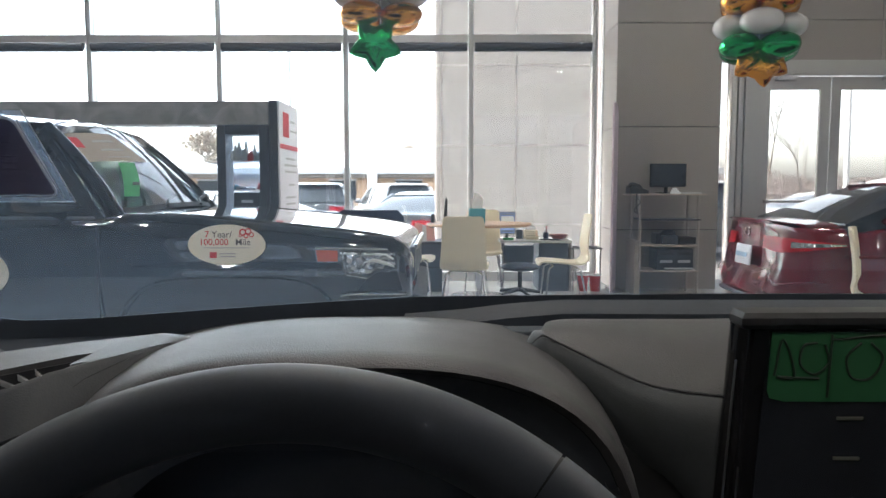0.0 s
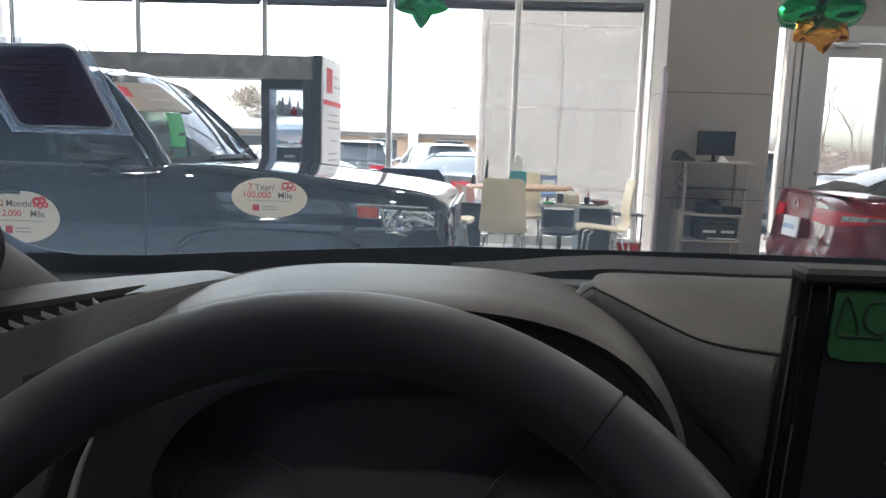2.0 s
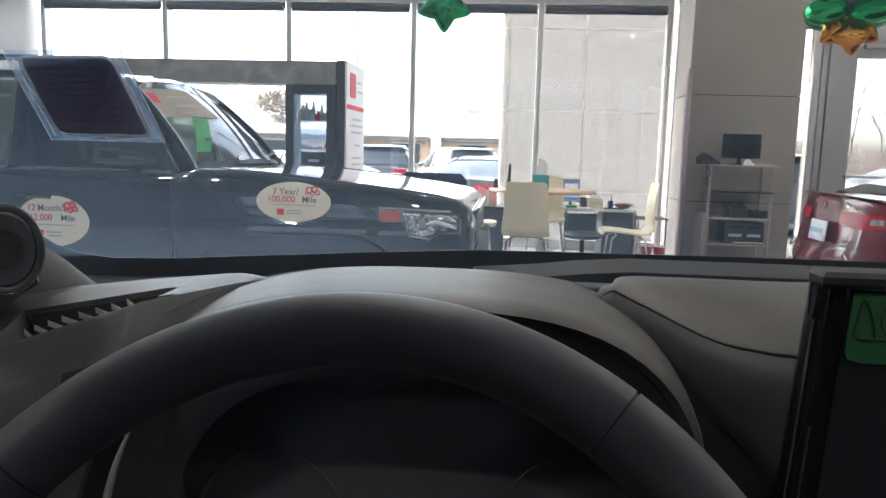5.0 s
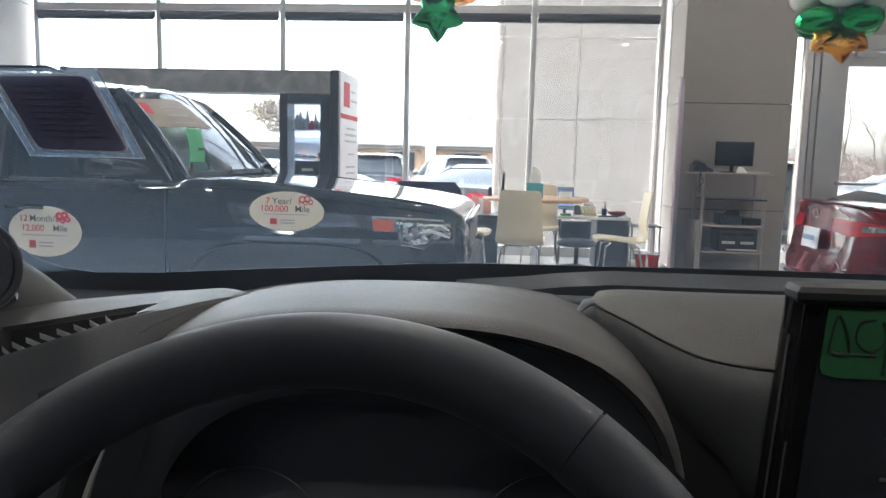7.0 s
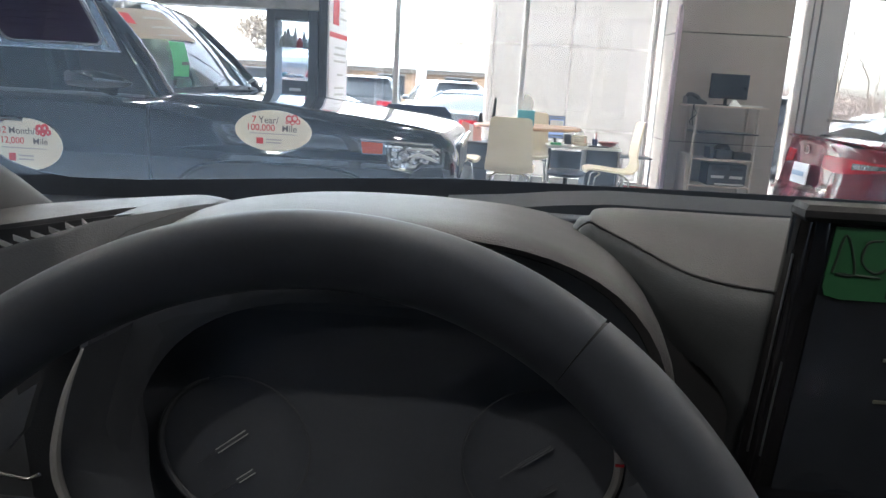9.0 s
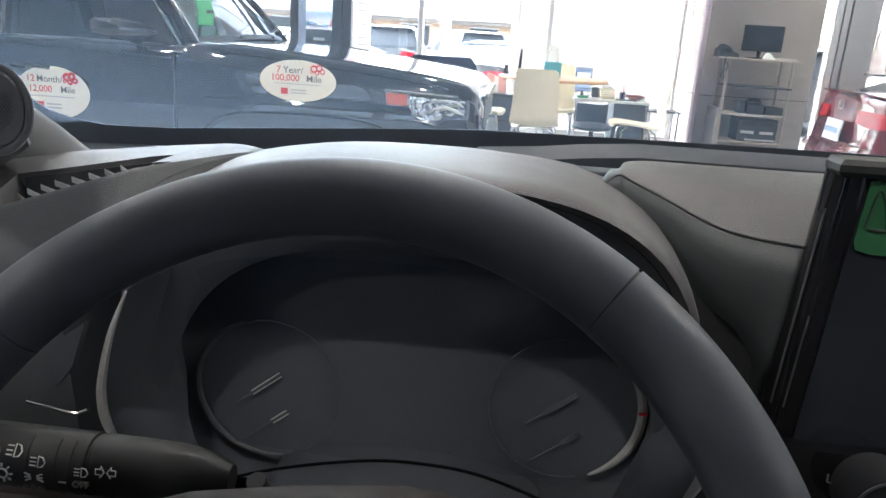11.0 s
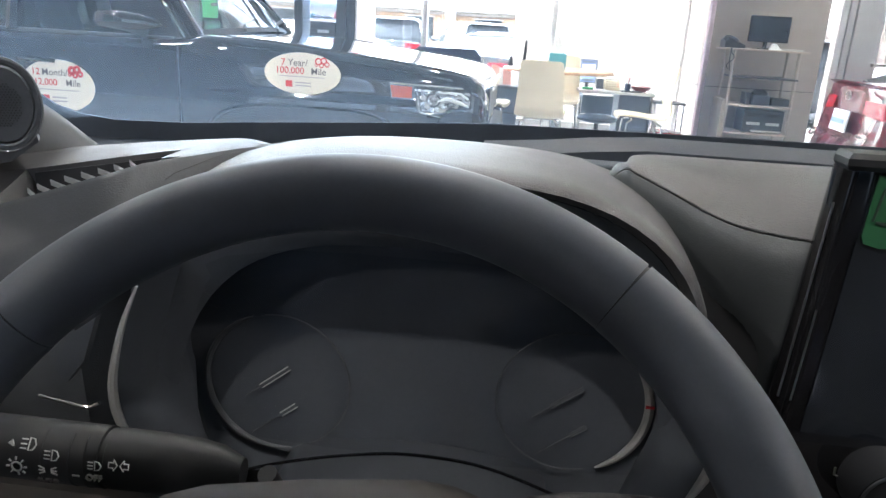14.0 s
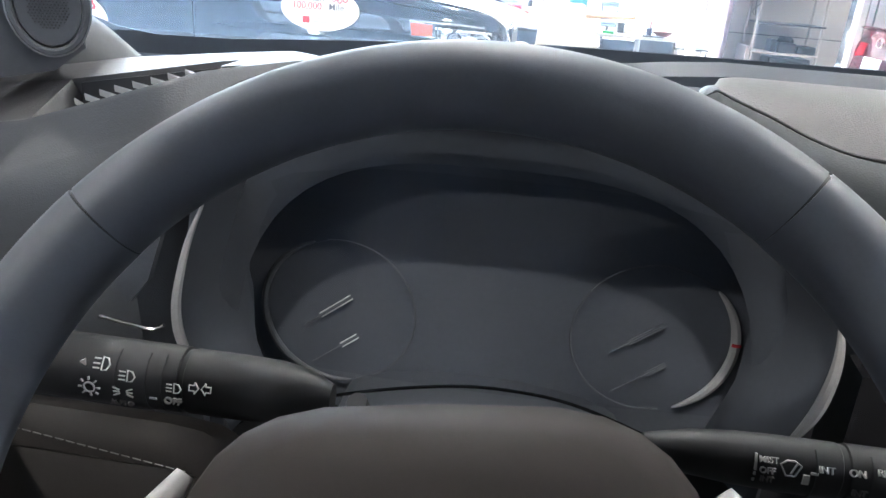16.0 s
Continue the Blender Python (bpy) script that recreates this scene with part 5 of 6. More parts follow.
single("card_box", box((2.42, 8.25, .577), (2.475, 8.45, .70), .004), "charcoal", "dark card box on the cart", "box")
single("black_case", box((2.68, 8.22, .577), (2.87, 8.45, .655), .008), "matte_black", "flat black case on the cart", "case")
pt = thing("inkjet_printer", (2.65, 8.34, .285), "dark office printer on the lower shelf of the cart", "printer")
part("housing", box((2.41, 8.18, .287), (2.83, 8.5, .53), .015), "charcoal", pt)
for x in (2.52, 2.72):
    for z in (.37, .46):
        part("slot", box((x - .07, 8.172, z), (x + .07, 8.182, z + .03), .003), "pale_print" if z < .4 else "matte_black", pt)
part("paper_tray", box((2.5, 8.14, .30), (2.81, 8.2, .315), .003), "pale_print", pt)
part_bn = thing("roll_banner", (2.06, 8.45, 0), "narrow lilac stand-up banner seen on edge", "banner")
part("banner_sheet", plate([(1.915 + .15 * q, 8.22 + .45 * q, z) for q, z in ((0, .02), (1, .02), (1, 2.12), (.85, 2.16), (.5, 2.2), (.15, 2.18), (0, 2.06))], .02, (-.99, .16, 0)), "lilac", part_bn)
part("foot", box((1.935, 8.2, 0), (2.085, 8.66, .03), .006), "steel", part_bn)

# ---- balloon columns ----
def star(c, r, inner, tips, puff, turn=0.0):
    """An inflated foil star facing the room, full in the middle and pinched at its seam."""
    n, levels = tips * 8, 6
    edge = []
    for k in range(n):
        a = radians(turn) + k * math.tau / n - math.pi / 2
        q = abs(((k + 4) % 8) - 4) / 4
        rad = r + (inner - r) * (1 - (1 - q) ** 1.35)
        edge.append(Vector((math.cos(a), 0, math.sin(a))) * rad)
    rings = [[Vector(c) + e * (lv / levels) + Vector((0, sg * puff * math.sqrt(max(0, 1 - (lv / levels) ** 2.4)) * (.55 + .45 * min(1, inner / max(.001, e.length) + .2 * (1 - lv / levels))), 0)) for e in edge] for sg, seq in ((-1, range(1, levels + 1)), (1, range(levels - 1, 0, -1))) for lv in seq]
    return loft(rings)


def ring_of(parent, c, n, spread, size, material, start, name="balloon"):
    for k in range(n):
        a = radians(start) + k * math.tau / n
        p = (c[0] + spread * math.cos(a), c[1] + spread * math.sin(a), c[2] + .012 * math.sin(k * 5.1))
        bm = blob((0, 0, 0), size, seg=40, rings=14)
        for v in bm.verts:
            ang = math.atan2(v.co.y, v.co.x)
            edge = min(1, math.hypot(v.co.x, v.co.y) / size[0])
            v.co.z *= 1 + .16 * edge ** 6 * math.sin(ang * 19 + k)
        bmesh.ops.transform(bm, matrix=Matrix.Translation(p) @ pose(0, 0, 0, 6 * math.sin(k * 2.3), 5 * math.cos(k * 1.7), math.degrees(a)), verts=bm.verts)
        part(name, bm, material, parent)

bl = thing("balloon_column", (-.60, 6.5, 5.2), "hanging column of gold, white and green foil balloons with a green star", "balloons", "balloon columns")
part("green_star", star((-.59, 6.42, 2.455), .240, .150, 5, .085, 0), "green_foil", bl, "green foil star")
for k, (z, material) in enumerate(((2.70, "gold"), (2.885, "white_foil"), (3.07, "green_foil"), (3.255, "gold"))):
    ring_of(bl, (-.55, 6.5, z), 4, .24, (.185, .185, .10), material, 232 if k % 2 == 0 else 262)
part("string", tube([(-.55, 6.5, 2.5), (-.55, 6.5, 5.2)], .004, sides=6), "paper", bl)
br = thing("balloon_column", (2.77, 6.5, 5.2), "hanging column of gold, white and green foil balloons with gold stars", "balloons", "balloon columns")
part("gold_star", star((2.77, 6.40, 2.245), .165, .110, 4, .08, 5), "gold", br, "gold foil star")
part("gold_star", star((2.68, 6.46, 2.295), .165, .110, 4, .08, 38), "gold", br, "gold foil star")
part("gold_star", star((2.87, 6.46, 2.295), .165, .110, 4, .08, -30), "gold", br, "gold foil star")
for k, (z, material) in enumerate(((2.435, "green_foil"), (2.625, "white_foil"), (2.815, "gold"), (3.02, "white_foil"), (3.21, "green_foil"))):
    ring_of(br, (2.77, 6.5, z), 4, .225, (.165, .18, .112), material, 203 if k % 2 == 0 else 252)
part("string", tube([(2.77, 6.5, 2.3), (2.77, 6.5, 5.2)], .004, sides=6), "paper", br)

# ---- outside ----
G = -0.30
car("parked_suv", "car_white", "suv", "white suv parked outside in the lot", "cars in the lot", pose(-.95, 21.3, G, 0, 0, 108))
car("parked_saloon", "car_silver", "sedan", "silver saloon parked outside in the lot", "cars in the lot", pose(-2.3, 14.8, G, 0, 0, 165))
car("parked_saloon", "car_grey", "sedan", "dark saloon parked outside in the lot", "cars in the lot", pose(-.9, 13.3, G, 0, 0, 75))
car("parked_saloon", "car_white", "sedan", "white saloon parked outside in the lot", "cars in the lot", pose(7.0, 16.5, G, 0, 0, 12))
car("parked_saloon", "car_silver", "sedan", "silver saloon parked outside in the lot", "cars in the lot", pose(9.5, 21.0, G, 0, 0, 10))
car("parked_suv", "car_grey", "suv", "grey suv parked outside in the lot", "cars in the lot", pose(5.9, 15.0, G, 0, 0, 100))
car("parked_saloon", "car_blue", "sedan", "dark blue saloon parked outside in the lot", "cars in the lot", pose(-5.6, 16.2, G, 0, 0, 105))
car("parked_suv", "car_silver", "suv", "silver suv parked outside in the lot", "cars in the lot", pose(-3.4, 19.5, G, 0, 0, 96))
car("parked_suv", "car_white", "suv", "white suv parked outside in the lot", "cars in the lot", pose(-9.0, 18.0, G, 0, 0, 90))
car("parked_saloon", "car_white", "sedan", "white saloon parked outside in the lot", "cars in the lot", pose(12.8, 17.5, G, 0, 0, 15))
car("parked_suv", "car_grey", "suv", "dark suv parked outside in the lot", "cars in the lot", pose(14.0, 24.0, G, 0, 0, 5))

bd = thing("low_building", (-4, 45, G), "long low tan brick building with a pale roof", "building")
part("wall", box((-22, 44, G), (16, 56, 2.1), .02), "brick", bd)
part("fascia", box((-22.6, 43.4, 2.1), (16.6, 56.6, 2.45), .02), "roof", bd)
part("roof", loft([[(-22.6, 43.4, 2.45), (16.6, 43.4, 2.45)], [(-18, 50, 3.9), (12, 50, 3.9)], [(-22.6, 56.6, 2.45), (16.6, 56.6, 2.45)]], None, False), "roof", bd, smooth=False)
part("eave", box((-22.3, 43.5, 1.86), (16.3, 44, 2.098), .02), "bark", bd, "brown timber eave")
for x in (-9.2, -4.35, .5, 5.3, 10.2):
    part("porch_post", box((x - .28, 43.2, G), (x + .28, 43.48, 2.098), .02), "white_wall", bd, "white porch post")
for i in range(9):
    x = -19 + 4 * i
    w = part("window", box((x, 43.93, .5), (x + 1.6, 43.99, 1.7), .01), "car_glass", bd)
    part("frame", box((x - .06, 43.9, 1.7), (x + 1.66, 43.99, 1.78), .01), "roof", w)

def limb(bm, p, d, length, r, depth, rng, tips):
    """A branch that forks into thinner ones."""
    q = p + d * length
    mid = p.lerp(q, .5) + Vector((rng.uniform(-1, 1), rng.uniform(-1, 1), rng.uniform(-.3, .3))) * length * .06
    tube([p, mid, q], [r, r * .85, r * .65], bm, 5 if depth < 2 else 4)
    if depth == 0:
        tips.append(q)
        return
    for _ in range(rng.choice((2, 3, 3))):
        nd = (d + Vector((rng.uniform(-1, 1), rng.uniform(-1, 1), rng.uniform(-.2, .6))) * .62).normalized()
        limb(bm, p.lerp(q, rng.uniform(.55, 1)), nd, length * rng.uniform(.6, .8), r * .58, depth - 1, rng, tips)

def tree(x, y, h, leafy, seed, label):
    rng = random.Random(seed)
    t = thing("tree", (x, y, G), label, "tree", "trees beyond the lot")
    bm, tips = bmesh.new(), []
    limb(bm, Vector((x, y, G)), Vector((0, 0, 1)), h * .33, h * (.02 if leafy else .0065), 6 if not leafy else 4, rng, tips)
    part("trunk", bm, "bark", t)
    if leafy:
        cm = bmesh.new()
        for p in tips:
            for _ in range(34):
                c = p + Vector((rng.gauss(0, 1), rng.gauss(0, 1), rng.gauss(0, .8))) * h * .055
                a, b = Vector((rng.uniform(-1, 1), rng.uniform(-1, 1), rng.uniform(-1, 1))).normalized(), Vector((rng.uniform(-1, 1), rng.uniform(-1, 1), rng.uniform(-1, 1))).normalized()
                s = h * rng.uniform(.008, .019)
                vs = [cm.verts.new(c + a * s), cm.verts.new(c + b * s), cm.verts.new(c - a * s), cm.verts.new(c - b * s)]
                cm.faces.new(vs)
        part("crown", cm, "leaf", t, "olive winter foliage", smooth=False)
tree(-15.0, 46, 6.3, True, 3, "olive-green leafy tree beyond the car park")
tree(-19.0, 47, 7.5, False, 5, "bare winter tree beyond the car park")
tree(-12.2, 58, 6.0, True, 9, "olive-green leafy tree beyond the car park")
tree(-4.0, 62, 6.2, True, 12, "small leafy tree behind the low building")
tree(15.2, 34, 8.6, False, 21, "bare winter tree beyond the car park")
tree(20.5, 42, 6.8, False, 22, "bare winter tree beyond the car park")
tree(-24, 44, 6.5, False, 31, "bare winter tree beyond the car park")

def woods(x0, x1, y, h, seed, n):
    rng = random.Random(seed)
    bm = bmesh.new()
    for k in range(n):
        x, d = rng.uniform(x0, x1), rng.uniform(0, 14)
        top = h * (.7 + .3 * math.sin(x * .07) * math.sin(x * .023 + 1)) * rng.uniform(.55, 1)
        z = G + (top - G) * rng.random() ** 1.4
        s = rng.uniform(.07, .20)
        c = Vector((x, y + d, z))
        a = Vector((rng.uniform(-1, 1), rng.uniform(-.4, .4), rng.uniform(-.6, 1))).normalized() * s
        b = Vector((rng.uniform(-1, 1), rng.uniform(-.4, .4), rng.uniform(-.6, 1))).normalized() * s * .7
        bm.faces.new([bm.verts.new(c + a), bm.verts.new(c + b), bm.verts.new(c - a), bm.verts.new(c - b)])
    single("far_woods", bm, "hedge", "brown leafless woods along the horizon", "woods", kind="stuff", smooth=False)
woods(10, 110, 105, 6.6, 1, 60000)
woods(-90, 10, 150, 6.0, 2, 12000)

def pole(x, y, h):
    p = thing("street_lamp", (x, y, G), "pale steel car park lamp post", "lamp post", "lamp posts")
    part("post", tube([(x, y, G), (x, y, h)], [.10, .07]), "roof", p)
    part("arm", tube([(x - .9, y, h), (x + .9, y, h)], .04), "roof", p)
    part("lamp_head", box((x - 1.2, y - .15, h - .08), (x - .6, y + .15, h + .08), .02), "roof", p)
    part("base", disc((x, y, G + .3), .28, .6), "roof", p)
pole(14.6, 26.5, 8.0)
pole(-7.0, 33, 8.0)

# ---- the cabin round the camera ----
HX = -0.045
dash = thing("dashboard", (HX, .6, .7), "black soft-touch car dashboard with stitched pads", "dashboard")

def hood_ring(y, top, ar, al, low, p=2.6, n=32):
    out = []
    for k in range(n + 1):
        u = -math.cos(math.pi * k / n)
        a = ar if u > 0 else al
        out.append((HX + a * u, y, low + (top - low) * max(0.0, 1 - abs(u) ** p) ** (1 / p)))
    return out
hood_rows = [(.440, 1.0975, .178, .176, .95, 3.0), (.434, 1.1015, .183, .182, .95, 3.0), (.438, 1.1045, .187, .188, .95, 3.0), (.46, 1.1065, .192, .200, .95, 2.9), (.50, 1.1070, .198, .214, .95, 2.8), (.55, 1.1058, .204, .232, .95, 2.7), (.60, 1.0998, .212, .247, .95), (.66, 1.090, .222, .258, .97), (.72, 1.081, .235, .268, .99), (.80, 1.068, .25, .28, 1.0)]
part("instrument_hood", loft([hood_ring(*r)[4:] for r in hood_rows], None, False), "leather", dash, "padded arch over the instruments")
part("hood_cheek", loft([[(HX - r[3] + .004, r[0], .85)] + hood_ring(*r)[:5] for r in hood_rows], None, False), "visor", dash)
part("hood_cheek", loft([hood_ring(*r)[-1:] + [(HX + r[2] - .004, r[0], .85)] for r in hood_rows], None, False), "visor", dash)
part("hood_lining", loft([hood_ring(.4405, 1.0970, .1775, .1755, .95, 3.0), hood_ring(.445, 1.0935, .1745, .173, .945, 3.0), hood_ring(.449, 1.085, .1735, .172, .92, 3.0), hood_ring(.454, 1.058, .172, .171, .88, 3.0), hood_ring(.460, 1.049, .171, .170, .86, 3.0), hood_ring(.505, 1.046, .195, .19, .86, 3.0)], None, False), "visor", dash)
part("dash_top", loft([[(-.62, .86, 1.05), (1.15, .86, 1.05)], [(-.60, .72, 1.064), (1.12, .72, 1.064)], [(-.55, .62, 1.055), (1.1, .62, 1.055)], [(-.5, .56, .99), (1.1, .56, .99)]], None, False), "dash_strip", dash, smooth=False)
part("defrost_strip", loft([[(x, .690, 1.05), (x, .692, 1.0885 - d), (x, .700, 1.0915 - d), (x, .722, 1.0975 - d), (x, .728, 1.05)] for x, d in ((-.02, .014), (.04, .009), (.08, .004), (.13, 0), (.3, 0), (1.08, 0))]), "dash_strip", dash, "ribbed demister strip")
part("demister_slot", box((.02, .655, 1.04), (1.08, .686, 1.079), .004), "dash_strip", dash)

# passenger-side pad with its sewn edge
pad = [(.086, .600, 1.074, .608, 1.078), (.092, .594, 1.084, .606, 1.089), (.098, .586, 1.0895, .598, 1.0925), (.104, .580, 1.0875, .612, 1.0955), (.116, .566, 1.0835, .619, 1.0965), (.13, .550, 1.079, .62, 1.097), (.148, .534, 1.072, .62, 1.097), (.168, .518, 1.067, .62, 1.097), (.195, .505, 1.0655, .62, 1.097), (.23, .497, 1.065, .62, 1.097), (.30, .490, 1.064, .62, 1.098), (.5, .485, 1.062, .62, 1.10), (.8, .485, 1.06, .62, 1.10), (1.08, .49, 1.06, .61, 1.10)]
rings, low_rings, seam = [], [], []
for x, sy, sz, fy, fz in spline(pad, 5):
    row = [(x, fy + .02, fz - .03), (x, fy + .006, fz - .004), (x, fy, fz)]
    for k in range(1, 9):
        s = k / 9
        row.append((x, fy + (sy - fy) * s, fz + (sz - fz) * s ** 2.4))
    row += [(x, sy, sz), (x, sy + .0015, sz - .0015)]
    rings.append(row)
    low_rings.append([(x, sy + .0012, sz - .0010), (x, sy - .0012, sz - .0013), (x + .001, sy - .006, sz - .006), (x + .003, sy - .011, sz - .013), (x + .006, sy - .014, sz - .022), (x + .01, sy - .015, sz - .04), (x + .02, .49 + .055 * (1 - smoothstep(.16, .20, x)), .97), (x + .03, .48 + .065 * (1 - smoothstep(.15, .20, x)), .9), (x + .03, .48 + .065 * (1 - smoothstep(.15, .20, x)), .70)])
    seam.append((x, sy + .0005, sz + .0008))
part("passenger_pad", loft(rings, None, False), "leather", dash, "padded vinyl top with a sewn seam")
part("lower_panel", loft(low_rings, None, False), "lower_vinyl", dash)
part("seam_cord", tube(seam[8:], .00030, sides=6), "lower_vinyl", dash)
part("front_panel", loft([[(-.62, .54, 1.05), (.2, .54, 1.05)], [(-.62, .52, .98), (.2, .52, .98)], [(-.62, .53, .55), (.2, .53, .55)]], None, False), "matte_black", dash)

# driver-side wedge with its air vent
wedge = []
zt_f = table_fn([(-.60, 1.05), (-.46, 1.062), (-.384, 1.069), (-.335, 1.076), (-.265, 1.085), (-.211, 1.091), (-.195, 1.088)])
za_f = table_fn([(-.5, 1.045), (-.36, 1.064), (-.339, 1.068), (-.246, 1.0865), (-.235, 1.088), (-.19, 1.088)])
zb_f = table_fn([(-.5, 1.02), (-.36, 1.045), (-.324, 1.057), (-.24, 1.086), (-.215, 1.0885), (-.197, 1.0885)])
yb_f = table_fn([(-.5, .47), (-.36, .474), (-.25, .476), (-.24, .482), (-.215, .515), (-.200, .55), (-.192, .566)])
for x in (-.60, -.5, -.44, -.40, -.36, -.339, -.32, -.30, -.28, -.26, -.246, -.24, -.2355, -.2345, -.2335, -.228, -.215, -.205, -.198, -.192, -.186, -.176, -.160):
    sink = .05 * smoothstep(-.194, -.160, x)
    zt, za, zb, yb = zt_f(x) - sink, za_f(x) - sink, zb_f(x) - sink, yb_f(x)
    lower = .44 if x < -.27 else .44 + .09 * smoothstep(-.27, -.245, x)
    ya = max(yb + .002, .53 if x < -.234 else yb + .004)
    deep = .040 if -.35 < x < -.234 else .0
    wedge.append([(x, .68, zt - .03), (x, .61, zt - .004), (x, .585, zt), (x, max(ya + .004, .56), zt - .001), (x, ya, za), (x, ya + .002, za - deep), (x, yb + .008, zb - deep), (x, yb, zb), (x, yb - .006, zb - .003), (x, yb - .018, zb - .024), (x, yb - .021, zb - .028), (x, yb - .023, zb - .031), (x, max(lower, yb - .03) if x < -.27 else lower, min(1.02, zb - .05)), (x, lower + .02, .88), (x, lower + .04, .7)])
part("driver_wedge", loft([r[:8] for r in wedge], None, False), "leather", dash, "padded wedge with an air vent")
part("wedge_face", loft([r[7:] for r in wedge], None, False), "wedge_dark", dash, "dark side of the wedge")
part("wedge_seam", tube([(-.262, .468, 1.048), (-.240, .478, 1.064), (-.222, .492, 1.079), (-.205, .520, 1.0865), (-.196, .545, 1.088)], .0004, sides=6), "wedge_dark", dash)
vent = thing("air_vent", (-.29, .5, 1.05), "black demister vent with pale slats", "air vent")
part("vent_back", plate([(-.349, .527, za_f(-.349) - .034), (-.2355, .528, za_f(-.246) - .030), (-.2355, .495, zb_f(-.246) - .030), (-.349, .484, zb_f(-.349) - .034)], .003, (0, 0, -1)), "matte_black", vent)
part("vent_wall", plate([(-.349, .526, za_f(-.349) - .003), (-.2355, .527, za_f(-.246) - .002), (-.2355, .527, za_f(-.246) - .034), (-.349, .526, za_f(-.349) - .034)], .002, (0, -1, 0)), "matte_black", vent)
slat_far = table_fn([(0, -.334), (1, -.324), (3, -.301), (5, -.277), (7, -.256)])
slat_near = table_fn([(0, -.315), (1, -.301), (3, -.276), (5, -.257), (7, -.243)])
for k in range(8):
    a = Vector((slat_far(k), .497, 1.0545 + .0039 * k))
    b = Vector((slat_near(k), .4790, 1.0562 + .0041 * k))
    a = b.lerp(a, 1.5) + Vector((0, 0, .002))
    part("slat", loft([[p + Vector((-w, 0, -.0006)), p + Vector((0, 0, .0004)), p + Vector((w, 0, -.0006)), p + Vector((0, 0, -.004))] for p, w in ((a, .0002), (a.lerp(b, .35), .0006), (a.lerp(b, .8), .0013), (b, .0009))]), "slat_grey", vent, smooth=False)

# driver's instruments
cl2 = thing("instrument_cluster", (HX, .49, .92), "dark twin-dial instrument cluster switched off", "instruments")
part("face", plate([(HX - .205, .503, .84), (HX + .198, .503, .84), (HX + .198, .503, .985), (HX + .12, .503, 1.06), (HX - .12, .503, 1.06), (HX - .205, .503, 1.03)], .01, (0, 1, 0)), "cluster_face", cl2)
for cx, cz, side in ((-.152, .922, 1), (.067, .930, -1)):
    d = part("dial", disc((cx, .5046, cz), .053, .004, "Y", seg=48), "cluster_face", cl2)
    a0, a1 = (110, 280) if side > 0 else (-66, 48)
    rr = [.0006 + (.0020 if side > 0 else .0030) * math.sin(math.pi * k / 24) ** .6 for k in range(25)]
    part("dial_ring", tube(arc((cx, .4985, cz), .0555, a0, a1, 24), rr, sides=8), "dim_ring" if side > 0 else "satin", d, "brushed metal arc")
    part("dial_edge", tube(arc((cx, .4985, cz), .055, a1 + 5, a0 + 350, 30), .0006, sides=6), "dim_ring", d)
    ang = radians(38)
    u = Vector((math.cos(ang), 0, math.sin(ang)))
    for off, l0, l1 in ((Vector((0, 0, .006)), -.018, .010), (Vector((.006, 0, -.024)), -.006, .009)):
        p = Vector((cx, .4998, cz)) + off
        n = Vector((-u.z, 0, u.x)) * .0016
        for sg in (-1, 1):
            part("needle_edge", tube([p + u * l0 + n * sg, p + u * l1 + n * sg], .00045, sides=5), "icon" if side > 0 else "dim_ring", d)
        part("needle", tube([p - u * .034, p + u * l1], .0004, sides=6), "dim_ring", d)
    part("redline", box((cx + .052, .4945, cz + .004), (cx + .058, .4955, cz + .006), 0), "red_print", d) if side < 0 else None
crescent = spline([(-.204, 1.03, .0008), (-.2145, 1.005, .002), (-.2215, .98, .0026), (-.2245, .96, .003), (-.222, .94, .003), (-.211, .916, .0016)], 5)
part("side_trim", tube([(x, .40, z) for x, z, r in crescent], [float(r) for x, z, r in crescent], sides=8), "satin", cl2, "satin metal crescent")
crescent = spline([(.136, 1.005, .0008), (.1405, .988, .0024), (.1415, .97, .0032), (.138, .947, .0034), (.128, .924, .0016)], 5)
part("side_trim", tube([(x, .40, z) for x, z, r in crescent], [float(r) for x, z, r in crescent], sides=8), "satin", cl2, "satin metal crescent")
for sg, curve in ((1, [(-.206, 1.03), (-.2145, 1.005), (-.2215, .98), (-.2245, .96), (-.222, .94), (-.211, .916), (-.196, .88)]), (-1, [(.130, 1.028), (.136, 1.005), (.1405, .988), (.1415, .97), (.138, .947), (.128, .924), (.114, .88)])):
    part("dial_surround", loft([[(x + sg * .0012, .402, z), (x + sg * .003, .412, z), (x + sg * (.006 if sg > 0 else .0125), .435, z), (x + sg * (.008 if sg > 0 else .0135), .462, z), (min(x + .009, -.2125) if sg > 0 else max(x - .0145, .1255), .49, z)] for x, z in spline(curve, 4)], None, False), "visor", cl2)
cover = part("dial_cover", loft([[(HX - .168 + .336 * i / 8, .452, 1.045 - .030 * (i / 4 - 1) ** 4), (HX - .165 + .330 * i / 8, .462 + .008 * (i / 4 - 1) ** 2, .96), (HX - .158 + .316 * i / 8, .476 + .008 * (i / 4 - 1) ** 2, .885)] for i in range(9)], None, False), "dial_lens", cl2, "dial cover with a milky veil painted for glare")
cover.visible_shadow = False
part("lower_lip", tube([tuple(p) for p in spline([(-.20, .42, .872), (-.181, .42, .884), (-.131, .42, .905), (-.072, .42, .920), (-.028, .42, .924), (.02, .42, .918), (.092, .42, .891), (.12, .42, .875)], 6)], .0011, sides=8), "gloss_black", cl2)
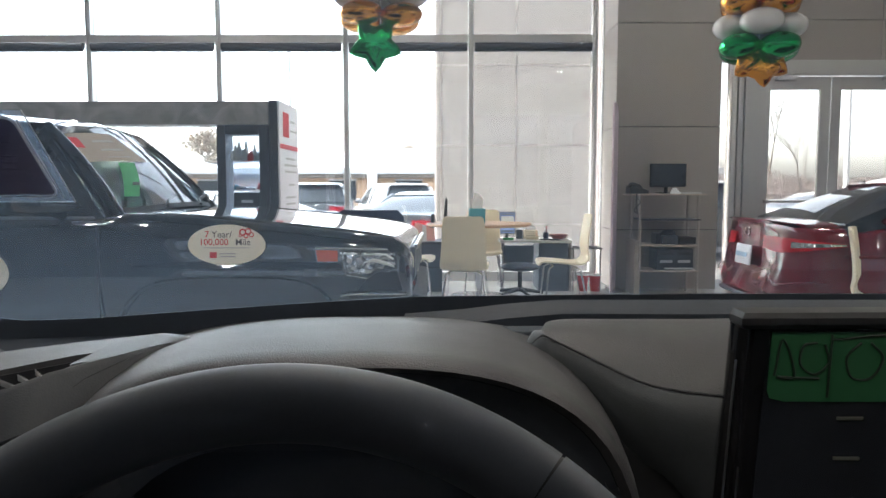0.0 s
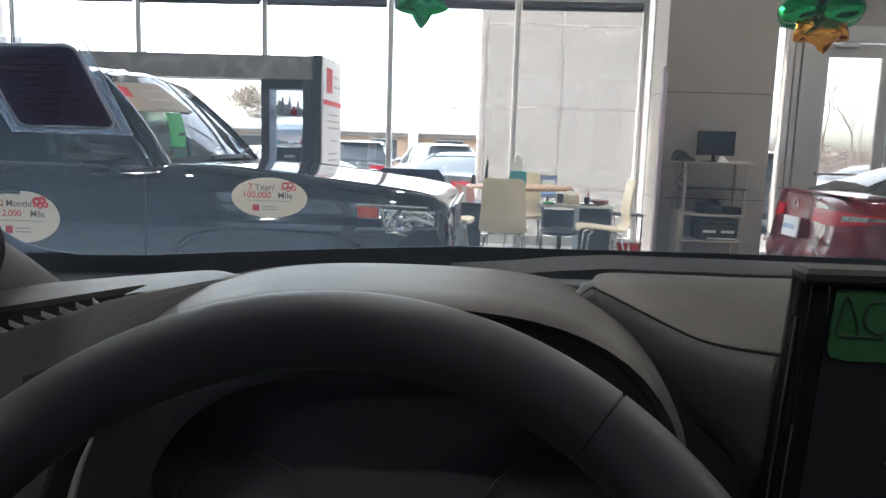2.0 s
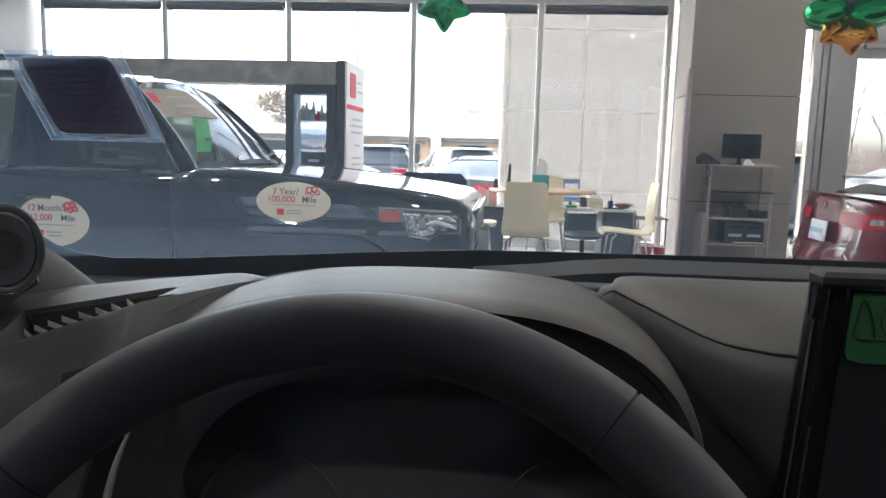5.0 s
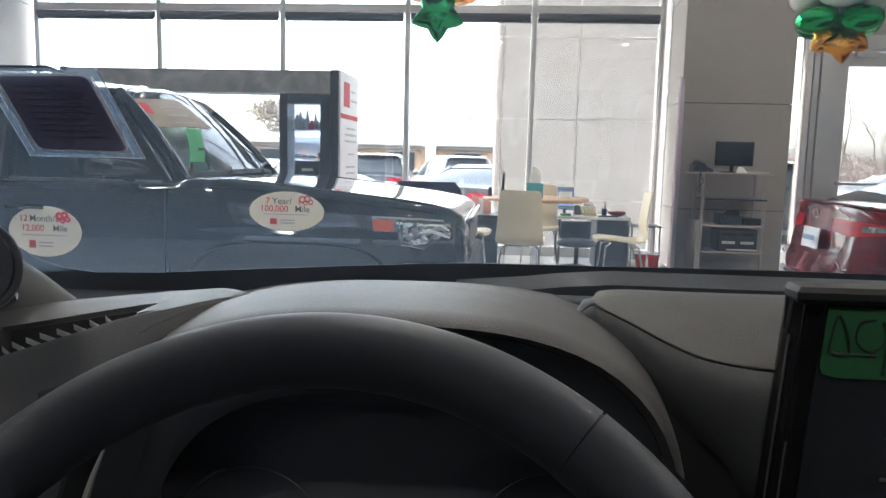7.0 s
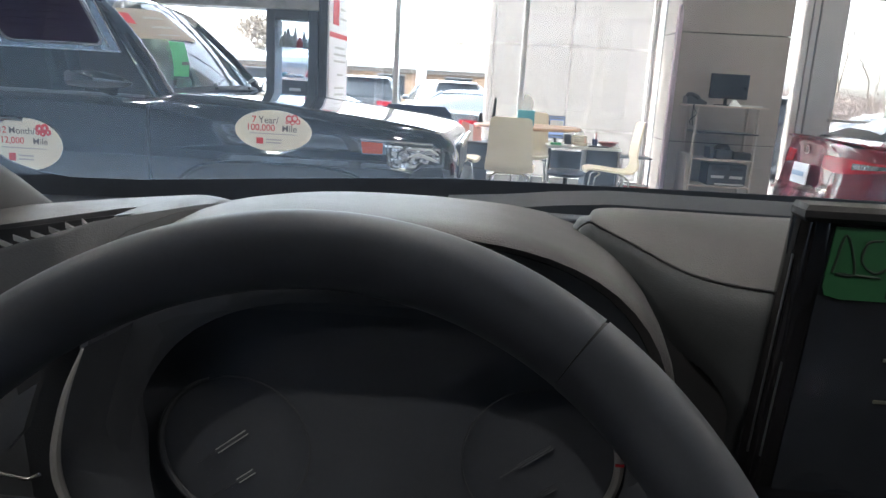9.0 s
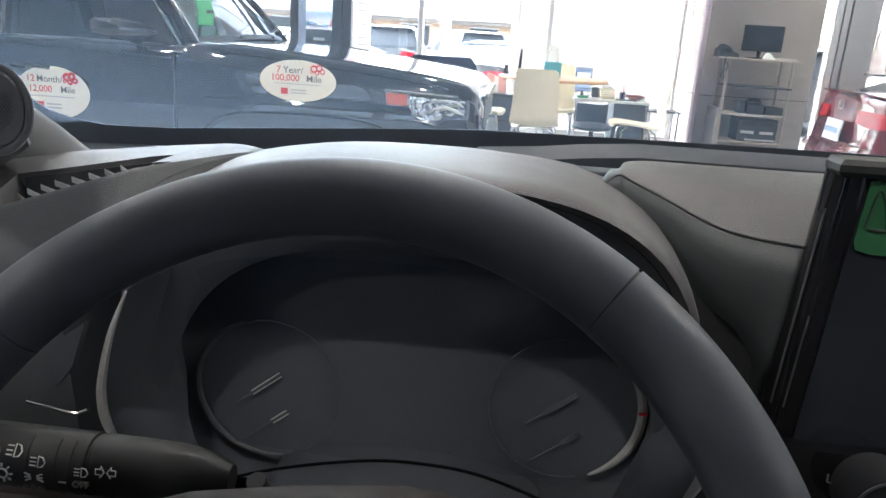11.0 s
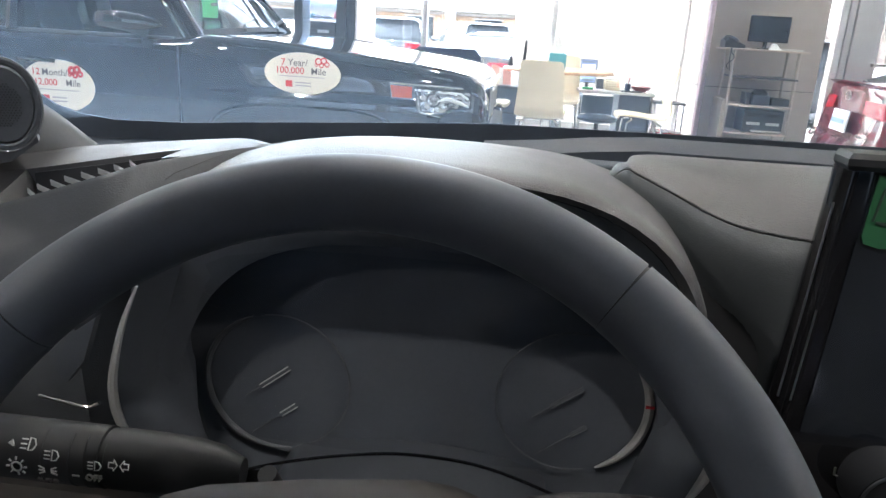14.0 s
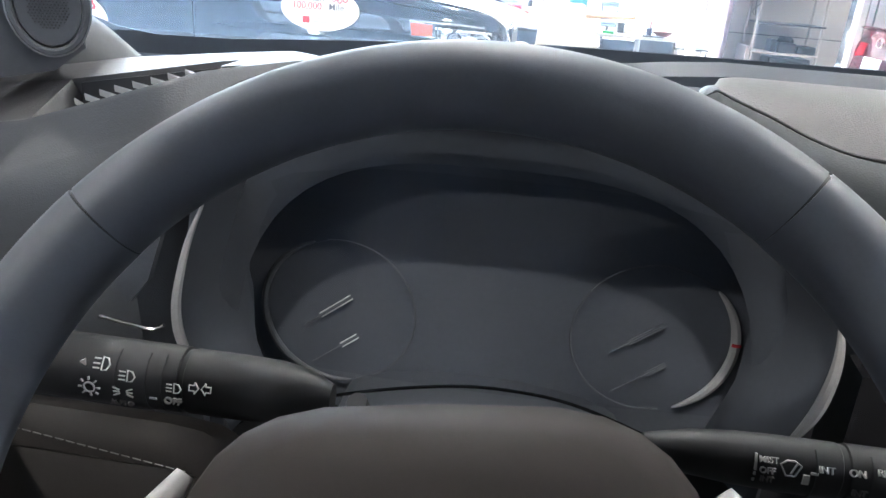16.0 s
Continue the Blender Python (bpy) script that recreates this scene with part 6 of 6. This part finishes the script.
part("column_shroud", loft([[(HX + .10 * math.cos(a) , y, .86 + r * math.sin(a)) for a in [math.pi * k / 12 for k in range(13)]] for y, r in ((.30, .012), (.36, .018), (.43, .024), (.50, .024))], None, False), "dark_plastic", cl2)
knee = []
for x, z in ((-.60, .893), (-.45, .893), (-.30, .893), (-.225, .8925), (-.205, .890), (-.195, .885), (-.189, .877), (-.187, .868)):
    knee.append([(x, .41, z - .012), (x, .392, z - .002), (x, .385, z), (x, .378, z - .004), (x, .372, z - .014), (x, .370, z - .020), (x, .3715, z - .022), (x, .366, z - .03), (x, .35, z - .07), (x, .35, z - .25)])
part("kick_panel", loft(knee, None, False), "knee_vinyl", cl2, "stitched knee pad")
for k in range(18):
    x = -.330 + k * .0068
    part("stitch", tube([(x, .3695, .8855 - (x + .31) * .135), (x + .005, .3695, .8848 - (x + .31) * .135)], .0004, sides=4), "stitch", cl2)
part("mirror_switch", plate([(-.222, .385, 1.014), (-.236, .385, 1.004), (-.252, .385, .98), (-.244, .385, .97), (-.232, .385, .985)], .006, (0, 1, 0)), "dark_plastic", cl2)
part("chrome_line", tube([(-.262, .384, .960), (-.235, .384, .9555), (-.230, .384, .9555), (-.224, .384, .959)], .0011, sides=6), "chrome", cl2)

# steering wheel
TILT, TURN, RW, RT, SEAM = 34.4, 7.6, .1687, .0160, 44.8
sw = thing("steering_wheel", (-.0454, .2105, .980), "black leather steering wheel", "steering wheel")
WM = Matrix.Translation((-.0454, .2105, .980)) @ pose(0, 0, 0, 90 - TILT) @ pose(0, 0, 0, 0, 0, TURN)
def wp(a, r=RW, up=0.0):
    """A place on the wheel: degrees clockwise from its top, radius, height towards the driver."""
    return WM @ Vector((r * math.sin(radians(a)), r * math.cos(radians(a)), up))
def rim_arc(a0, a1, n, rad):
    return tube([wp(a0 + (a1 - a0) * k / n) for k in range(n + 1)], rad, sides=20)
part("rim", rim_arc(-SEAM + .15, SEAM - .15, 48, RT), "wheel_leather", sw, "smooth upper rim")
for sg in (-1, 1):
    part("rim_grip", rim_arc(sg * (SEAM + .15), sg * 178, 60, RT + .0002), "wheel_leather", sw, "leather grip")
    part("rim_seam", rim_arc(sg * (SEAM - .25), sg * (SEAM + .25), 2, RT - .0008), "matte_black", sw)
hubm = bmesh.new()
rows = []
for s, up in ((1.0, -.02), (1.0, .012), (.95, .024), (.85, .031), (.6, .037), (.3, .040)):
    row = []
    for k in range(28):
        a = k * math.tau / 28
        cx, cy = math.cos(a), math.sin(a)
        px = .086 * math.copysign(abs(cx) ** .5, cx) * (1.0 - .10 * cy)
        py = .066 * math.copysign(abs(cy) ** .6, cy) - .010
        row.append(WM @ Vector((px * s, py * s, up - .006)))
    rows.append(row)
part("airbag_cover", loft(rows, hubm), "hub_leather", sw)
for a in (-92, 92, 180):
    d = (wp(a) - wp(a, 0)).normalized()
    n = WM.to_3x3() @ Vector((0, 0, 1))
    t = d.cross(n)
    part("spoke", loft([[wp(a, r) + t * w * q + n * (h * e) for q, e in ((-1, -1), (1, -1), (1, 1), (.6, 1.4), (-.6, 1.4), (-1, 1))] for r, w, h in ((.06, .030, .010), (.10, .024, .009), (.14, .020, .008), (.176, .026, .009))]), "dark_plastic", sw)
for sg in (-1, 1):
    pts = [WM @ Vector((sg * x + (.006 if sg < 0 else 0), y + (.005 if sg < 0 else 0), up)) for x, y, up in ((.084, .030, .012), (.091, .018, .016), (.096, .002, .016), (.097, -.02, .014))]
    part("spoke_trim", tube(pts, [.003, .0062, .0062, .004], sides=10), "satin", sw, "satin chrome insert")

def stalk(name, label, x0, x1, root, cz, r0, tip):
    s = thing(name, ((x0 + x1) / 2, .30, .97), label, "control stalk")
    sg = 1 if x1 > x0 else -1
    ay = .302 + .9 * r0
    part("lever", tube([root, (x0 - sg * .030, ay + .005, cz - .003)], [.005, .005], sides=12), "matte_black", s)
    bm = loft([[(x, ay + r * r0 * math.cos(a) * .9, cz + r * r0 * math.sin(a)) for a in [k * math.tau / 24 for k in range(24)]] for x, r in ((x0 - sg * tip, .45), (x0 - sg * tip * .45, .78), (x0 + sg * .004, .93), (x0 + sg * .020, .97), (x0 + sg * .045, .98), (x0 + sg * .0455, .93), (x0 + sg * .048, .93), (x0 + sg * .0485, 1), (x1 - sg * .004, 1), (x1, .8))])
    part("switch_head", bm, "stalk_black", s)
    return s
SR, SC = .0158, .9715
def FY(z):
    """Depth of the round switch head's surface at a height."""
    return .3016 + .9 * (SR - math.sqrt(max(1e-6, SR ** 2 - (z - SC) ** 2)))
def FACE(x, z):
    slope = math.atan2(FY(z + .003) - FY(z), .003)
    return Matrix.Translation((x, FY(z) - .0002, z)) @ pose(0, 0, 0, 90 - math.degrees(slope))
st = stalk("light_stalk", "black headlamp stalk with white symbols", -.128, -.250, (-.088, .36, .90), SC, SR, .020)
def mark(parent, x, z, w, h, name="symbol_bar"):
    lo, hi = z - h / 2, z + h / 2
    part(name, loft([[(x - w / 2, FY(v) - .0001, v), (x + w / 2, FY(v) - .0001, v), (x + w / 2, FY(v) + .0006, v), (x - w / 2, FY(v) + .0006, v)] for v in (lo, z, hi)]), "icon_dim", parent, smooth=False)
def on_head(points):
    return [(x, FY(z), z) for x, z in points]
def lamp_symbol(parent, x, z, s):
    """A lamp outline with beams."""
    part("symbol", tube(on_head([(x, z - s), (x, z + s), (x + s, z + s * .8), (x + 1.5 * s, z), (x + s, z - s * .8)]), s * .16, sides=5, closed=True), "icon", parent)
    for k in (-1, 0, 1):
        part("symbol", tube(on_head([(x - s * .4, z + k * s * .7), (x - s * 1.6, z + k * s * .7)]), s * .16, sides=5), "icon", parent)
lamp_symbol(st, -.211, .9815, .0025)
lamp_symbol(st, -.1985, .9780, .0024)
lamp_symbol(st, -.1765, .9755, .0022)
part("symbol_arrow", plate([(-.2215, FY(.9815), .9815), (-.2185, FY(.9815), .9835), (-.2185, FY(.9815), .9795)], .0006, (0, -1, 0)), "icon", st)
part("symbol", tube(arc((-.2165, FY(.9705), .9705), .0025, 0, 345, 15), .0005, sides=5, closed=True), "icon", st)
for k in range(8):
    a = k * math.tau / 8
    part("symbol", tube(on_head([(-.2165 + .0036 * math.cos(a), .9705 + .0036 * math.sin(a)), (-.2165 + .0052 * math.cos(a), .9705 + .0052 * math.sin(a))]), .0005, sides=4), "icon", st)
for sg in (-1, 1):
    for k in (-1, 0, 1):
        part("symbol", tube(on_head([(-.2005 + sg * .0016, .9702 + k * .0009), (-.2005 + sg * .0046, .9702 + k * .0022)]), .0004, sides=4), "icon", st)
    part("symbol", tube(on_head([(-.1645 + sg * dx, .9768 + dz) for dx, dz in ((.0007, 0), (.0026, .0025), (.0026, .0012), (.0050, .0012), (.0050, -.0012), (.0026, -.0012), (.0026, -.0025))]), .0004, sides=4, closed=True), "icon", st)
words("lettering", "OFF", .0048, FACE(-.1770, .9690), "pale_print", st)
words("lettering", "AUTO", .0042, FACE(-.2025, .9630), "grey_print", st)
mark(st, -.1865, .9690, .0035, .0008)
for x in (-.2045, -.1905, -.183):
    part("switch_groove", tube([(x, .302 + .9 * SR * (1 - math.cos(a)), SC + SR * math.sin(a)) for a in [radians(-60 + 10 * k) for k in range(14)]], .0004, sides=4), "matte_black", st)
SR, SC = .0125, .972
wst = stalk("wiper_stalk", "black wiper stalk with white lettering", .064, .150, (.030, .36, .895), SC, SR, .034)
words("lettering", "MIST", .0037, FACE(.0790, .9795), "icon_dim", wst)
words("lettering", "OFF", .0037, FACE(.0788, .9755), "icon_dim", wst)
words("lettering", "INT", .0034, FACE(.0792, .9716), "grey_print", wst)
words("lettering", "INT", .0040, FACE(.1020, .9785), "icon_dim", wst)
words("lettering", "ON", .0042, FACE(.1142, .9788), "icon_dim", wst)
words("lettering", "REAR", .0040, FACE(.1265, .9800), "icon_dim", wst)
words("lettering", "INT", .0038, FACE(.1160, .9708), "grey_print", wst)
mark(wst, .0740, .9780, .0010, .006)
for z in (.9735, .9705):
    mark(wst, .0740, z, .0009, .0012)
mark(wst, .0975, .9765, .0030, .0008)
part("symbol", tube(on_head([(.0880 + dx, .9775 + dz) for dx, dz in ((-.0018, -.0030), (-.0042, .0012), (-.0015, .0026), (.0015, .0026), (.0042, .0012), (.0018, -.0030))]), .00045, sides=4, closed=True), "icon_dim", wst)
part("symbol", tube(on_head([(.0880, .9752), (.0905, .9795)]), .0004, sides=4), "icon_dim", wst)
mark(wst, .0945, .9735, .0026, .0042)
for x in (.0985, .1205):
    part("switch_groove", tube([(x, .302 + .9 * SR * (1 - math.cos(a)), SC + SR * math.sin(a)) for a in [radians(-60 + 10 * k) for k in range(14)]], .0004, sides=4), "matte_black", wst)

# centre screen
ts = thing("touchscreen", (.36, .47, .98), "tall glossy black centre touchscreen, switched off", "touchscreen")
def lean(x, z, y=.46):
    return (x - (1.125 - z) * .115, y - (1.10 - z) * .12, z)
def screen_ring(z):
    """A level cut through the screen: rounded edge, flat front."""
    ring, r = [], .0125
    for k in range(9):
        a = radians(90 + 22.5 * k)
        ring.append(lean(.202 + r + r * math.cos(a), z, .457 + r + r * math.sin(a)))
    return ring + [lean(.225, z, .457), lean(.47, z, .457), lean(.48, z, .463), lean(.48, z, .482)]
part("housing", loft([screen_ring(z) for z in (.955, .99, 1.03, 1.08, 1.112, 1.122)]), "gloss_black", ts)
part("top_cap", loft([[(.200 + a, .452 + b, 1.1205 + h), (.200 + a, .452 + b + .020, 1.1205 + h), (.49, .452 + b + .020, 1.122 + h), (.49, .452 + b, 1.122 + h)] for a, b, h in ((.003, .003, 0), (0, 0, .003), (0, 0, .007), (.003, .003, .010))]), "stalk_black", ts)
# metal lines stand in for highlight streaks on the rounded screen edge
part("edge_streak", tube([lean(.2035, 1.100, .4610), lean(.2035, .978, .4610)], .0007, sides=6), "ring", ts)
part("edge_streak", tube([lean(.2095, 1.036, .4565), lean(.2095, .978, .4565)], .0006, sides=6), "ring", ts)
part("glass_panel", plate([lean(.220, .958, .4555), lean(.468, .958, .4555), lean(.468, 1.118, .4555), lean(.220, 1.118, .4555)], .001, (0, 1, 0)), "screen", ts)
for z in (1.089, 1.066, 1.042, 1.017):
    part("button_bar", plate([lean(.266, z - .0009, .4545), lean(.282, z - .0009, .4545), lean(.282, z + .0009, .4545), lean(.266, z + .0009, .4545)], .001, (0, 1, 0)), "button_mark", ts)
kn = part("knob", disc((.245, .415, .938), .022, .03, "Y"), "deep_black", ts)
part("knob_ring", tube(arc((.245, .399, .938), .021, 0, 350, 35), .0010, sides=8, closed=True), "ring", kn)
part("console_panel", loft([[(.172, .452, .960), (.5, .452, .960)], [(.172, .430, .957), (.5, .430, .957)], [(.17, .424, .90), (.5, .424, .90)], [(.17, .415, .6), (.5, .415, .6)]], None, False), "gloss_black", ts)
part("heater_mark", tube([(.2205, .4265, .944), (.2205, .4262, .939), (.2245, .4262, .938), (.2255, .4265, .944)], .0007, sides=5), "button_mark", ts, "pale seat heater symbol")
# reflection of a green paper, modelled as a flat sheet on the glass
gc = thing("green_reflection", (.27, .4545, 1.09), "green reflection with dark handwritten strokes, built as a card on the screen", "card")
gp = [lean(x, z, .4538) for x, z in ((.2215, 1.083), (.2235, 1.0785), (.232, 1.0765), (.45, 1.0765), (.45, 1.1185), (.2215, 1.1185))]
part("card", plate(gp, .0012, (0, 1, 0)), "green", gc, smooth=False)
def stroke(*pts):
    part("mirrored_stroke", tube([lean(x, z + .005, .4534) for x, z in (spline(pts, 6) if len(pts) > 2 else pts)], .0008, sides=6), "ink", gc)
stroke((.2245, 1.087), (.228, 1.109), (.237, 1.087), (.2265, 1.0865), (.252, 1.0855))
stroke((.249, 1.107), (.241, 1.105), (.240, 1.094), (.249, 1.088), (.257, 1.095), (.254, 1.106))
stroke((.258, 1.112), (.258, 1.074)); stroke((.258, 1.109), (.30, 1.110), (.305, 1.085))
stroke((.276, 1.107), (.268, 1.098), (.272, 1.086), (.284, 1.086), (.290, 1.098), (.282, 1.107))
stroke((.305, 1.108), (.318, 1.108), (.324, 1.09)); stroke((.335, 1.108), (.330, 1.088), (.35, 1.088))

# windshield, tag and pillar
wsx = thing("windshield", (.33, .5, 1.1), "large raked car windshield with a dotted black border", "windshield")
def shield(x, s, out=0.0):
    """A place on the windshield: across in metres, up from 0 to 1."""
    u = (x - .33) / .80
    b, t = Vector((x, .775 - .11 * u * u, 1.083 + .012 * u * u)), Vector((.33 + (x - .33) * .80, .05 - .05 * u * u, 1.555 - .01 * u * u))
    return b.lerp(t, s) + Vector((0, -.45, -.9)) * out
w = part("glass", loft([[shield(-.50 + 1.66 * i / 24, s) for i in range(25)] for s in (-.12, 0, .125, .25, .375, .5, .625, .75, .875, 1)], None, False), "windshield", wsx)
w.visible_shadow = False
base = [(-.60, .56, 1.19), (-.53, .64, 1.14), (-.473, .70, 1.108), (-.445, .70, 1.092), (-.419, .70, 1.0845), (-.385, .703, 1.080), (-.32, .71, 1.081), (-.252, .718, 1.085), (-.13, .73, 1.092), (-.018, .738, 1.098), (.3, .74, 1.101), (1.1, .70, 1.105)]
part("border", loft([[(x, y - .001, z - .0), (x, y + .002, z), (x, y + .002, z - .05), (x, y - .001, z - .05)] for x, y, z in base]), "dash_strip", wsx, "black ceramic border")
dots = bmesh.new()
for k in range(420):
    x = -.42 + k * .0034
    bz = float(np.interp(x, [b[0] for b in base], [b[2] for b in base]))
    by = float(np.interp(x, [b[0] for b in base], [b[1] for b in base]))
    bmesh.ops.create_icosphere(dots, subdivisions=1, radius=.0005, matrix=Matrix.Translation((x, by, bz + .0004)))
tagged(part("border_dots", dots, "matte_black", wsx), kind="stuff")

tg = thing("window_tag", (-.27, .49, 1.22), "dark sheet in a clear plastic sleeve on the windshield", "tag")
C4 = [Vector((-.311, .470, 1.2496)), Vector((-.249, .470, 1.2505)), Vector((-.257, .534, 1.203)), Vector((-.326, .534, 1.203))]
def on_tag(u, v):
    return C4[0].lerp(C4[1], u).lerp(C4[3].lerp(C4[2], u), v)
def rounded(u0, v0, u1, v1, r):
    out = []
    for cu, cv, a in ((u1 - r, v0 + r, -90), (u1 - r, v1 - r, 0), (u0 + r, v1 - r, 90), (u0 + r, v0 + r, 180)):
        out += [on_tag(cu + r * math.cos(radians(a + 15 * k)), cv + r * math.sin(radians(a + 15 * k))) for k in range(7)]
    return out
nrm = (C4[1] - C4[0]).cross(C4[3] - C4[0]).normalized()
if nrm.y > 0:
    nrm = -nrm
part("sheet", plate(rounded(.0, .0, 1.0, 1.0, .09), .001, nrm), "tag_sheet", tg, "dark printed sheet", smooth=False)
sl = part("sleeve", plate([p + nrm * .0018 for p in rounded(-.14, -.10, 1.16, 1.10, .04)], .0008, nrm), "sleeve", tg, "clear plastic sleeve", smooth=False)
sl.visible_shadow = False
for a, b in (((-.14, -.10), (-.14, 1.10)), ((-.14, 1.10), (1.16, 1.10)), ((1.16, 1.10), (1.16, -.10)), ((-.07, .0), (-.07, 1.03)), ((1.06, .0), (1.06, 1.04))):
    part("sleeve_edge", tube([on_tag(*a) + nrm * .002, on_tag(*b) + nrm * .002], .00042, sides=5), "sleeve_edge", tg)
for k in range(9):
    part("text_bar", plate([on_tag(u, .12 + .085 * k + d) + nrm * .0013 for u, d in ((.1, 0), (.88, 0), (.88, .012), (.1, .012))], .0003, nrm), "tag_text", tg, smooth=False)
part("sheet_edge", tube([p + nrm * .0016 for p in rounded(-.02, -.02, 1.02, 1.02, .10)], .0010, sides=6, closed=True), "sleeve_edge", tg, "pale rim of the sleeve pocket")

pl = thing("pillar_trim", (-.45, .4, 1.1), "grey plastic windshield pillar trim with a tweeter", "pillar trim")
part("pillar_cover", loft([[Vector(c) + Vector((r * math.cos(a), r * .5 * math.sin(a), r * .6 * math.sin(a))) for a in [k * math.tau / 16 for k in range(16)]] for c, r in (((-.362, .60, 1.03), .05), ((-.398, .585, 1.075), .042), ((-.440, .565, 1.115), .04), ((-.505, .46, 1.20), .045), ((-.56, .27, 1.37), .045), ((-.50, .02, 1.54), .05))]), "pillar_plastic", pl)
part("sail_panel", plate([(-.375, .535, 1.068), (-.340, .520, 1.088), (-.345, .505, 1.135), (-.40, .47, 1.19), (-.47, .40, 1.19), (-.46, .40, 1.055)], .02, (-.5, .8, 0)), "dark_plastic", pl)
tw = Matrix.Translation((-.348, .497, 1.117)) @ pose(0, 0, 0, 90, 0, 28)
part("tweeter_ring", tube([tw @ Vector((.0225 * math.cos(a), .030 * math.sin(a), .002)) for a in [k * math.tau / 40 for k in range(40)]], .0028, sides=8, closed=True), "dark_plastic", pl)
# a thin metal loop paints the highlight along the ring's outer edge
part("tweeter_glint", tube([tw @ Vector((.0248 * math.cos(a), .0325 * math.sin(a), .0035)) for a in [k * math.tau / 40 for k in range(40)]], .0007, sides=6, closed=True), "ring", pl, "highlight line round the tweeter ring")
bm = bmesh.new()
bmesh.ops.create_cone(bm, cap_ends=True, segments=32, radius1=.021, radius2=.019, depth=.008, matrix=tw @ Matrix.Diagonal((1, 1.35, 1, 1)))
gr = part("tweeter_cup", bm, "dark_plastic", pl)
mesh = bmesh.new()
for i in range(-6, 7):
    for j in range(-8, 9):
        px, py = i * .0021 + (j % 2) * .00105, j * .0018
        if (px / .0125) ** 2 + (py / .0155) ** 2 < 1:
            bmesh.ops.create_icosphere(mesh, subdivisions=1, radius=.0006, matrix=tw @ Matrix.Translation((px, py, .0045)))
tagged(part("tweeter_mesh", mesh, "matte_black", gr), kind="stuff")

cb = thing("car_cabin", (.33, -.5, .3), "closed black car cabin round the driver's seat", "car body")
part("roof_lining", loft([[(-.36, y, z - .03), (-.2, y, z), (.33, y, z + .02), (.86, y, z), (1.02, y, z - .03), (1.02, y, z + .05), (.33, y, z + .08), (-.36, y, z + .05)] for y, z in ((.05, 1.56), (-.4, 1.60), (-1.2, 1.60), (-2.0, 1.50))]), "headliner", cb)
for x0, x1 in ((-.60, -.47), (1.13, 1.26)):
    part("door_panel", loft([[(x0, y, .25), (x1, y, .25), (x1, y, .8), (x1, y, 1.03), (x0, y, 1.05)] for y in (.52, .0, -1.0, -2.1)]), "dark_plastic", cb)
    part("door_post", loft([[(x0 + .02, y, 1.03), (x1, y, 1.03), (x1 - (.12 if x0 < 0 else -.0) * 0, y - .02, 1.58), (x0 + .05, y - .02, 1.58)] for y in (-.52, -.66)]), "headliner", cb)
# unseen rear glass and posts, added to dim the light reaching the dash
for sx, x_low, x_top in ((-1, -.53, -.345), (1, 1.19, 1.005)):
    for y0, y1 in ((-.67, -1.28), (-1.36, -2.02)):
        g = part("rear_side_window", plate([(x_low, y0, 1.04), (x_low, y1, 1.04), (x_top, y1, 1.50), (x_top, y0, 1.56)], .006, (-sx, 0, 0)), "privacy", cb, "unseen dark rear glass that limits the cabin light", smooth=False)
    part("rear_post", plate([(x_low, -1.27, 1.03), (x_low, -1.37, 1.03), (x_top, -1.37, 1.56), (x_top, -1.27, 1.57)], .03, (sx, 0, 0)), "headliner", cb, smooth=False)
    part("rear_post", plate([(x_low, -2.0, 1.03), (x_low, -2.16, 1.03), (x_top, -2.05, 1.56), (x_top, -1.95, 1.56)], .03, (sx, 0, 0)), "headliner", cb, smooth=False)
part("rear_window", plate([(-.5, -2.14, 1.04), (1.16, -2.14, 1.04), (.98, -2.0, 1.50), (-.32, -2.0, 1.50)], .006, (0, -1, 0)), "privacy", cb, "unseen dark rear glass that limits the cabin light", smooth=False)
part("rear_bench", loft([[(x, -1.45 - q * .22 - d, .45 + q * .62) for x, d in ((-.45, .05), (-.35, 0), (.33, 0), (1.0, 0), (1.1, .05), (1.1, .18), (-.45, .18))] for q in (0, .3, .8, 1)]), "headliner", cb, "dark rear bench seat")
part("rear_panel", box((-.6, -2.2, .25), (1.26, -2.1, 1.05), .02), "dark_plastic", cb)
part("floor_pan", box((-.6, -2.2, .2), (1.26, .9, .25), .01), "dark_plastic", cb)
part("front_bulkhead", box((-.6, .86, .25), (1.26, .9, 1.04), .01), "dark_plastic", cb)
part("bonnet", loft([[(x, y, z - .10 * ((x - .33) / .85) ** 2) for x in (-.5, -.2, .33, .86, 1.16)] for y, z in ((.92, 1.02), (1.3, .99), (1.7, .90), (1.95, .78), (2.05, .6))], None, False), "black_paint", cb)
for x in (-.05, .75):
    st2 = part("seat", loft([[(x + w * math.cos(a), -.48 - q * .18 + .09 * math.sin(a), .5 + q * .6) for a in [k * math.tau / 16 for k in range(16)]] for q, w in ((0, .24), (.2, .26), (.7, .24), (1, .18))]), "leather", cb, "black padded front seat")
    part("headrest", blob((x, -.68, 1.24), (.13, .055, .09)), "leather", st2)
    part("cushion", blob((x, -.2, .47), (.26, .28, .12)), "leather", st2)
